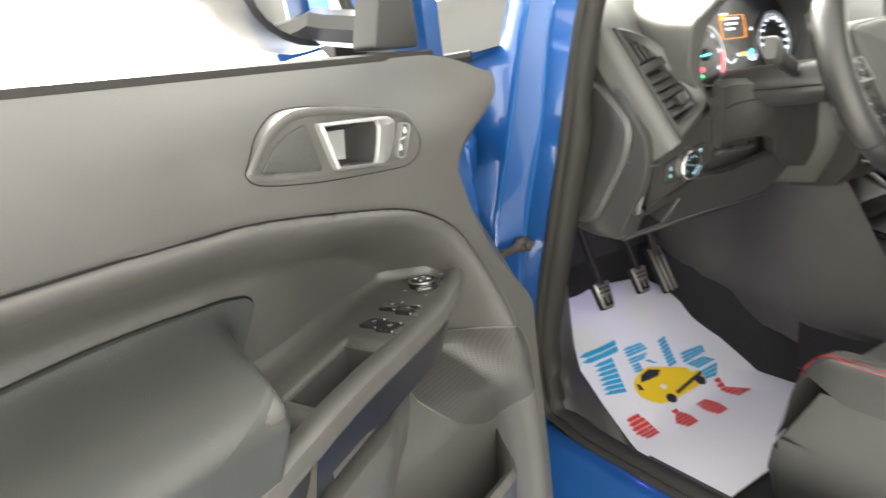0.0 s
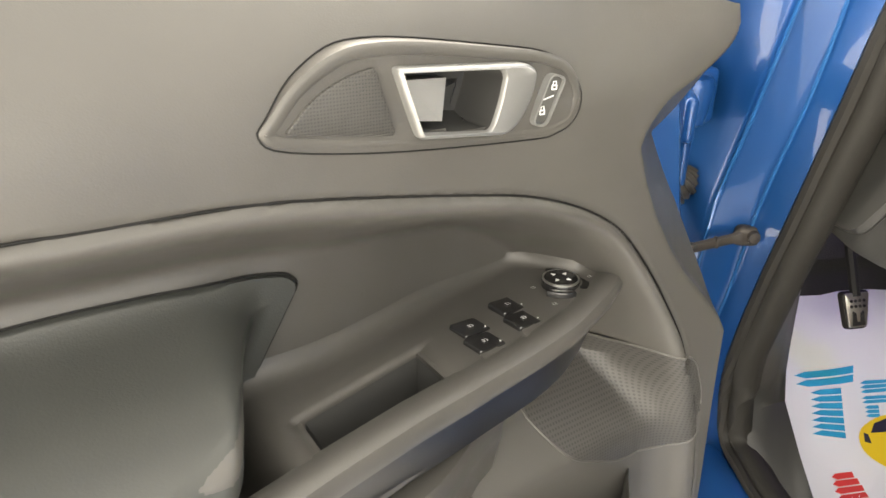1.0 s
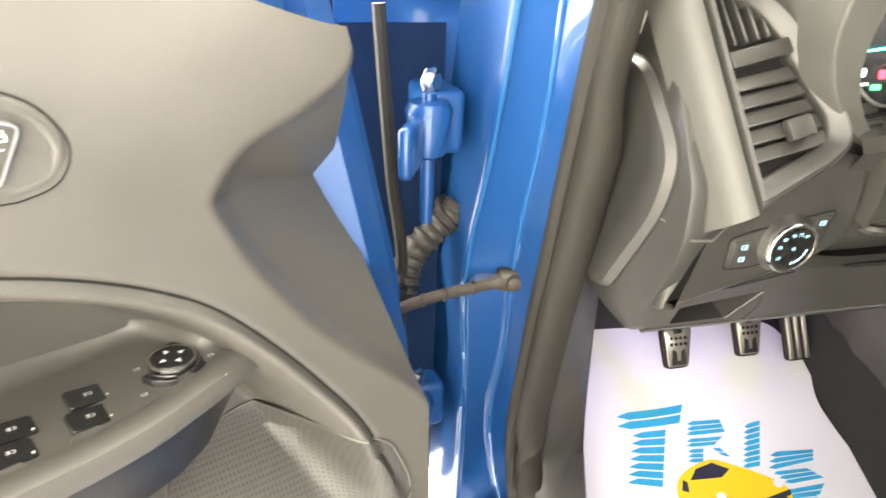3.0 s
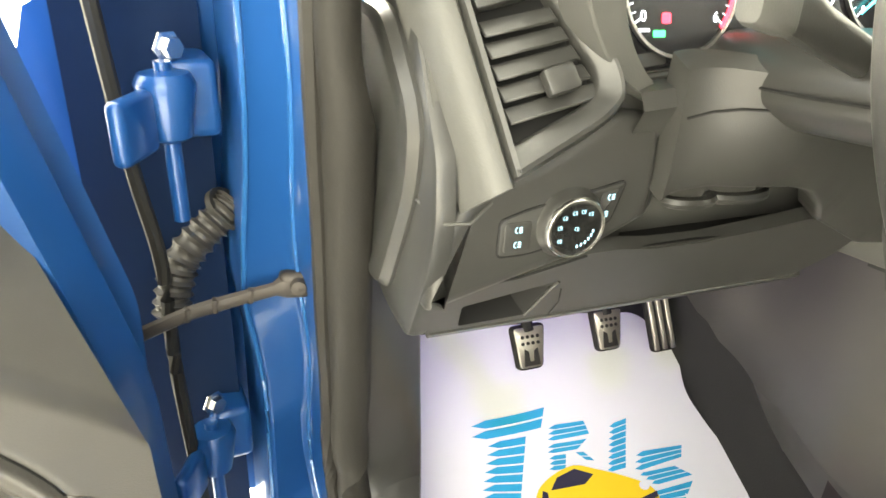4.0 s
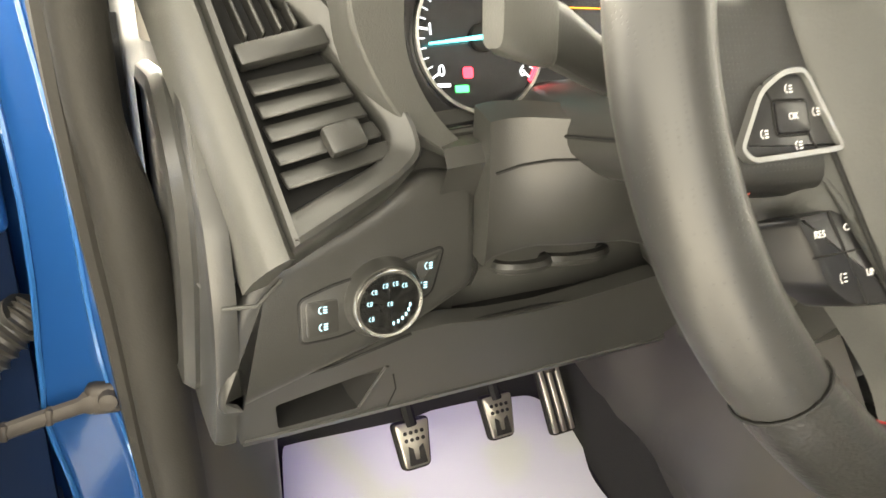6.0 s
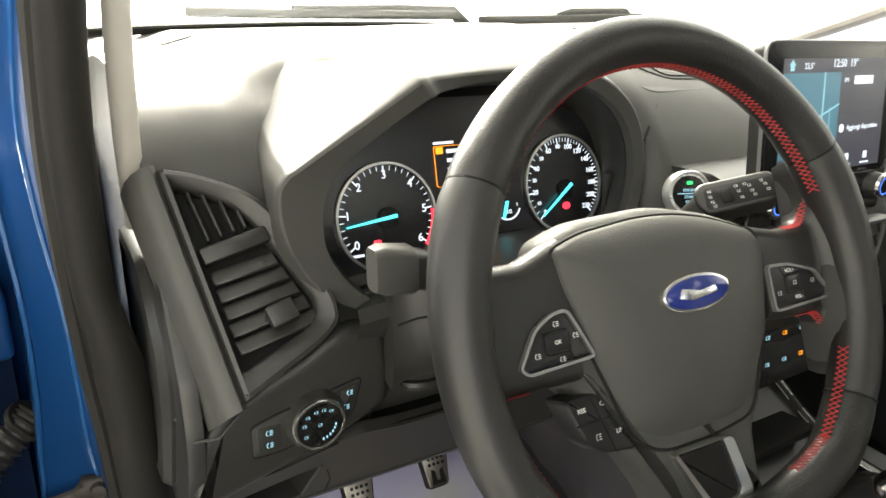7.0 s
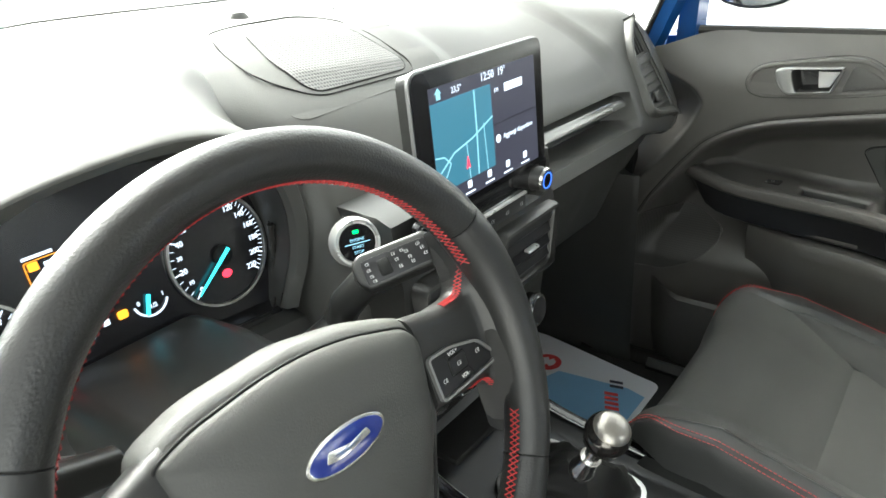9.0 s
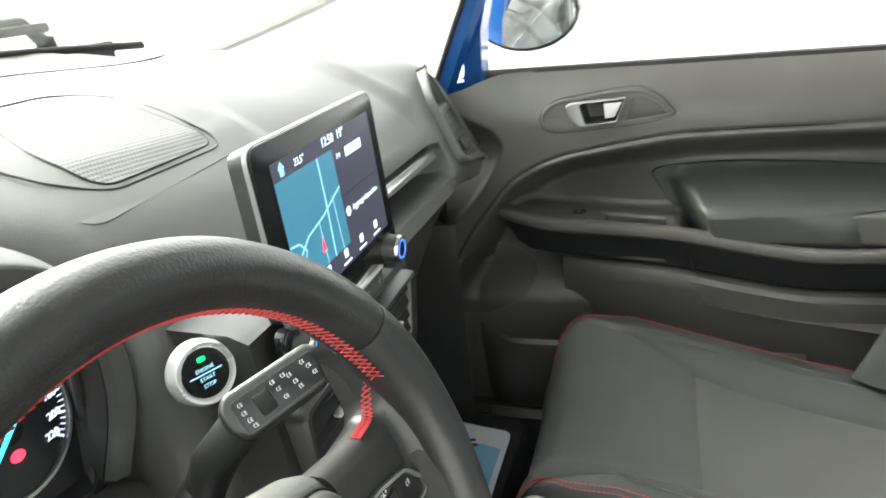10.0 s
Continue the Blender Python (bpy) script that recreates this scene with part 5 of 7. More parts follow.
for line_, r_ in ((grille, 0.0010), (rim_line, 0.0009)):
    part("grille_groove", tube([(a, b, dash_top(a, b) + 0.0022) for a, b in rpoly(line_, 0.02, 6)], r_, 5, closed=True), MATTBLACK, dash)
part("sun_sensor", lathe([(0.0, 0.012), (0.012, 0.011), (0.018, 0.004), (0.020, 0.0), (0.0, 0.0)], 20), SOFT, dash, m=place(-0.026, 0.480, 1.178) @ Matrix.Scale(0.7, 4))
for s_ in (((-0.100, 0.262), (-0.150, 0.235), (-0.185, 0.215)), ((0.085, 0.25), (0.105, 0.36), (0.11, 0.46))):
    part("pad_seam", tube([(a, b, dash_top(a, b) + 0.0005) for a, b in s_], 0.0013, 6), MATTBLACK, dash)
part("demister_slot", tube([(x, 0.70 - 0.08 * (x / 0.6) ** 2, dash_top(x, 0.70 - 0.08 * (x / 0.6) ** 2) + 0.001) for x in np.linspace(-0.56, 0.58, 30)], 0.004, 6, 0.4), MATTBLACK, dash)
# ---- steering wheel ----
SWM = frame_at((-0.352, 0.006, 0.990), (1, -0.017, 0), (0.0, math.sin(radians(19)), math.cos(radians(19))))
wheel = thing("steering_wheel", "black leather steering wheel with red stitching and flat bottom", "steering wheel", m=SWM)
RR = 0.1705


def rim_point(a):
    x, y = RR * math.cos(a), RR * math.sin(a)
    if y < -0.128:
        y = -0.128 - (-(y + 0.128)) * 0.55
    return Vector((x, y, 0))


def rim_part(name, a0, a1, mat, fat=1.0):
    k = max(8, int(abs(a1 - a0) / 3))
    rows = []
    for i in range(k + 1):
        a = radians(lerp(a0, a1, i / k))
        p, q = rim_point(a), rim_point(a + 0.01)
        t = (q - p).normalized()
        o = Vector((t.y, -t.x, 0))
        grip = 1 + 0.10 * fat * (math.exp(-((math.degrees(a) - 25) / 16) ** 2) + math.exp(-((math.degrees(a) - 155) / 16) ** 2))
        e = 0.97 if i in (0, k) else 1.0
        rows.append([p + (o * 0.0160 * math.cos(b) + Vector((0, 0, 0.0178)) * math.sin(b)) * grip * e for b in np.linspace(0, 2 * math.pi, 19)[:-1]])
    return part(name, loft(rows), mat, wheel, m=None)


rim_part("rim_top", 31, 149, LEATHER)
rim_part("rim_grip", -34, 30.6, PERF)
rim_part("rim_grip", 149.4, 214, PERF)
rim_part("rim_bottom", 214.4, 325.6, LEATHER)
for a in (30.8, 149.2, 214.2, -34.2):
    p, q = rim_point(radians(a)), rim_point(radians(a) + 0.01)
    o = Vector(((q - p).y, -(q - p).x, 0)).normalized()
    part("rim_seam", tube([p + o * 0.0162 * math.cos(b) + Vector((0, 0, 0.0180 * math.sin(b))) for b in np.linspace(0, 2 * math.pi, 24)], 0.0006, 5), MATTBLACK, wheel)
# crossed red stitches on the inner side of the rim


def stitch(bm, a, b, r=0.0006):
    a, b = Vector(a), Vector(b)
    t = (b - a).normalized()
    u = t.orthogonal().normalized()
    v = t.cross(u)
    ra = [bm.verts.new(a + (u * math.cos(c) + v * math.sin(c)) * r) for c in (0, 2.1, 4.2)]
    rb = [bm.verts.new(b + (u * math.cos(c) + v * math.sin(c)) * r) for c in (0, 2.1, 4.2)]
    for i in range(3):
        bm.faces.new((ra[i], ra[(i + 1) % 3], rb[(i + 1) % 3], rb[i]))


def rim_inner(a, b):
    p, q = rim_point(a), rim_point(a + 0.01)
    t = (q - p).normalized()
    o = Vector((t.y, -t.x, 0))
    d = math.degrees(a)
    grip = 1 + 0.10 * (math.exp(-((d - 25) / 16) ** 2) + math.exp(-((d - 155) / 16) ** 2))
    return p + (o * 0.0166 * math.cos(b) + Vector((0, 0, 0.0183)) * math.sin(b)) * grip


for s0, s1 in ((22, 158), (-66, -22), (202, 238)):
    bm = bmesh.new()
    k = int((s1 - s0) / 1.5)
    for i in range(k):
        a, b = radians(s0 + i * 1.5), radians(s0 + i * 1.5 + 1.8)
        stitch(bm, rim_inner(a, math.pi * 0.91), rim_inner(b, math.pi * 1.05), 0.00042)
        stitch(bm, rim_inner(b, math.pi * 0.91), rim_inner(a, math.pi * 1.05), 0.00048)
    part("stitching", bm, REDTHREAD, wheel, "crossed red stitching")

# hub with leather spokes that flare into the rim
hub = [(-0.100, 0.053), (-0.064, 0.064), (0.0, 0.066), (0.050, 0.056), (0.094, 0.040), (0.094, -0.028), (0.082, -0.050), (0.068, -0.085), (0.058, -0.096), (0.056, -0.124), (0.058, -0.146), (-0.036, -0.146), (-0.038, -0.120), (-0.054, -0.092), (-0.090, -0.040), (-0.100, -0.034)]
part("hub", prism(rpoly(hub, 0.012), -0.040, -0.0135, 0.014, 5), AIRBAG, wheel, "dark vinyl covered hub")
SPY = {1: ((0.041, 0.0345), (-0.029, -0.032)), -1: ((0.055, 0.044), (-0.034, -0.032))}  # edges at the hub and before the flare


def spoke_at(sgn, x, top):
    """A point on the upper or lower edge of a spoke's face."""
    near, far = SPY[sgn][0 if top else 1]
    y = lerp(near, far, min(1.0, (x - 0.086) / 0.030)) + ((0.085 if top else -0.083) - far) * smooth(0.134, 0.171, x) ** 1.6
    return sgn * (x - (RR - math.sqrt(RR * RR - y * y)) * smooth(0.140, 0.166, x)), y, -0.0108 + 0.0250 * smooth(0.146, 0.168, x)


for sgn in (1, -1):
    rows = []
    for x in np.linspace(0.086, 0.168, 28):
        (_, yt, zt), (_, yb, _) = spoke_at(sgn, x, True), spoke_at(sgn, x, False)
        row = [(yb + 0.002, -0.034), (yt - 0.002, -0.034), (yt, -0.026), (yt, zt - 0.010), (yt - 0.002, zt - 0.004), (yt - 0.006, zt - 0.001)] + [(lerp(yt - 0.010, yb + 0.010, q), zt) for q in np.linspace(0, 1, 7)] + [(yb + 0.006, zt - 0.001), (yb + 0.002, zt - 0.004), (yb, zt - 0.010), (yb, -0.026)]
        rows.append([(sgn * (x - (RR - math.sqrt(RR * RR - a * a)) * smooth(0.140, 0.166, x)), a, b) for a, b in row])
    part("spoke", loft(rows), PERF, wheel, "perforated leather spoke", sharp=60)
for sgn, top in ((1, True), (1, False), (-1, False)):
    q_ = [Vector(spoke_at(sgn, x, top)) for x in np.linspace(0.157, 0.124, 20)]
    bm = bmesh.new()
    for a, b in zip(q_, q_[1:]):
        t_ = (b - a).normalized()
        n_ = Vector((t_.y, -t_.x, 0))
        n_ = n_ if n_.y * (1 if top else -1) > 0 else -n_
        hi_, lo_ = Vector((0, 0, -0.0030)) - n_ * 0.0010, Vector((0, 0, -0.0095)) + n_ * 0.0008
        stitch(bm, a + hi_, b + lo_, 0.0004)
        stitch(bm, b + hi_, a + lo_, 0.0004)
    part("stitching", bm, REDTHREAD, wheel, "crossed red stitching")
pad = rpoly([(-0.0955, 0.0475), (-0.0736, 0.0545), (-0.0255, 0.0590), (0.0047, 0.0580), (0.0366, 0.0525), (0.0789, 0.0385), (0.0880, 0.026), (0.081, -0.0154), (0.0640, -0.0654), (0.0512, -0.0868), (0.015, -0.091), (-0.0328, -0.0900), (-0.0552, -0.0775), (-0.0769, -0.0199), (-0.0923, 0.0268)], [0.006, 0.02, 0.02, 0.02, 0.02, 0.012, 0.012, 0.03, 0.02, 0.010, 0.02, 0.012, 0.02, 0.02, 0.02], 5)
cx, cy = -0.003, -0.01
rows = []
for f, z in ((1.0, -0.022), (1.0, -0.0120), (0.993, -0.0098), (0.97, -0.0080), (0.93, -0.0055), (0.85, -0.0015), (0.7, 0.003), (0.5, 0.006), (0.3, 0.0076), (0.02, 0.0085)):
    rows.append([(cx + (p[0] - cx) * f, cy + (p[1] - cy) * f, z - 0.16 * max(0, -(p[1] + 0.10 * p[0]) * f - 0.024)) for p in pad])
part("airbag_cover", loft(rows), AIRBAG, wheel, "grained airbag cover")
part("cover_gap", tube([(p[0], p[1], -0.0128 - 0.03 * max(0, -p[1] - 0.06)) for p in shrink(pad, -0.0006)], 0.0012, 6, closed=True, up=(0, 0, 1)), MATTBLACK, wheel)
badge = part("oval_badge", prism(circle(0.0300, 36, 0, 0, 0.0120), 0.0, 0.0030, 0.001), CHROME, wheel, "blue oval badge with chrome edge", m=place(-0.004, 0.0065, 0.0068))
part("badge_field", prism(circle(0.0276, 36, 0, 0, 0.0100), 0.0028, 0.0036, 0.0004), BADGEBLUE, badge)
part("badge_mark", prism(rpoly([(-0.017, -0.002), (-0.006, -0.0042), (0.017, -0.002), (0.015, 0.0028), (0.002, 0.0008), (-0.014, 0.0042)], 0.0015), 0.0034, 0.0042, 0.0003), CHROME, badge, "plain silver stroke")

BTN = {1: [(0.0870, 0.0110), (0.110, 0.0098), (0.139, 0.0010), (0.1525, -0.0160), (0.1480, -0.0225), (0.0885, -0.0235)],
       -1: [(-0.0925, 0.0130), (-0.0765, -0.0195), (-0.127, -0.0212), (-0.1325, -0.0160), (-0.1184, 0.0050), (-0.1050, 0.0120)]}
for sgn in (-1, 1):
    o_ = rpoly(BTN[sgn], 0.005)
    c = 0.114 if sgn > 0 else -0.103
    bp = part("button_panel", prism(shrink(o_, 0.002), -0.016, -0.0092, 0.001), KEYBLACK, wheel, "black wheel buttons in a silver surround")
    part("silver_surround", band(o_, shrink(o_, 0.0019), -0.016, -0.0076), SILVERPAINT, bp)
    key = rpoly(quad(c - 0.0085, -0.0115, c + 0.0085, 0.0005), 0.002)
    part("ok_key", prism(key, -0.0095, -0.0080, 0.0008), KEYBLACK, bp)
    part("key_gap", tube([(p[0], p[1], -0.0091) for p in shrink(key, -0.0006)], 0.0005, 5, closed=True), MATTBLACK, bp)
    for a, b in ((c - 0.0085, 1), (c + 0.0085, -1)):
        part("key_gap", tube([(a, -0.006 + b * 0.006, -0.0091), (a - b * 0.004, -0.006 + b * 0.0135, -0.0091)], 0.0004, 5), MATTBLACK, bp)
    if sgn > 0:
        text("VOL+", 0.0040, WHITEINK, bp, place(c - 0.002, 0.0038, -0.0090), depth=0.0001)
        text("VOL-", 0.0040, WHITEINK, bp, place(c + 0.004, -0.0165, -0.0090), depth=0.0001)
        marks = ((c - 0.0165, -0.011, -0.0090), (c + 0.022, -0.007, -0.0090), (c, -0.0055, -0.0078))
    else:
        text("OK", 0.0036, WHITEINK, bp, place(c, -0.0055, -0.0078), depth=0.0001)
        marks = ((c - 0.015, -0.011, -0.0090), (c + 0.014, -0.004, -0.0090), (c + 0.001, 0.005, -0.0090), (c + 0.002, -0.016, -0.0090))
    for a, b, z_ in marks:
        icon(bp, a, b, z_, 0.0046, 0.0036, WHITEINK, "printed_symbol")
# speed control keys under the left spoke
lp = part("key_pod", prism(rpoly([(-0.101, -0.0420), (-0.0655, -0.0400), (-0.0466, -0.0790), (-0.052, -0.083), (-0.0764, -0.0800), (-0.0885, -0.0710)], 0.004), -0.036, -0.0145, 0.003), KEYBLACK, wheel, "black speed control keys")
part("key_gap", tube([(-0.0955, -0.0585, -0.0144), (-0.0590, -0.0580, -0.0144)], 0.0005, 5), MATTBLACK, lp)
part("key_gap", tube([(-0.0830, -0.0420, -0.0144), (-0.0690, -0.0800, -0.0144)], 0.0005, 5), MATTBLACK, lp)
for a, b, w in ((-0.0905, -0.0500, "RES"), (-0.0720, -0.0490, "CAN"), (-0.0640, -0.0680, "LIM")):
    text(w, 0.0040, WHITEINK, lp, place(a, b, -0.0141), depth=0.0001)
icon(lp, -0.0810, -0.0680, -0.0141, 0.0046, 0.0046, WHITEINK, "printed_symbol")
vee = [(-0.0300, -0.0930), (0.0240, -0.0940), (0.0350, -0.1330), (0.0290, -0.1420), (0.0020, -0.1430), (-0.0040, -0.1390)]
o_ = rpoly(vee, 0.004)
part("spoke_insert", prism(shrink(o_, 0.003), -0.0145, -0.0125), MATTBLACK, wheel)
vi = rpoly([(-0.0262, -0.0915), (0.0165, -0.0920), (0.0265, -0.1300), (0.0225, -0.1345), (0.0035, -0.1360), (-0.0005, -0.1335)], 0.004)
part("silver_insert", band(o_, vi, -0.0155, -0.0080, -0.002), SATIN, wheel, "satin silver lower spoke insert")
# ---- driver's door, standing wide open ----
DM = Matrix(((-0.9237, 0.3830, 0, -0.892), (-0.3830, -0.9237, 0, 0.214), (0, 0, 1, 0.0075), (0, 0, 0, 1)))
door = tagged(new("driver_door"), "blue car door standing open with dark grey trim panel", "car door")
door.matrix_basis = DM

BELT = [(1.0, 0.946), (0.55, 0.942), (0.472, 0.940), (0.428, 0.939), (0.377, 0.936), (0.316, 0.927), (0.243, 0.914), (0.201, 0.905), (0.162, 0.892), (0.125, 0.874), (0.093, 0.851), (0.056, 0.810), (0.020, 0.762), (-0.010, 0.716), (-0.032, 0.665), (-0.055, 0.60), (-0.068, 0.50), (-0.068, 0.36)]
belt = np.array([(p.x, p.y) for p in spline(BELT, 5)])
FOLD = [(-0.006, 1.020), (0.001, 0.995), (0.030, 0.975), (0.069, 0.956), (0.090, 0.930), (0.087, 0.910), (0.063, 0.865), (0.014, 0.800), (-0.075, 0.706), (-0.085, 0.62), (-0.085, 0.36)]
fold = np.array([(p.x, p.y) for p in spline(FOLD, 5)])


def step(a, b, x):
    t = np.clip((x - a) / (b - a), 0.0, 1.0)
    return t * t * (3 - 2 * t)


def side_of(line, s, z):
    """Distance to a polyline, positive on its left, for whole arrays of places."""
    best, sign = np.full(np.shape(s), 9.0), np.ones(np.shape(s))
    for a, b in zip(line, line[1:]):
        d = b - a
        t = np.clip(((s - a[0]) * d[0] + (z - a[1]) * d[1]) / max(d @ d, 1e-12), 0.0, 1.0)
        qx, qz = s - (a[0] + d[0] * t), z - (a[1] + d[1] * t)
        l = np.hypot(qx, qz)
        near = l < best
        sign = np.where(near, np.where(d[0] * qz - d[1] * qx > 0, 1.0, -1.0), sign)
        best = np.where(near, l, best)
    return best * sign


def edge_s(z):
    return np.where(z > 0.706, (z - 1.023) * 0.2335, -0.074 - (0.706 - z) * 0.03)


def door_depth(s, z):
    """How far the trim panel stands out at a place (s along the door, z up)."""
    s, z = np.asarray(s, float), np.asarray(z, float)
    n = -0.044 * np.clip((z - 0.955) / 0.091, 0.0, 1.0) ** 1.8 * (0.2 + 0.8 * step(0.0, 0.16, s)) + 0.004 * np.sin((z - 0.9) * 9)
    b = side_of(belt, s, z)  # positive: below the belt crease
    n = n - np.where(b > 0, (0.062 + 0.040 * step(0.36, 0.16, s)) * step(0.004, 0.060, b) * (0.25 + 0.75 * step(0.60, 0.70, z)) - 0.004 * step(0.0, 0.004, b) * step(0.03, 0.012, b), 0.0)
    n = n - 0.0036 * np.exp(-((b - 0.001) / 0.0030) ** 2)
    f = np.maximum(0.0, -side_of(fold, s, z))  # towards the hinge
    n = n - 0.85 * f - 0.006 * step(0.0, 0.012, f)
    # elbow pad that swells out towards the rear
    i = s - (0.372 + np.maximum(0.0, 0.84 - z) * 0.42)
    ridge = z - (0.814 - 0.02 * (s - 0.40))
    pad = step(0.0, 0.05, i) * np.exp(-(np.maximum(0, ridge) / 0.034) ** 2) * step(0.70, 0.77, z)
    return n + 0.122 * pad


TOPZ = 1.046
rows = []
for z in np.linspace(0.36, TOPZ, 230):
    e = float(edge_s(z))
    u = np.linspace(0, 1, 230)
    s = e + (0.95 - e) * (0.55 * u + 0.45 * u * u)
    zz = np.minimum(z, 1.020 + 0.026 * step(-0.01, 0.10, s))
    rows.append(list(zip(s, door_depth(s, zz), zz)))
trim_rows = rows
part("shell", prism(rpoly([(-0.105, 0.36), (0.96, 0.36), (0.98, 1.035), (0.02, 1.040), (-0.055, 1.015), (-0.115, 0.76)], 0.02), -0.052, 0.065, 0.012), BLUE, door, "blue painted steel door shell", m=Matrix(((1, 0, 0, 0), (0, 0, -1, 0), (0, 1, 0, 0), (0, 0, 0, 1))) @ place(0, 0, 0.165))
part("inner_edge", loft([[(float(edge_s(z)) + a, b, z) for a, b in ((0.06, -0.10), (-0.004, -0.062), (-0.016, -0.070), (-0.034, -0.085), (-0.042, -0.14), (0.06, -0.14))] for z in np.linspace(0.37, 1.03, 16)]), BLUE, door)

# handle surround
HM = Matrix(((-1, 0, 0, 0), (0, 0, 1, 0), (0, 1, 0, 0), (0, 0, 0, 1)))  # x towards the hinge, y up, z out of the panel
SUR = [(-0.381, 0.972), (-0.375, 0.981), (-0.359, 0.998), (-0.335, 1.011), (-0.312, 1.014), (-0.280, 1.012), (-0.227, 1.005), (-0.190, 0.999), (-0.170, 0.989), (-0.160, 0.971), (-0.166, 0.954), (-0.181, 0.947), (-0.203, 0.946), (-0.298, 0.953), (-0.366, 0.963)]
sur = [(p.x, p.y) for p in spline(SUR, 4, True)]
hs = part("handle_surround", loft([[(p[0], p[1], z) for p in shrink(sur, d)] for d, z in ((0.0, -0.020), (0.0, 0.0002), (0.0012, 0.0014), (0.0030, 0.0020), (0.0060, 0.0019), (0.0070, 0.0013), (0.0074, 0.0002), (0.0074, -0.020))], caps=False), DOORP, door, "moulded surround of the door handle", m=HM)
part("surround_gap", tube([(p[0], p[1], float(door_depth(-p[0], p[1])) + 0.0002) for p in shrink(sur, -0.0006)], 0.0005, 6, closed=True, up=(0, 0, 1)), MATTBLACK, hs)

tri_ = rpoly([(-0.369, 0.972), (-0.350, 0.990), (-0.333, 0.998), (-0.315, 1.002), (-0.302, 0.962)], [0.004, 0.01, 0.01, 0.004, 0.006])
part("grille", prism(tri_, 0.0, 0.0030, 0.0012), TWEETER, hs, "dotted tweeter grille")
hd = rpoly([(-0.305, 1.001), (-0.214, 0.996), (-0.204, 0.991), (-0.207, 0.975), (-0.217, 0.959), (-0.227, 0.953), (-0.290, 0.959)], [0.004, 0.004, 0.005, 0.01, 0.01, 0.004, 0.004])
hi = rpoly([(-0.3005, 0.9975), (-0.232, 0.9935), (-0.229, 0.989), (-0.232, 0.975), (-0.237, 0.9610), (-0.240, 0.9575), (-0.2872, 0.9625)], [0.003, 0.002, 0.002, 0.005, 0.004, 0.002, 0.003])
bm = loft(trim_rows, closed=False)
cup = shrink(hd, 0.0035)


def inside(poly, x, y):
    c = False
    for (x0, y0), (x1, y1) in zip(poly, poly[1:] + poly[:1]):
        if (y0 > y) != (y1 > y) and x < (x1 - x0) * (y - y0) / (y1 - y0) + x0:
            c = not c
    return c


bmesh.ops.delete(bm, geom=[f for f in bm.faces if 0.94 < f.calc_center_median().z < 1.01 and 0.19 < f.calc_center_median().x < 0.32 and inside(cup, -f.calc_center_median().x, f.calc_center_median().z)], context="FACES")
part("trim_panel", bm, DOORP, door, sharp=80)
part("recess_plate", holed(shrink(sur, 0.0060), shrink(hi, -0.003), 0.0008), DOORP, hs)
hz = lambda d, z, poly: [(p[0], p[1], z) for p in shrink(poly, d)]
part("handle_bezel", loft([hz(0, -0.002, hd), hz(0, 0.0055, hd), hz(0.0012, 0.0078, hd), hz(0.0028, 0.0086, hd), hz(-0.0012, 0.0076, hi), hz(0, 0.0058, hi), hz(0, -0.004, hi)], caps=False), SILVERPAINT, hs, "satin silver pull handle bezel")
part("handle_cup", loft([hz(0.0, 0.004, hi), hz(0.001, -0.020, hi), hz(0.006, -0.028, hi), hz(0.014, -0.029, hi)], caps=False), CUPBLACK, hs)
part("cup_floor", prism(shrink(hi, 0.010), -0.034, -0.0285), CUPBLACK, hs)
part("pull_lever", loft([[(x, y, z + 0.004 * math.cos((x + 0.28) * 60)) for x, y in ((-0.297, 0.992), (-0.267, 0.991), (-0.270, 0.966), (-0.285, 0.968))] for z in (-0.016, -0.004)]), LEVER, hs, "silver pull lever")
lk = rpoly([(-0.206, 0.956), (-0.193, 0.953), (-0.178, 0.984), (-0.192, 0.988)], 0.006)
lock = part("lock_switch", prism(shrink(lk, 0.001), 0.0, 0.0042, 0.001), SOFT, hs, "lock buttons in a silver frame")
part("lock_frame", band(lk, shrink(lk, 0.0013), 0.0, 0.0062), SILVERPAINT, lock)
part("lock_divider", prism([(-0.1975, 0.9705), (-0.1875, 0.9725), (-0.1875, 0.9732), (-0.1975, 0.9712)], 0.0040, 0.0045), WHITEINK, lock)
for a, b in ((-0.1875, 0.9785), (-0.1965, 0.9635)):
    part("lock_symbol", band(rpoly(quad(a - 0.0022, b - 0.0020, a + 0.0022, b + 0.0012), 0.0004), shrink(rpoly(quad(a - 0.0022, b - 0.0020, a + 0.0022, b + 0.0012), 0.0004), 0.0007), 0.0042, 0.0047), WHITEINK, lock)
    part("shackle", tube([(a - 0.0014, b + 0.0012, 0.0046), (a - 0.0010, b + 0.0034, 0.0046), (a + 0.0010, b + 0.0034, 0.0046), (a + 0.0014, b + 0.0012, 0.0046)], 0.00035, 5), WHITEINK, lock)

# armrest: a shelf with a grip pocket, edged by a thick rail
EDGE = [(0.018, -0.066), (0.032, -0.050), (0.060, -0.033), (0.091, -0.017), (0.142, -0.001), (0.203, 0.009), (0.257, 0.019), (0.305, 0.027), (0.346, 0.036), (0.400, 0.048), (0.470, 0.058), (0.600, 0.062), (0.800, 0.054)]


def edge_n(s):
    return float(np.interp(s, [p[0] for p in EDGE], [p[1] for p in EDGE]))


def arm_z(s):
    return 0.806 - 0.020 * smooth(0.02, 0.20, s) - 0.030 * smooth(0.36, 0.62, s)


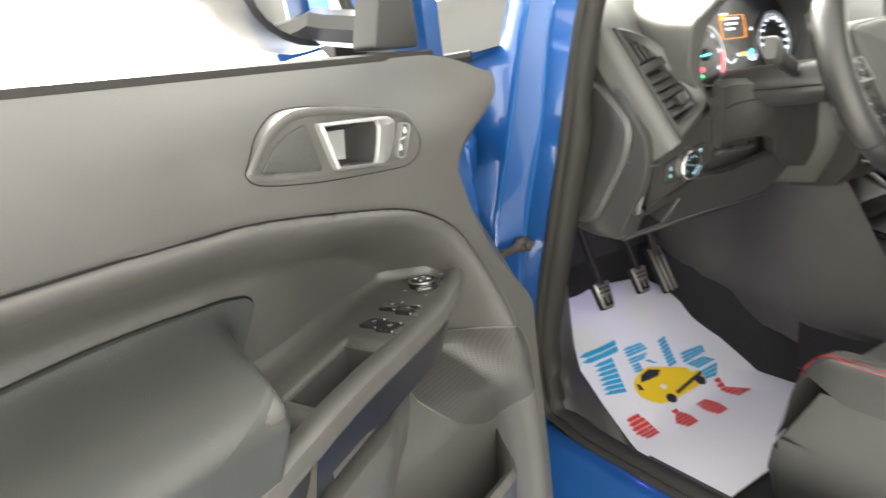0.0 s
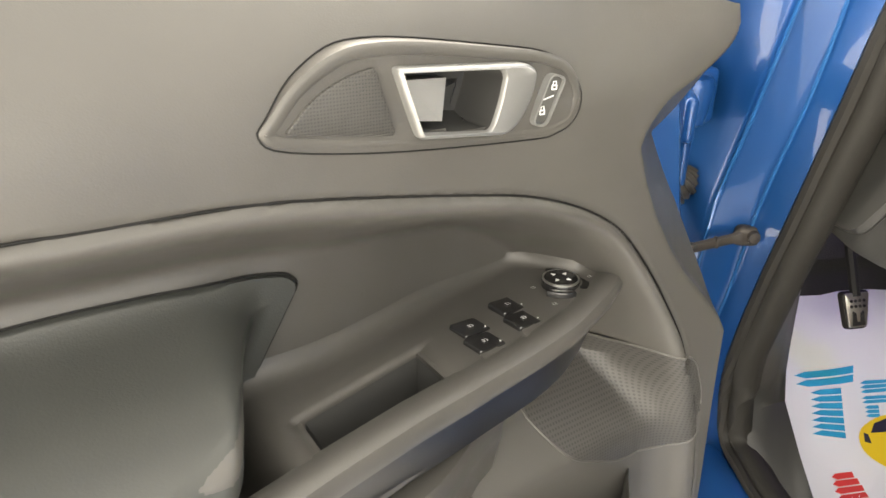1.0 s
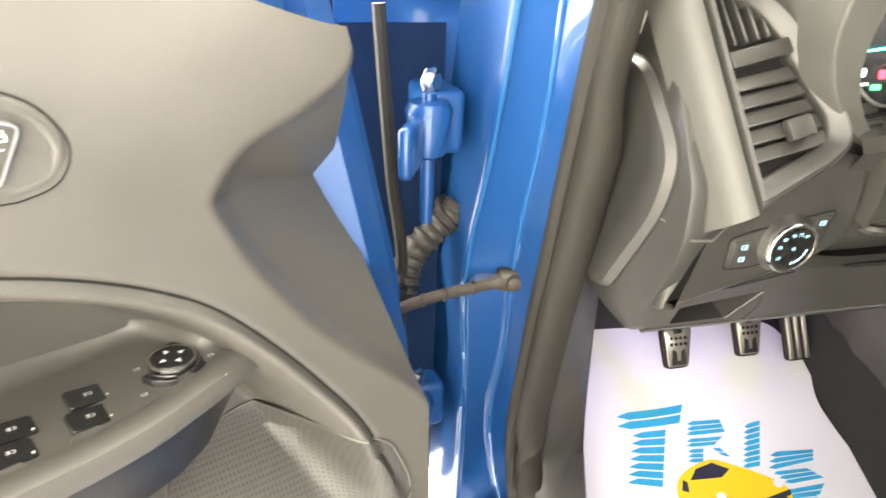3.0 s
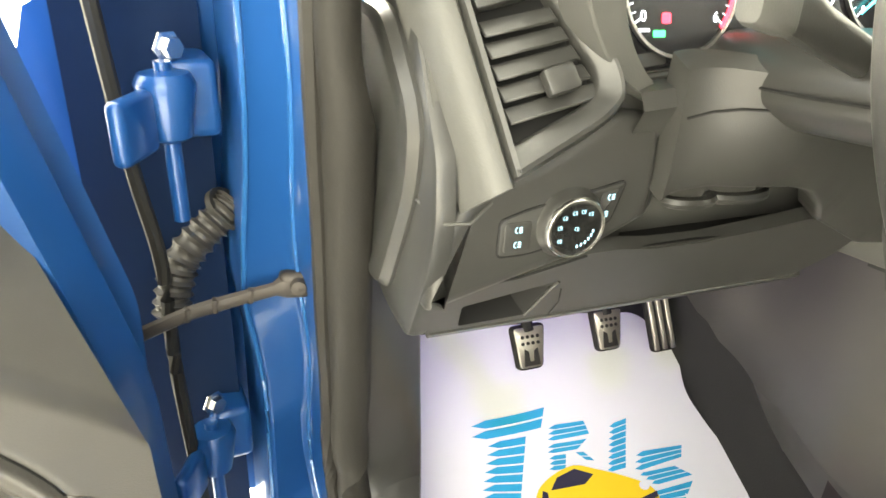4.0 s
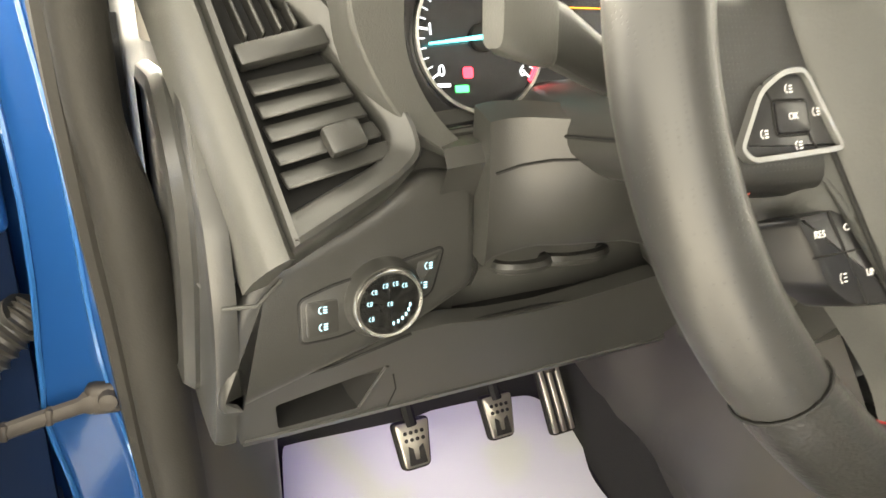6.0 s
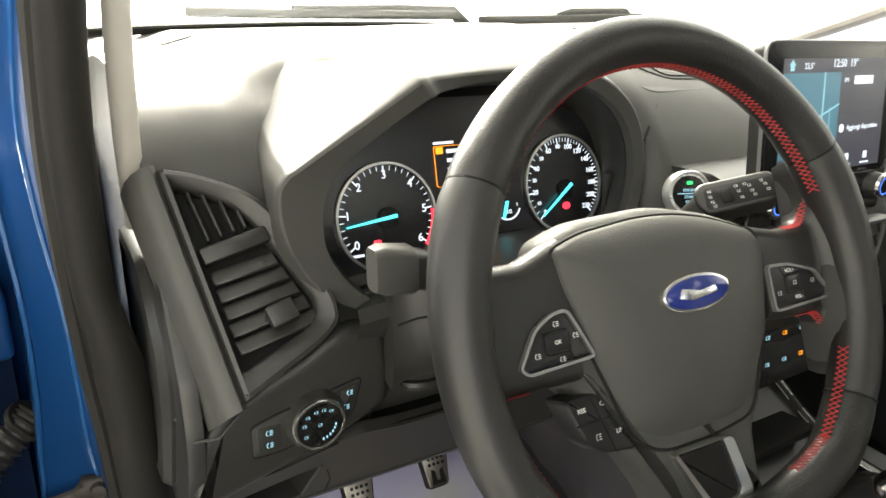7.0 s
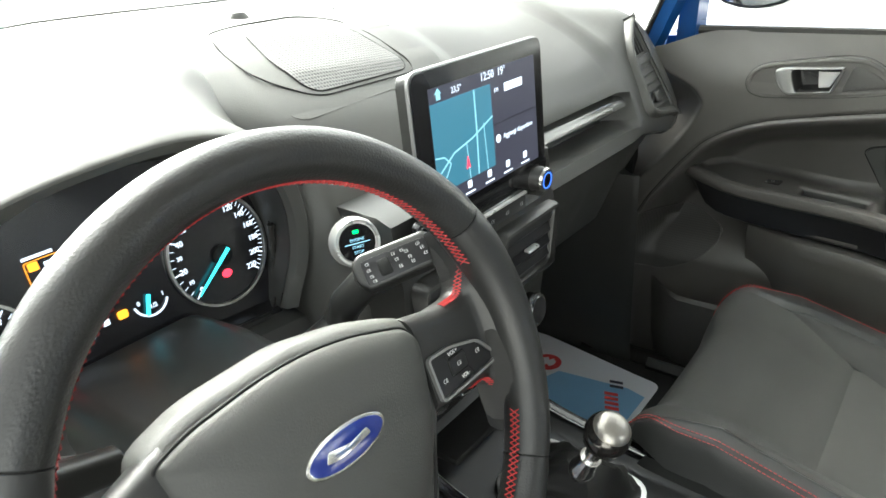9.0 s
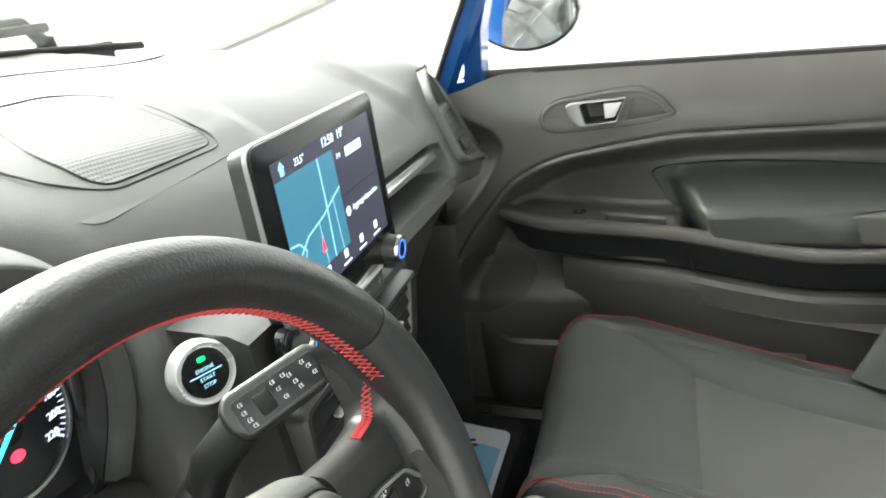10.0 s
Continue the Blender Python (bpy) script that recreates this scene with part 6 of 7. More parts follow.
def pocket_at(s):
    """The inner and outer line of the grip pocket."""
    return lerp(-0.038, -0.013, (s - 0.266) / 0.096), lerp(0.006, 0.028, (s - 0.266) / 0.096)


rows = []
p0, p1 = 0.266, 0.370
ss = sorted(set(np.round(np.linspace(0.018, 0.80, 90), 4)) | {p0 - 0.004, p0 - 0.001, p0, p0 + 0.001, p0 + 0.006, p1 - 0.006, p1 - 0.001, p1, p1 + 0.001, p1 + 0.005})
for s in ss:
    e, za = edge_n(s), arm_z(s) - 0.13 * smooth(0.388, 0.440, s)
    R = 0.012 + 0.008 * smooth(0.13, 0.25, s)
    nw = min(float(door_depth(s, za + R)) - 0.001, e - 0.030)
    row = [(s, nw + R * (1 - math.cos(a)), za + R * (1 - math.sin(a))) for a in np.linspace(0, math.pi / 2, 8)]
    a_, b_ = pocket_at(s)
    a_ = max(a_, nw + R + 0.002)
    b_ = max(min(b_, e - 0.009), a_ + 0.006)
    deep = 0.069 if p0 < s < p1 else (0.004 if p0 - 0.002 < s < p1 + 0.002 else 0.0)
    lip = 0.0025 if p0 - 0.005 < s < p1 + 0.006 else 0.0
    row += [(s, lerp(nw + R, a_ - 0.006, 0.5), za), (s, a_ - 0.005, za), (s, a_ - 0.002, za - lip * 0.5), (s, a_, za - lip * 1.6), (s, a_ + 0.002, za - max(deep, lip)), (s, lerp(a_, b_, 0.5), za - max(deep, lip)), (s, b_ - 0.002, za - max(deep, lip)), (s, b_, za - lip * 1.6), (s, b_ + 0.002, za - lip * 0.5), (s, b_ + 0.005, za), (s, e, za + 0.001)]
    rows.append(row)
part("armrest_top", loft(rows, closed=False), DOORP, door, sharp=50)
# added liner, its dark colour stands for the pocket's inner shade
bm = loft([[(s, n, arm_z(s) - d) for d, n in ((0.0045, pocket_at(s)[0] + 0.0025), (0.064, pocket_at(s)[0] + 0.006), (0.065, lerp(*pocket_at(s), 0.5)), (0.064, min(pocket_at(s)[1], edge_n(s) - 0.009) - 0.005), (0.0045, min(pocket_at(s)[1], edge_n(s) - 0.009) - 0.0025))] for s in np.linspace(p0 + 0.0025, p1 - 0.0025, 14)], closed=False)
for k in (0, 65):
    bm.verts.ensure_lookup_table()
    bm.faces.new([bm.verts[k + i] for i in range(5)])
part("grip_pocket", bm, POCKETSHADE, door, "grip pocket with a liner darkened for its shade", sharp=50)
rail = []
for s in np.linspace(0.014, 0.80, 60):
    e, z = edge_n(s), arm_z(s)
    k = 0.35 + 0.65 * smooth(0.014, 0.06, s)
    rail.append([(s, e + a * k, z + b * k) for a, b in ((-0.018, -0.001), (-0.010, 0.002), (0.000, 0.0025), (0.006, -0.001), (0.0085, -0.008), (0.007, -0.017), (0.000, -0.023), (-0.008, -0.023), (-0.010, -0.012))])
part("armrest_rail", loft(rail), DOORP, door)
under = []
for s in np.linspace(0.06, 0.80, 34):
    e, z = edge_n(s), arm_z(s)
    k = smooth(0.05, 0.12, s)
    under.append([(s, e + a - 0.010, z - 0.018 + (b + 0.018) * k) for a, b in ((0.006, -0.018), (0.003, -0.040), (-0.006, -0.072), (-0.014, -0.076), (-0.010, -0.018))])
part("gloss_underside", loft(under), KEYBLACK, door, "gloss black strip under the armrest")
grip = []
for s in np.linspace(0.185, 0.80, 34):
    e, z = edge_n(s), arm_z(s)
    k = smooth(0.18, 0.30, s)
    grip.append([(s, e - 0.035 * (1 - k) + a, z - 0.086 + b - 0.004 * (1 - k)) for a, b in ((-0.060, 0.0), (-0.016, 0.006), (-0.006, 0.003), (-0.001, -0.006), (-0.004, -0.025), (-0.030, -0.14), (-0.07, -0.16))])
part("grip", loft(grip), DOORP, door)

# window switches
for (s, n) in ((0.216, -0.040), (0.219, -0.017), (0.171, -0.050), (0.174, -0.026)):
    sw = part("window_switch", loft([[(a, b, z + (0.0022 * (a + 0.012) / 0.024)) for a, b in rpoly(quad(-w, -0.0105, w, 0.0105), 0.0025)] for w, z in ((0.0135, -0.004), (0.0135, 0.001), (0.0125, 0.0022))]), GLOSS, door, "gloss black window switch", m=pose(s, n, arm_z(s) - 0.0015, 0, 0, 6))
    icon(sw, 0.000, 0, 0.0042, 0.0055, 0.0042, WHITEINK, "printed_symbol").rotation_euler = (0, radians(-5), 0)
    part("pin_lamp", prism(circle(0.0007, 8, -0.0105, 0.006), 0.0020, 0.0031), WHITEINK, sw)
for s, n in ((0.222, 0.002), (0.177, -0.006)):
    part("finger_scoop", lathe([(0.013, 0.0), (0.011, 0.0022), (0.006, 0.0012), (0.0, 0.0006)], 20), DOORP, door, m=pose(s, n, arm_z(s) - 0.0008, 0, 0, 0))
ms = part("mirror_control", lathe([(0.0, 0.004), (0.014, 0.004), (0.0165, 0.001), (0.0165, -0.004), (0.0, -0.004)], 28), GLOSS, door, "round mirror adjuster", m=place(0.116, -0.047, arm_z(0.116) + 0.002))
part("lit_rim", band(circle(0.0158, 28), circle(0.0145, 28), 0.0005, 0.0036), SATIN, ms)
for a in range(0, 360, 90):
    part("arrow", prism([(0.006, -0.0018), (0.010, 0), (0.006, 0.0018)], 0.0040, 0.0044), WHITEINK, ms, m=place(rz=a + 20))
for a0, a1 in ((20, 80), (110, 170), (200, 260)):
    arc = [(0.0245 * math.cos(radians(a)), 0.0245 * math.sin(radians(a))) for a in range(a0, a1 + 1, 10)]
    arc += [(0.0182 * math.cos(radians(a)), 0.0182 * math.sin(radians(a))) for a in range(a1, a0 - 1, -10)]
    part("fold_key", prism(arc, -0.004, 0.0010, 0.0006), GLOSS, ms)
for s, n in ((0.138, -0.057), (0.141, -0.026), (0.093, -0.036), (0.091, -0.066)):
    icon(door, 0, 0, 0, 0.0045, 0.004, WHITEINK, "printed_symbol").matrix_basis = pose(s, n, arm_z(s) + 0.0012, 0, 0, 180)

# speaker and lower bin


def on_door(poly, lift, k=10):
    """A patch that follows the trim panel."""
    bm = bmesh.new()
    n = len(poly)
    cx, cy = sum(p[0] for p in poly) / n, sum(p[1] for p in poly) / n
    rings = []
    for f in (1.0, 0.985, *np.linspace(0.96, 0.05, k)):
        up = lift if f < 0.99 else -0.004
        rings.append([bm.verts.new((cx + (p[0] - cx) * f, door_depth(cx + (p[0] - cx) * f, cy + (p[1] - cy) * f) + up, cy + (p[1] - cy) * f)) for p in poly])
    for a, b in zip(rings, rings[1:]):
        for i in range(n):
            bm.faces.new((a[i], a[(i + 1) % n], b[(i + 1) % n], b[i]))
    bm.faces.new(rings[-1])
    bmesh.ops.recalc_face_normals(bm, faces=bm.faces)
    return bm


spk = rpoly([(-0.004, 0.701), (-0.034, 0.689), (-0.058, 0.632), (-0.050, 0.580), (0.028, 0.572), (0.103, 0.608), (0.139, 0.660), (0.068, 0.694)], 0.025, 5)
part("speaker_grille", on_door(spk, 0.0012, 16), DOORSPK, door, "perforated door speaker grille", sharp=60)
part("speaker_rim", tube([(a, float(door_depth(a, b)) + 0.0006, b) for a, b in spk], 0.0014, 6, closed=True), DOORP, door)
# matt black tube drawn as the shadow line in the belt crease
part("belt_gap", tube([(p[0], float(door_depth(*p)) + 0.0012, p[1]) for p in belt[4:-12]], 0.0008, 6), MATTBLACK, door)
bn = []
for s in np.linspace(-0.03, 0.60, 22):
    k = smooth(-0.03, 0.10, s)
    bn.append([(s, -0.05 + a * k, 0.36 + b) for a, b in ((0.0, 0.0), (0.06, 0.0), (0.085, 0.10), (0.095, 0.19), (0.088, 0.197), (0.078, 0.19), (0.06, 0.03), (0.0, 0.03))])
part("door_bin", loft(bn), DOORP, door)
pad_o = rpoly([(0.343, 0.853), (0.351, 0.862), (0.376, 0.867), (0.408, 0.871), (0.439, 0.873), (0.495, 0.874), (0.60, 0.870), (0.80, 0.856), (0.93, 0.845), (0.93, 0.66), (0.446, 0.66), (0.421, 0.710), (0.402, 0.747), (0.384, 0.783), (0.373, 0.803)], [0.006, 0.006, 0.02, 0.02, 0.02, 0.02, 0.02, 0.02, 0.01, 0.01, 0.01, 0.02, 0.02, 0.02, 0.01], 3)
part("soft_insert", on_door(pad_o, 0.005, 40), DOORSOFT, door, "soft dark vinyl insert", sharp=60)
part("insert_seam", tube([(a_, float(door_depth(a_, b_)) + 0.0012, b_) for a_, b_ in pad_o], 0.0008, 6, closed=True), MATTBLACK, door)

# window surround, mirror sail and mirror
part("waist_seal", tube([(s, -0.046, 1.044) for s in (0.06, 0.3, 0.95)], 0.008, 8), RUBBER, door)
part("front_post", loft([[(s0 + a, -0.075 + b, z) for a, b in ((-0.03, 0.02), (0.004, 0.022), (0.008, -0.02), (-0.03, -0.02))] for s0, z in ((0.045, 1.02), (0.050, 1.12), (0.075, 1.22), (0.26, 1.37), (0.50, 1.46))]), BLUE, door, "blue window frame post")
part("rear_post", loft([[(0.90 + a, -0.07 + b, z) for a, b in ((-0.03, 0.02), (0.05, 0.02), (0.05, -0.02), (-0.03, -0.02))] for z in (1.04, 1.50)]), BLUE, door)
part("top_rail", tube([(0.50, -0.075, 1.44), (0.65, -0.08, 1.50), (0.92, -0.08, 1.52)], 0.024, 8), BLUE, door)
part("mirror_sail", prism(rpoly([(-0.155, 1.055), (-0.075, 1.055), (-0.085, 1.20), (-0.105, 1.22)], 0.008), -0.075, -0.045, 0.004), HARD, door, m=HM)
dm = part("door_mirror", loft([[(0.115 + w * a, n, 1.135 + h * b) for a, b in circle(1.0, 24)] for n, w, h in ((-0.16, 0.100, 0.068), (-0.20, 0.105, 0.074), (-0.26, 0.09, 0.062), (-0.29, 0.05, 0.035))]), HARD, door, "black door mirror housing")
part("mirror_glass", prism(circle(0.093, 28, -0.115, 1.135, 0.062), -0.160, -0.155), MIRROR, dm, m=HM)
part("mirror_foot", tube([(0.11, -0.07, 1.075), (0.11, -0.14, 1.085), (0.115, -0.20, 1.10)], 0.02, 8), HARD, dm)

# hinges, check strap and cable gaiter between door and pillar
for z, hy in ((0.530, 0.480), (0.905, 0.452)):
    hg = new("door_hinge")
    hg.parent = body
    part("pillar_leaf", rbox(0.040, 0.140, 0.066, 0.008, 3), BLUE, hg, m=pose(-0.775, hy + 0.060, z, 0, 0, 6))
    part("knuckle", loft([[(-0.79 + r * a, hy - 0.022 + r * b, z + h) for a, b in circle(1.0, 14)] for h, r in ((-0.030, 0.010), (-0.026, 0.017), (0.018, 0.024), (0.026, 0.020), (0.028, 0.010))]), BLUE, hg)
    part("door_leaf", rbox(0.055, 0.014, 0.050, 0.006, 3), BLUE, hg, m=pose(-0.815, hy - 0.060, z - 0.008, 0, 0, 66))
    part("pin", tube([(-0.79, hy - 0.022, z - 0.10), (-0.79, hy - 0.022, z + 0.035)], 0.007, 12), BLUE, hg)
    part("bolt", lathe([(0.0, 0.010), (0.009, 0.010), (0.010, 0.002), (0.014, 0.001), (0.014, 0.0), (0.0, 0.0)], 6), CHROME, hg, m=frame_at((-0.785, hy + 0.0, z + 0.042), (0.8, 0.6, 0), (0, 0, 1)))
st = thing("check_strap", "dull steel door check strap bolted to the pillar", "check strap")
sp = spline([(-0.699, 0.404, 0.742), (-0.719, 0.406, 0.738), (-0.757, 0.408, 0.731), (-0.796, 0.410, 0.722), (-0.845, 0.412, 0.704)], 5)
part("strap", tube(sp, [0.0070 if i < 5 else 0.0048 for i in range(len(sp))], 8, 1.5), STEEL, st)
for i in (8, 12, 15):
    part("strap_ridge", rbox(0.006, 0.010, 0.014, 0.002), STEEL, st, m=pose(sp[i].x, sp[i].y, sp[i].z, 0, 8, -3))
part("pivot_bracket", rbox(0.030, 0.020, 0.026, 0.007, 3), STEEL, st, m=pose(-0.700, 0.408, 0.741, 0, 0, -12))
part("pivot_bolt", lathe([(0.0, 0.007), (0.007, 0.006), (0.009, 0.0), (0.0, 0.0)], 12), STEEL, st, m=frame_at((-0.698, 0.3985, 0.742), (0.98, -0.2, 0), (0, 0, 1)))
ga = thing("cable_gaiter", "black ribbed rubber cable gaiter at the hinge", "cable gaiter")
gp = spline([(-0.745, 0.480, 0.797), (-0.756, 0.474, 0.789), (-0.775, 0.468, 0.774), (-0.796, 0.462, 0.752), (-0.806, 0.456, 0.726), (-0.812, 0.450, 0.700)], 8)
part("bellows", tube(gp, [0.0150 + 0.0035 * (i % 3 == 0) for i in range(len(gp))], 14), BELLOWS, ga)

part("end_collar", lathe([(0.0, 0.0), (0.023, 0.0), (0.024, 0.006), (0.019, 0.010), (0.0, 0.010)], 18), RUBBER, ga, m=frame_at((-0.748, 0.478, 0.795), (0.2, 0.9, 0.3), (0.7, 0.1, -0.6)))
lc = thing("door_seal_strip", "black rubber seal strip hanging along the door edge", "seal strip")
part("strip", tube(spline([(-0.838, 0.44, 1.02), (-0.825, 0.44, 0.857), (-0.813, 0.44, 0.759), (-0.814, 0.44, 0.645), (-0.808, 0.445, 0.492), (-0.80, 0.45, 0.40)], 6), 0.0065, 8), RUBBER, lc)
# ---- passenger's door, shut ----
PD = Matrix(((0, -1, 0, 0.672), (-1, 0, 0, 0.237), (0, 0, 1, 0.030), (0, 0, 0, 1)))
pdoor = copy_thing(door, PD)
pdoor.name = "passenger_door"
tagged(pdoor, "closed passenger door with dark grey trim panel and chrome handle", "car door")
seen_one = False
gone = []
for o in pdoor.children_recursive:
    base = o.name.split(".")[0]
    drop = base in ("mirror_control", "switch_plate", "lock_switch", "mirror_sail", "finger_scoop", "mirror_foot") or (base == "printed_symbol" and o.parent == pdoor)
    if base == "window_switch":
        drop, seen_one = seen_one, True
    if drop:
        gone += [o, *o.children_recursive]
for o in set(gone):
    bpy.data.objects.remove(o)
wp = tagged(new("window_3"), "clear raised glass of the passenger door", "window", kind="structure")
o = part("pane", solidify(loft([[(0.735, 0.18, 1.09), (0.735, -0.69, 1.07)], [(0.66, -0.20, 1.46), (0.64, -0.69, 1.52)]], closed=False), 0.004), GLASS, wp)
o.visible_shadow = False


# ---- seats ----
def seat_height(x, y):
    a = abs(x)
    h = 0.657 + 0.032 * smooth(0.120, 0.215, a) - 0.004 * math.cos(x * 12) - 0.050 * smooth(0.238, 0.264, a) ** 1.5
    h -= 0.050 * smooth(0.0, 0.075, y) ** 2 + 0.09 * smooth(0.045, 0.085, y) ** 2
    h -= 0.25 * max(0.0, -y - 0.06) - 0.05 * max(0.0, -y - 0.30)
    return h


def seat(label):
    st_ = thing("car_seat", label, "car seat", "front seats")

    def patch(name, x0, x1, y0, y1, mat, lift=0.0, kx=18, ky=26, lab=""):
        rows = []
        for y in np.linspace(y0, y1, ky):
            row = []
            for t in np.linspace(0, 1, kx):
                x = lerp(x0(y), x1(y), t)
                g = 0.004 * math.exp(-(min(t, 1 - t) * abs(x1(y) - x0(y)) / 0.006) ** 2) + 0.004 * math.exp(-(min(y1 - y, y - y0) / 0.006) ** 2)
                row.append((x, y, seat_height(x, y) - g + lift))
            rows.append(row)
        return part(name, loft(rows, closed=False), mat, st_, lab)

    inn = lambda y: float(np.interp(y, (-0.5, -0.2, -0.14, -0.05, 0.05, 0.085), (0.135, 0.140, 0.155, 0.195, 0.236, 0.240)))
    out = lambda y: lerp(inn(y), 0.203, smooth(-0.048, -0.080, y))
    wid = lambda y: 0.262 - 0.020 * smooth(-0.02, 0.085, y)
    patch("front_panel", lambda y: -inn(y), inn, -0.155, 0.085, FABRIC, lab="grey woven seat fabric")
    patch("centre_panel", lambda y: -inn(y), inn, -0.50, -0.155, FABRIC)
    for sg in (-1, 1):
        patch("bolster", (lambda y: out(y)) if sg > 0 else (lambda y: -wid(y)), (lambda y: wid(y)) if sg > 0 else (lambda y: -out(y)), -0.50, 0.085, VINYL, lab="black vinyl side bolster")
        patch("bolster_inlay", (lambda y: inn(y)) if sg > 0 else (lambda y: -out(y)), (lambda y: out(y)) if sg > 0 else (lambda y: -inn(y)), -0.50, -0.046, INLAY, lab="dark fabric bolster inlay")
        for off in (0.0, 0.007):
            bm = bmesh.new()
            ys = np.arange(-0.48, 0.07, 0.0052)
            for y in ys:
                xa, xb = sg * (0.238 + off - 0.020 * smooth(-0.02, 0.085, y)), sg * (0.238 + off - 0.020 * smooth(-0.02, 0.085, y + 0.004))
                stitch(bm, (xa, y, seat_height(xa, y) + 0.0008), (xb, y + 0.0038, seat_height(xb, y + 0.0038) + 0.0008), 0.0007)
            part("red_stitching", bm, REDTHREAD, st_)
        part("side_skirt", loft([[(sg * 0.258, y, seat_height(0.258, y) - 0.006), (sg * 0.264, y, 0.56), (sg * 0.255, y, 0.46), (sg * 0.23, y, 0.42), (sg * 0.20, y, 0.42), (sg * 0.20, y, 0.55)] for y in np.linspace(-0.50, 0.070, 12)]), VINYL, st_)
    part("front_skirt", loft([[(x, 0.084, seat_height(x, 0.084) - 0.002), (x, 0.090, 0.50), (x, 0.070, 0.43), (x, 0.02, 0.42), (x, 0.02, 0.5)] for x in np.linspace(-0.25, 0.25, 12)]), VINYL, st_)
    part("seat_base", rbox(0.40, 0.46, 0.12, 0.02, at=(0, -0.22, 0.37)), MATTBLACK, st_)
    # backrest
    rows = []
    for t in np.linspace(0, 1, 18):
        y, z = -0.46 - 0.20 * t, 0.62 + 0.62 * t
        w = 0.25 - 0.05 * t ** 3
        rows.append([(x * w, y + 0.105 * smooth(0.50, 0.85, abs(x)) * (1 - 0.5 * t) - 0.05 * smooth(0.85, 1.0, abs(x)) ** 2 - 0.02, z) for x in np.linspace(-1, 1, 25)] + [(x * w, y - 0.13, z) for x in np.linspace(1, -1, 9)])
    part("backrest", loft(rows), VINYL, st_, "black vinyl and fabric backrest")
    part("head_restraint", rbox(0.27, 0.10, 0.19, 0.04, 4, at=(0, -0.735, 1.37)), VINYL, st_)
    for sg in (-1, 1):
        part("headrest_post", tube([(sg * 0.07, -0.73, 1.22), (sg * 0.07, -0.735, 1.30)], 0.007, 8), CHROME, st_)
    return st_


ps = seat("grey fabric passenger seat with vinyl bolsters and red stitching")
ps.matrix_basis = pose(0.322, -0.022, 0.008) @ Matrix.Diagonal((0.85, 1, 1, 1))
ds = copy_thing(ps, pose(-0.36, -0.04, -0.06))
tagged(ds, "grey fabric driver's seat with vinyl bolsters and red stitching", "car seat")

# ---- centre console and gear lever ----
con = thing("centre_console", "black centre console with satin rails round the gear lever", "centre console")
rows = []
for y, w, z in ((0.26, 0.115, 0.735), (0.20, 0.115, 0.700), (0.15, 0.113, 0.655), (0.05, 0.112, 0.640), (-0.10, 0.112, 0.630), (-0.30, 0.115, 0.640), (-0.6, 0.115, 0.66)):
    rows.append([(0.010 + a, y, b) for a, b in rpoly([(-w - 0.01, 0.36), (-w, z - 0.01), (-w + 0.012, z + 0.006), (-w + 0.026, z - 0.006), (w - 0.026, z - 0.006), (w - 0.012, z + 0.006), (w, z - 0.01), (w + 0.01, 0.36)], 0.006, 3)])
part("body", loft(rows), KEYBLACK, con)
for sg in (-1, 1):
    rp = spline([(0.010 + sg * 0.104, 0.255, 0.735), (0.010 + sg * 0.104, 0.15, 0.668), (0.010 + sg * 0.103, 0.0, 0.648), (0.010 + sg * 0.103, -0.16, 0.640), (0.010 + sg * 0.09, -0.20, 0.640)], 6)
    part("gloss_rail", tube(rp, 0.009, 10, 0.7), GLOSS, con)
    part("chrome_edge", tube([(p.x - sg * 0.008, p.y, p.z + 0.003) for p in rp], 0.0008, 8), SATIN, con, "thin chrome edge line")
part("tray", rbox(0.16, 0.10, 0.012, 0.005, at=(0.010, 0.205, 0.690)), MATTBLACK, con)
gear = thing("gear_lever", "gear lever with silver and black ball knob and leather boot", "gear lever")
o_ = rpoly(quad(-0.060, -0.075, 0.060, 0.085), 0.035, 6)
part("boot_ring", band(o_, shrink(o_, 0.007), 0.0, 0.008), SATIN, gear, "satin silver boot surround", m=pose(0.012, 0.045, 0.640, 3))
rows = []
base = [(0.012 + a * 0.93, 0.045 + b * 0.93, 0.644) for a, b in o_]
for t in np.linspace(0, 1, 12):
    cxx, cyy, czz = lerp(0.012, -0.036, t), lerp(0.045, 0.012, t), lerp(0.644, 0.742, t)
    f = (1 - t) ** 0.75 * 0.82 + 0.18
    rip = 0.004 * math.sin(t * 20) * (1 - t)
    rows.append([(cxx + (p[0] - 0.012) * f * (1 + 0.05 * math.sin(i * 1.7)) + rip, cyy + (p[1] - 0.045) * f, czz + 0.006 * math.sin(i * 0.9 + t * 9) * (1 - t) * t * 4) for i, p in enumerate(base)])
part("leather_boot", loft(rows), LEATHER, gear)
GM = frame_at((-0.054, 0.006, 0.744), (0.98, 0.0, 0.17), (0.06, 0.90, 0.43))
part("chrome_collar", lathe([(0.0, 0.0), (0.0125, 0.0), (0.0140, 0.006), (0.0135, 0.012), (0.0112, 0.020), (0.0110, 0.034), (0.0, 0.034)], 24), CHROME, gear, "chrome collar", m=GM)
part("chrome_neck", lathe([(0.0085, 0.020), (0.0080, 0.060), (0.0, 0.060)], 20), CHROME, gear, m=GM)
KM = GM @ place(0, 0, 0.080) @ Matrix.Scale(0.82, 4)
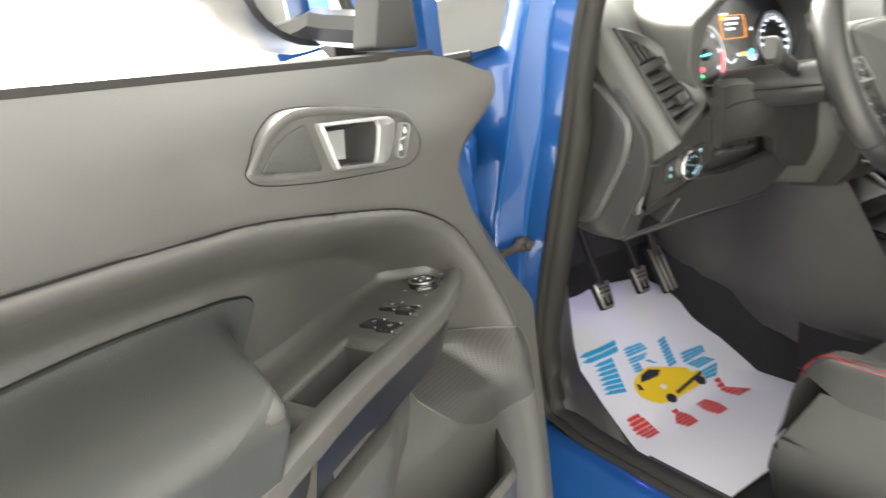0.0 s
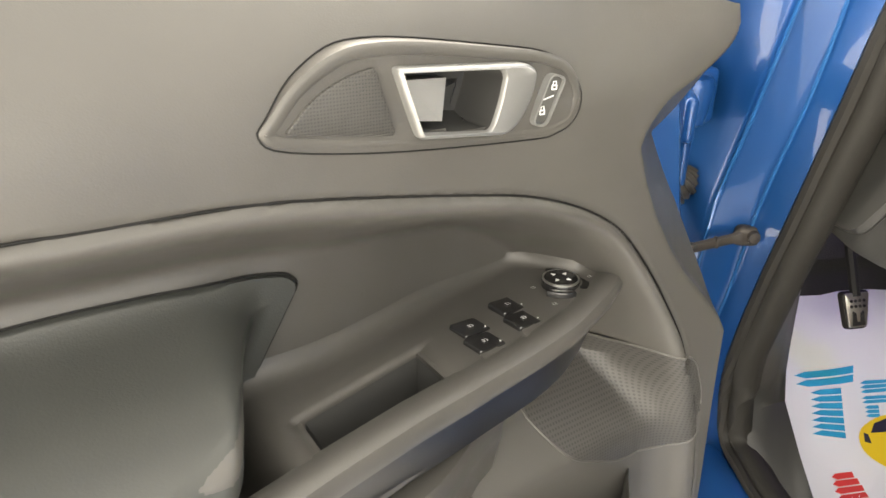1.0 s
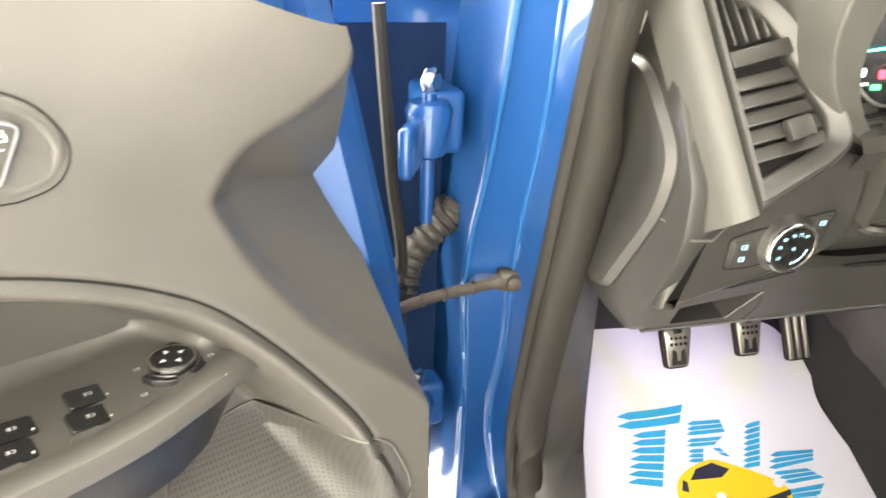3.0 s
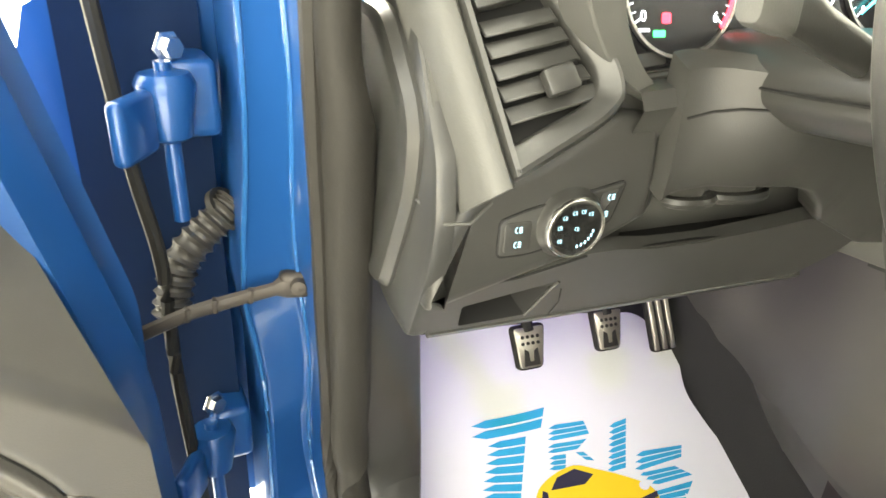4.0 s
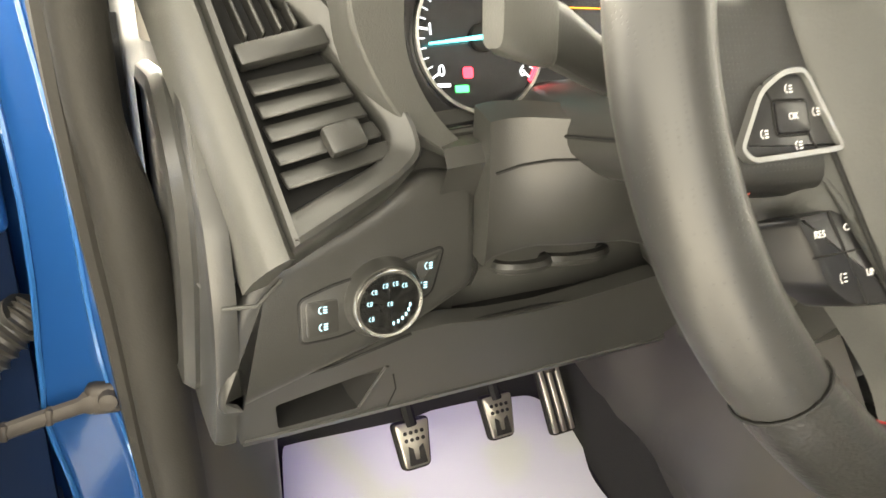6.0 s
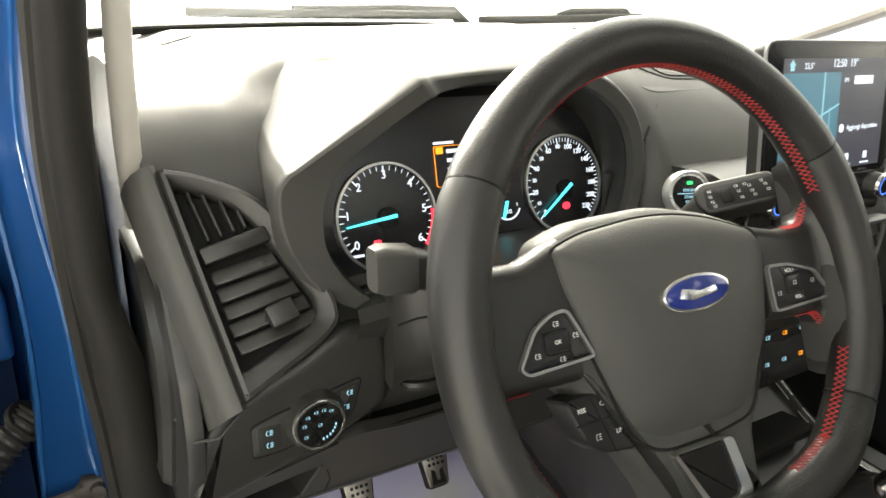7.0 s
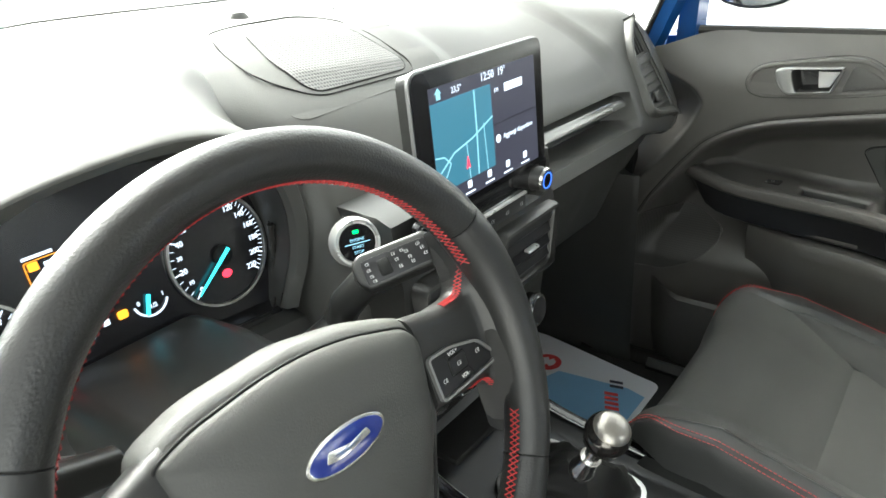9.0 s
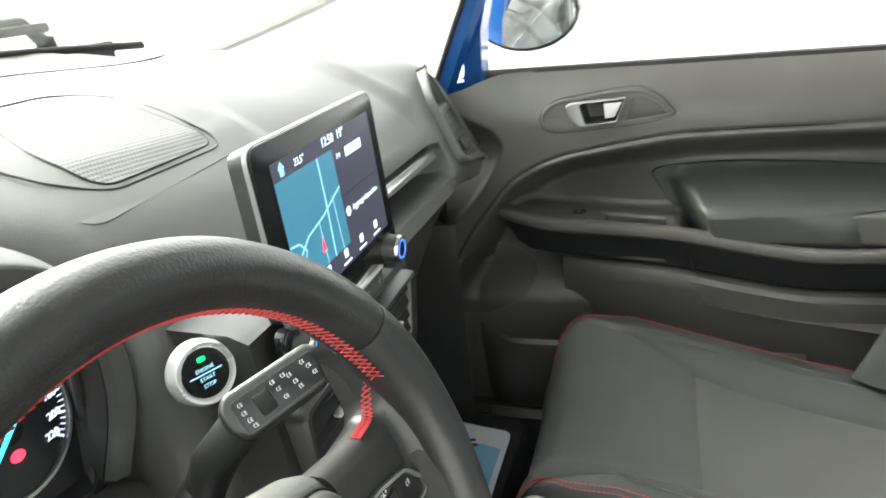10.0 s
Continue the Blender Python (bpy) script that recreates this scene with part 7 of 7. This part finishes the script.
part("knob_lower", lathe([(0.010, -0.032), (0.016, -0.028), (0.0235, -0.016), (0.0275, -0.001), (0.0270, 0.006), (0.0250, 0.0118), (0.0222, 0.0160), (0.0, 0.0160)], 32), KNOBDARK, gear, "dark polished lower half", m=KM)
part("knob_cap", lathe([(0.0226, 0.0155), (0.0220, 0.0175), (0.0195, 0.0208), (0.015, 0.0240), (0.006, 0.0262), (0.0, 0.0265), (0.0, 0.0155)], 32), KNOBCAP, gear, "satin metal cap", m=KM)
for a, b in ((-0.008, 0.005), (0.0, 0.005), (0.008, 0.005), (-0.008, -0.005), (0.0, -0.005), (0.008, -0.005)):
    part("shift_mark", prism(quad(a - 0.0012, b - 0.002, a + 0.0012, b + 0.002), 0.0262, 0.0268), MATTBLACK, gear, m=KM @ place(0, 0, -0.0006 - 0.5 * (a * a + b * b) / 0.03))

# ---- footwell ----
def mat_z(y):
    return 0.3015 + 0.56 * max(0.0, y - 0.37) + 0.006 * smooth(0.3, 0.42, y) * smooth(0.5, 0.4, y)


def paper(name, outline, label, wave):
    th = thing("paper_floor_mat", label, "floor mat", "paper floor mats")
    n = len(outline)
    cx, cy = sum(p[0] for p in outline) / n, sum(p[1] for p in outline) / n
    bm = bmesh.new()
    rings = [[bm.verts.new((cx + (p[0] - cx) * f, cy + (p[1] - cy) * f, mat_z(cy + (p[1] - cy) * f) + wave(cx + (p[0] - cx) * f, cy + (p[1] - cy) * f))) for p in outline] for f in np.linspace(1, 0.04, 22)]
    for a, b in zip(rings, rings[1:]):
        for i in range(n):
            bm.faces.new((a[i], a[(i + 1) % n], b[(i + 1) % n], b[i]))
    bm.faces.new(rings[-1])
    bmesh.ops.recalc_face_normals(bm, faces=bm.faces)
    part("sheet", solidify(bm, 0.001), MATPAPER, th, "white printed paper sheet")
    return th


mw = lambda x, y: 0.004 * math.sin(x * 22) * smooth(0.35, 0.6, y) + 0.003 * math.sin(y * 14 + x * 5)
dmat = paper("driver", rpoly([(-0.505, 0.690), (-0.300, 0.690), (-0.100, 0.668), (-0.062, 0.600), (-0.088, 0.535), (-0.075, 0.47), (-0.042, 0.36), (-0.030, 0.15), (-0.560, 0.15), (-0.585, 0.30), (-0.548, 0.52)], 0.02), "white paper floor mat with blue, red and yellow print", mw)
part("passenger_carpet", rbox(0.525, 0.56, 0.098, 0.012, at=(0.395, 0.41, 0.349)), CARPET, floor, "raised black carpet")
pw = lambda x, y: 0.4000 - mat_z(y) + 0.0012 * math.sin(x * 20)
pmat = paper("passenger", rpoly([(0.16, 0.64), (0.615, 0.64), (0.650, 0.52), (0.625, 0.36), (0.598, 0.20), (0.592, 0.15), (0.16, 0.15)], 0.02), "white paper floor mat with pale blue and red print", pw)


def printed(th, poly, mat, name="print_shape", wave=mw, lift=0.0012):
    bm = bmesh.new()
    bm.faces.new([bm.verts.new((a, b, 0)) for a, b in poly])
    bmesh.ops.triangulate(bm, faces=bm.faces)
    for _ in range(2):
        long = [e for e in bm.edges if e.calc_length() > 0.025]
        if long:
            bmesh.ops.subdivide_edges(bm, edges=long, cuts=1)
            bmesh.ops.triangulate(bm, faces=[f for f in bm.faces if len(f.verts) > 3])
    for v_ in bm.verts:
        v_.co.z = mat_z(v_.co.y) + wave(v_.co.x, v_.co.y) + lift
    return part(name, bm, mat, th)
def bar_stack(th, x0, x1, ytop, ybot, rows, mat, lean=0.0, point=0.016, widths=None):
    """A block of pointed stripes, the mats' printed decoration."""
    dy = (ytop - ybot) / rows
    for i in range(rows):
        y = ytop - dy * (i + 0.5)
        a, b = (x0, x1) if widths is None else widths(i / max(1, rows - 1))
        k = lean * (i / max(1, rows - 1))
        h = dy * 0.42
        printed(th, [(a + k, y), (a + point + k, y + h), (b + k, y + h), (b + k, y - h), (a + point + k, y - h)], mat, "print_stripe")


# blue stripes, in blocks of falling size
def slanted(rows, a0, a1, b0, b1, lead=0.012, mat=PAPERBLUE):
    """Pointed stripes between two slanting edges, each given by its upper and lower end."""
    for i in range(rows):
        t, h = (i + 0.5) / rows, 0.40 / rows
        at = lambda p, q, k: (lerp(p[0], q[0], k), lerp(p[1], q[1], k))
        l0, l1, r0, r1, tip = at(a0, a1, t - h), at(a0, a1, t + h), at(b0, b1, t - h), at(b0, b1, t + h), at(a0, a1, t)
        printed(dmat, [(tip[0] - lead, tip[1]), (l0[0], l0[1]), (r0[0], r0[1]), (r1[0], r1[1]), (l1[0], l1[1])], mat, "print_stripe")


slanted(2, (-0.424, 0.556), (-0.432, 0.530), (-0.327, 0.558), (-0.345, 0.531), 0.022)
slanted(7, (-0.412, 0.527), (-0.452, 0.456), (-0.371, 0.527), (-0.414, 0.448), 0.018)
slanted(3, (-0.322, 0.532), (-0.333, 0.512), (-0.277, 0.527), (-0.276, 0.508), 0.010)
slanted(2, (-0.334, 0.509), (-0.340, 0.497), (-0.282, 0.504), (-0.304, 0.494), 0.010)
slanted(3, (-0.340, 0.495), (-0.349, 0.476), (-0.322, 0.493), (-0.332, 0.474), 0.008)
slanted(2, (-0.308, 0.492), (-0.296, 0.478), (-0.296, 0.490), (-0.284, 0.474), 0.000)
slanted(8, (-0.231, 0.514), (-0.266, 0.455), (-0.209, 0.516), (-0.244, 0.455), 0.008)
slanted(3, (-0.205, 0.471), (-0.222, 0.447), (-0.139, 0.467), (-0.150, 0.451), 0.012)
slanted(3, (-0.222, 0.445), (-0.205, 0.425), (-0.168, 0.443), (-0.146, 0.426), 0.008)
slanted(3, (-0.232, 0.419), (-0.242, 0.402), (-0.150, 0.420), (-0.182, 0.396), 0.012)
# red blocks below
for cx, cy, w, h in ((-0.455, 0.375, 0.050, 0.055), (-0.365, 0.352, 0.050, 0.055), (-0.282, 0.342, 0.048, 0.055), (-0.180, 0.362, 0.066, 0.062)):
    bar_stack(dmat, 0, 0, cy + h / 2, cy - h / 2, 6, PAPERRED, point=0.008, widths=lambda t: (cx - w / 2 * (0.6 + 0.4 * math.sin(0.4 + 2.3 * t)), cx + w / 2 * (0.6 + 0.4 * math.sin(0.4 + 2.3 * t))))
# small yellow car drawing
CARP = [(-0.396, 0.434), (-0.384, 0.456), (-0.356, 0.470), (-0.319, 0.476), (-0.289, 0.464), (-0.252, 0.446), (-0.220, 0.426), (-0.216, 0.406), (-0.242, 0.396), (-0.314, 0.394), (-0.362, 0.396), (-0.389, 0.414)]
printed(dmat, [(p.x, p.y) for p in spline(CARP, 3, True)], PAPERYELLOW, "print_car_shape", lift=0.0020)
printed(dmat, [(-0.366, 0.452), (-0.350, 0.466), (-0.320, 0.471), (-0.296, 0.458), (-0.314, 0.449)], PAPERDARK, "print_window_shape", lift=0.0028)
printed(dmat, [(-0.386, 0.440), (-0.378, 0.454), (-0.372, 0.450), (-0.376, 0.436)], PAPERDARK, "print_window_shape", lift=0.0028)
for a, b in ((-0.336, 0.398), (-0.234, 0.402)):
    printed(dmat, circle(0.013, 14, a, b, 0.010), PAPERDARK, "print_wheel_shape", lift=0.0026)
for a, b in ((-0.329, 0.424), (-0.229, 0.428)):
    printed(dmat, circle(0.008, 12, a, b, 0.006), MATPAPER, "print_lamp_shape", lift=0.0030)
printed(dmat, [(-0.314, 0.405), (-0.214, 0.418), (-0.216, 0.411), (-0.316, 0.398)], PAPERDARK, "print_bumper_shape", lift=0.0030)
# the passenger's mat
printed(pmat, [(0.30, 0.40), (0.42, 0.385), (0.525, 0.345), (0.545, 0.200), (0.535, 0.16), (0.30, 0.16)], LIGHTBLUEP, "print_panel", pw, 0.002)
printed(pmat, circle(0.030, 24, 0.540, 0.381), PAPERRED, "print_disc", pw, 0.003)
star = [(0.540 + (0.018 if i % 2 else 0.008) * math.cos(i * math.pi / 9), 0.381 + (0.018 if i % 2 else 0.008) * math.sin(i * math.pi / 9)) for i in range(18)]
printed(pmat, star, MATPAPER, "print_star", pw, 0.004)
for k in range(5):
    a, b = 0.452 + 0.014 * k, 0.176 + 0.007 * k
    printed(pmat, [(a, b), (a + 0.009, b + 0.004), (a + 0.002, b + 0.030), (a - 0.007, b + 0.026)], PAPERRED, "print_bar", pw, 0.003)
for k in range(2):
    a, b = 0.536 + 0.014 * k, 0.205 + 0.007 * k
    printed(pmat, [(a, b), (a + 0.008, b + 0.004), (a + 0.001, b + 0.030), (a - 0.007, b + 0.026)], PAPERDARK, "print_bar", pw, 0.003)

# pedals
for nm, px, py, pz, lab in (("clutch_pedal", -0.371, 0.541, 0.528, "drilled aluminium clutch pedal"), ("brake_pedal", -0.236, 0.556, 0.524, "drilled aluminium brake pedal")):
    ped = thing(nm, lab, "pedal", "pedals")
    PMx = frame_at((px, py, pz), (1, 0, 0), (0, 0.42, 0.91))
    shape = rpoly([(-0.020, -0.032), (0.018, -0.032), (0.026, 0.030), (-0.026, 0.030)], 0.008)
    pp = part("rubber_pad", prism(shape, -0.010, 0.0, 0.003), RUBBER, ped, m=PMx)
    part("metal_face", prism(shrink(shape, 0.003), -0.001, 0.0025, 0.001), ALU, pp, "bare aluminium face")
    for k in range(4):
        for r_ in range(2):
            part("rubber_stud", prism(circle(0.0026, 10, -0.0115 + k * 0.0077, 0.014 - r_ * 0.009), 0.002, 0.0042, 0.0008), RUBBER, pp)
    part("lower_slot", prism(rpoly([(-0.012, -0.026), (0.012, -0.026), (0.010, -0.002), (0.004, -0.006), (0.003, -0.020), (-0.003, -0.020), (-0.004, -0.006), (-0.010, -0.002)], 0.001), 0.002, 0.0034), RUBBER, pp)
    part("arm", tube([(px, py + 0.01, pz + 0.02), (px - 0.01, py + 0.035, pz + 0.09), (px - 0.03, py + 0.06, pz + 0.20), (px - 0.035, py + 0.10, pz + 0.30)], 0.008, 8), MATTBLACK, ped)
acc = thing("accelerator_pedal", "ribbed aluminium accelerator pedal", "pedal", "pedals")
AM = frame_at((-0.120, 0.590, 0.510), (0.98, -0.12, 0.1), (0.1, 0.45, 0.88))
ap = part("pad", prism(rpoly(quad(-0.020, -0.058, 0.022, 0.060), 0.008), -0.010, 0.0, 0.003), RUBBER, acc, m=AM)
for k in range(3):
    part("metal_rib", rbox(0.008, 0.110, 0.006, 0.002), ALU, ap, m=place(-0.013 + k * 0.0135, 0.0, 0.001))
part("arm", tube([(-0.118, 0.605, 0.54), (-0.12, 0.66, 0.66), (-0.13, 0.72, 0.78)], 0.009, 8), STEEL, acc)
lamp = thing("footwell_lamp", "small violet footwell light under the dashboard", "lamp")
part("lens", rbox(0.03, 0.02, 0.008, 0.003, at=(-0.33, 0.50, 0.772)), G_PURPLE, lamp)
part("housing", rbox(0.04, 0.03, 0.012, 0.003, at=(-0.33, 0.50, 0.782)), MATTBLACK, lamp)
part("footwell_back", loft([[(x, y, z) for y, z in ((0.66, 0.56), (0.70, 0.75), (0.72, 0.80), (0.73, 0.56))] for x in (-0.63, 0.63)]), CARPET, floor)
# console side beside the driver's footwell
edge_z = lambda y: float(np.interp(y, (-0.3, 0.236, 0.314, 0.369, 0.40, 0.425, 0.482, 0.55, 0.63, 0.70), (0.46, 0.480, 0.488, 0.487, 0.474, 0.470, 0.480, 0.491, 0.53, 0.57)))
part("side_panel", loft([[(lerp(-0.052, -0.123, smooth(0.50, 0.24, y)) + dx, y, lerp(edge_z(y), lerp(0.60, 0.80, smooth(0.06, 0.22, y)), t)) for t, dx in ((-0.25, 0.030), (-0.02, 0.006), (0.0, 0.0), (0.3, 0.0), (0.6, 0.004), (1.0, -0.005))] for y in np.linspace(0.70, -0.3, 60)], closed=False), DOORP, con, "dark plastic panel along the centre tunnel", sharp=60)
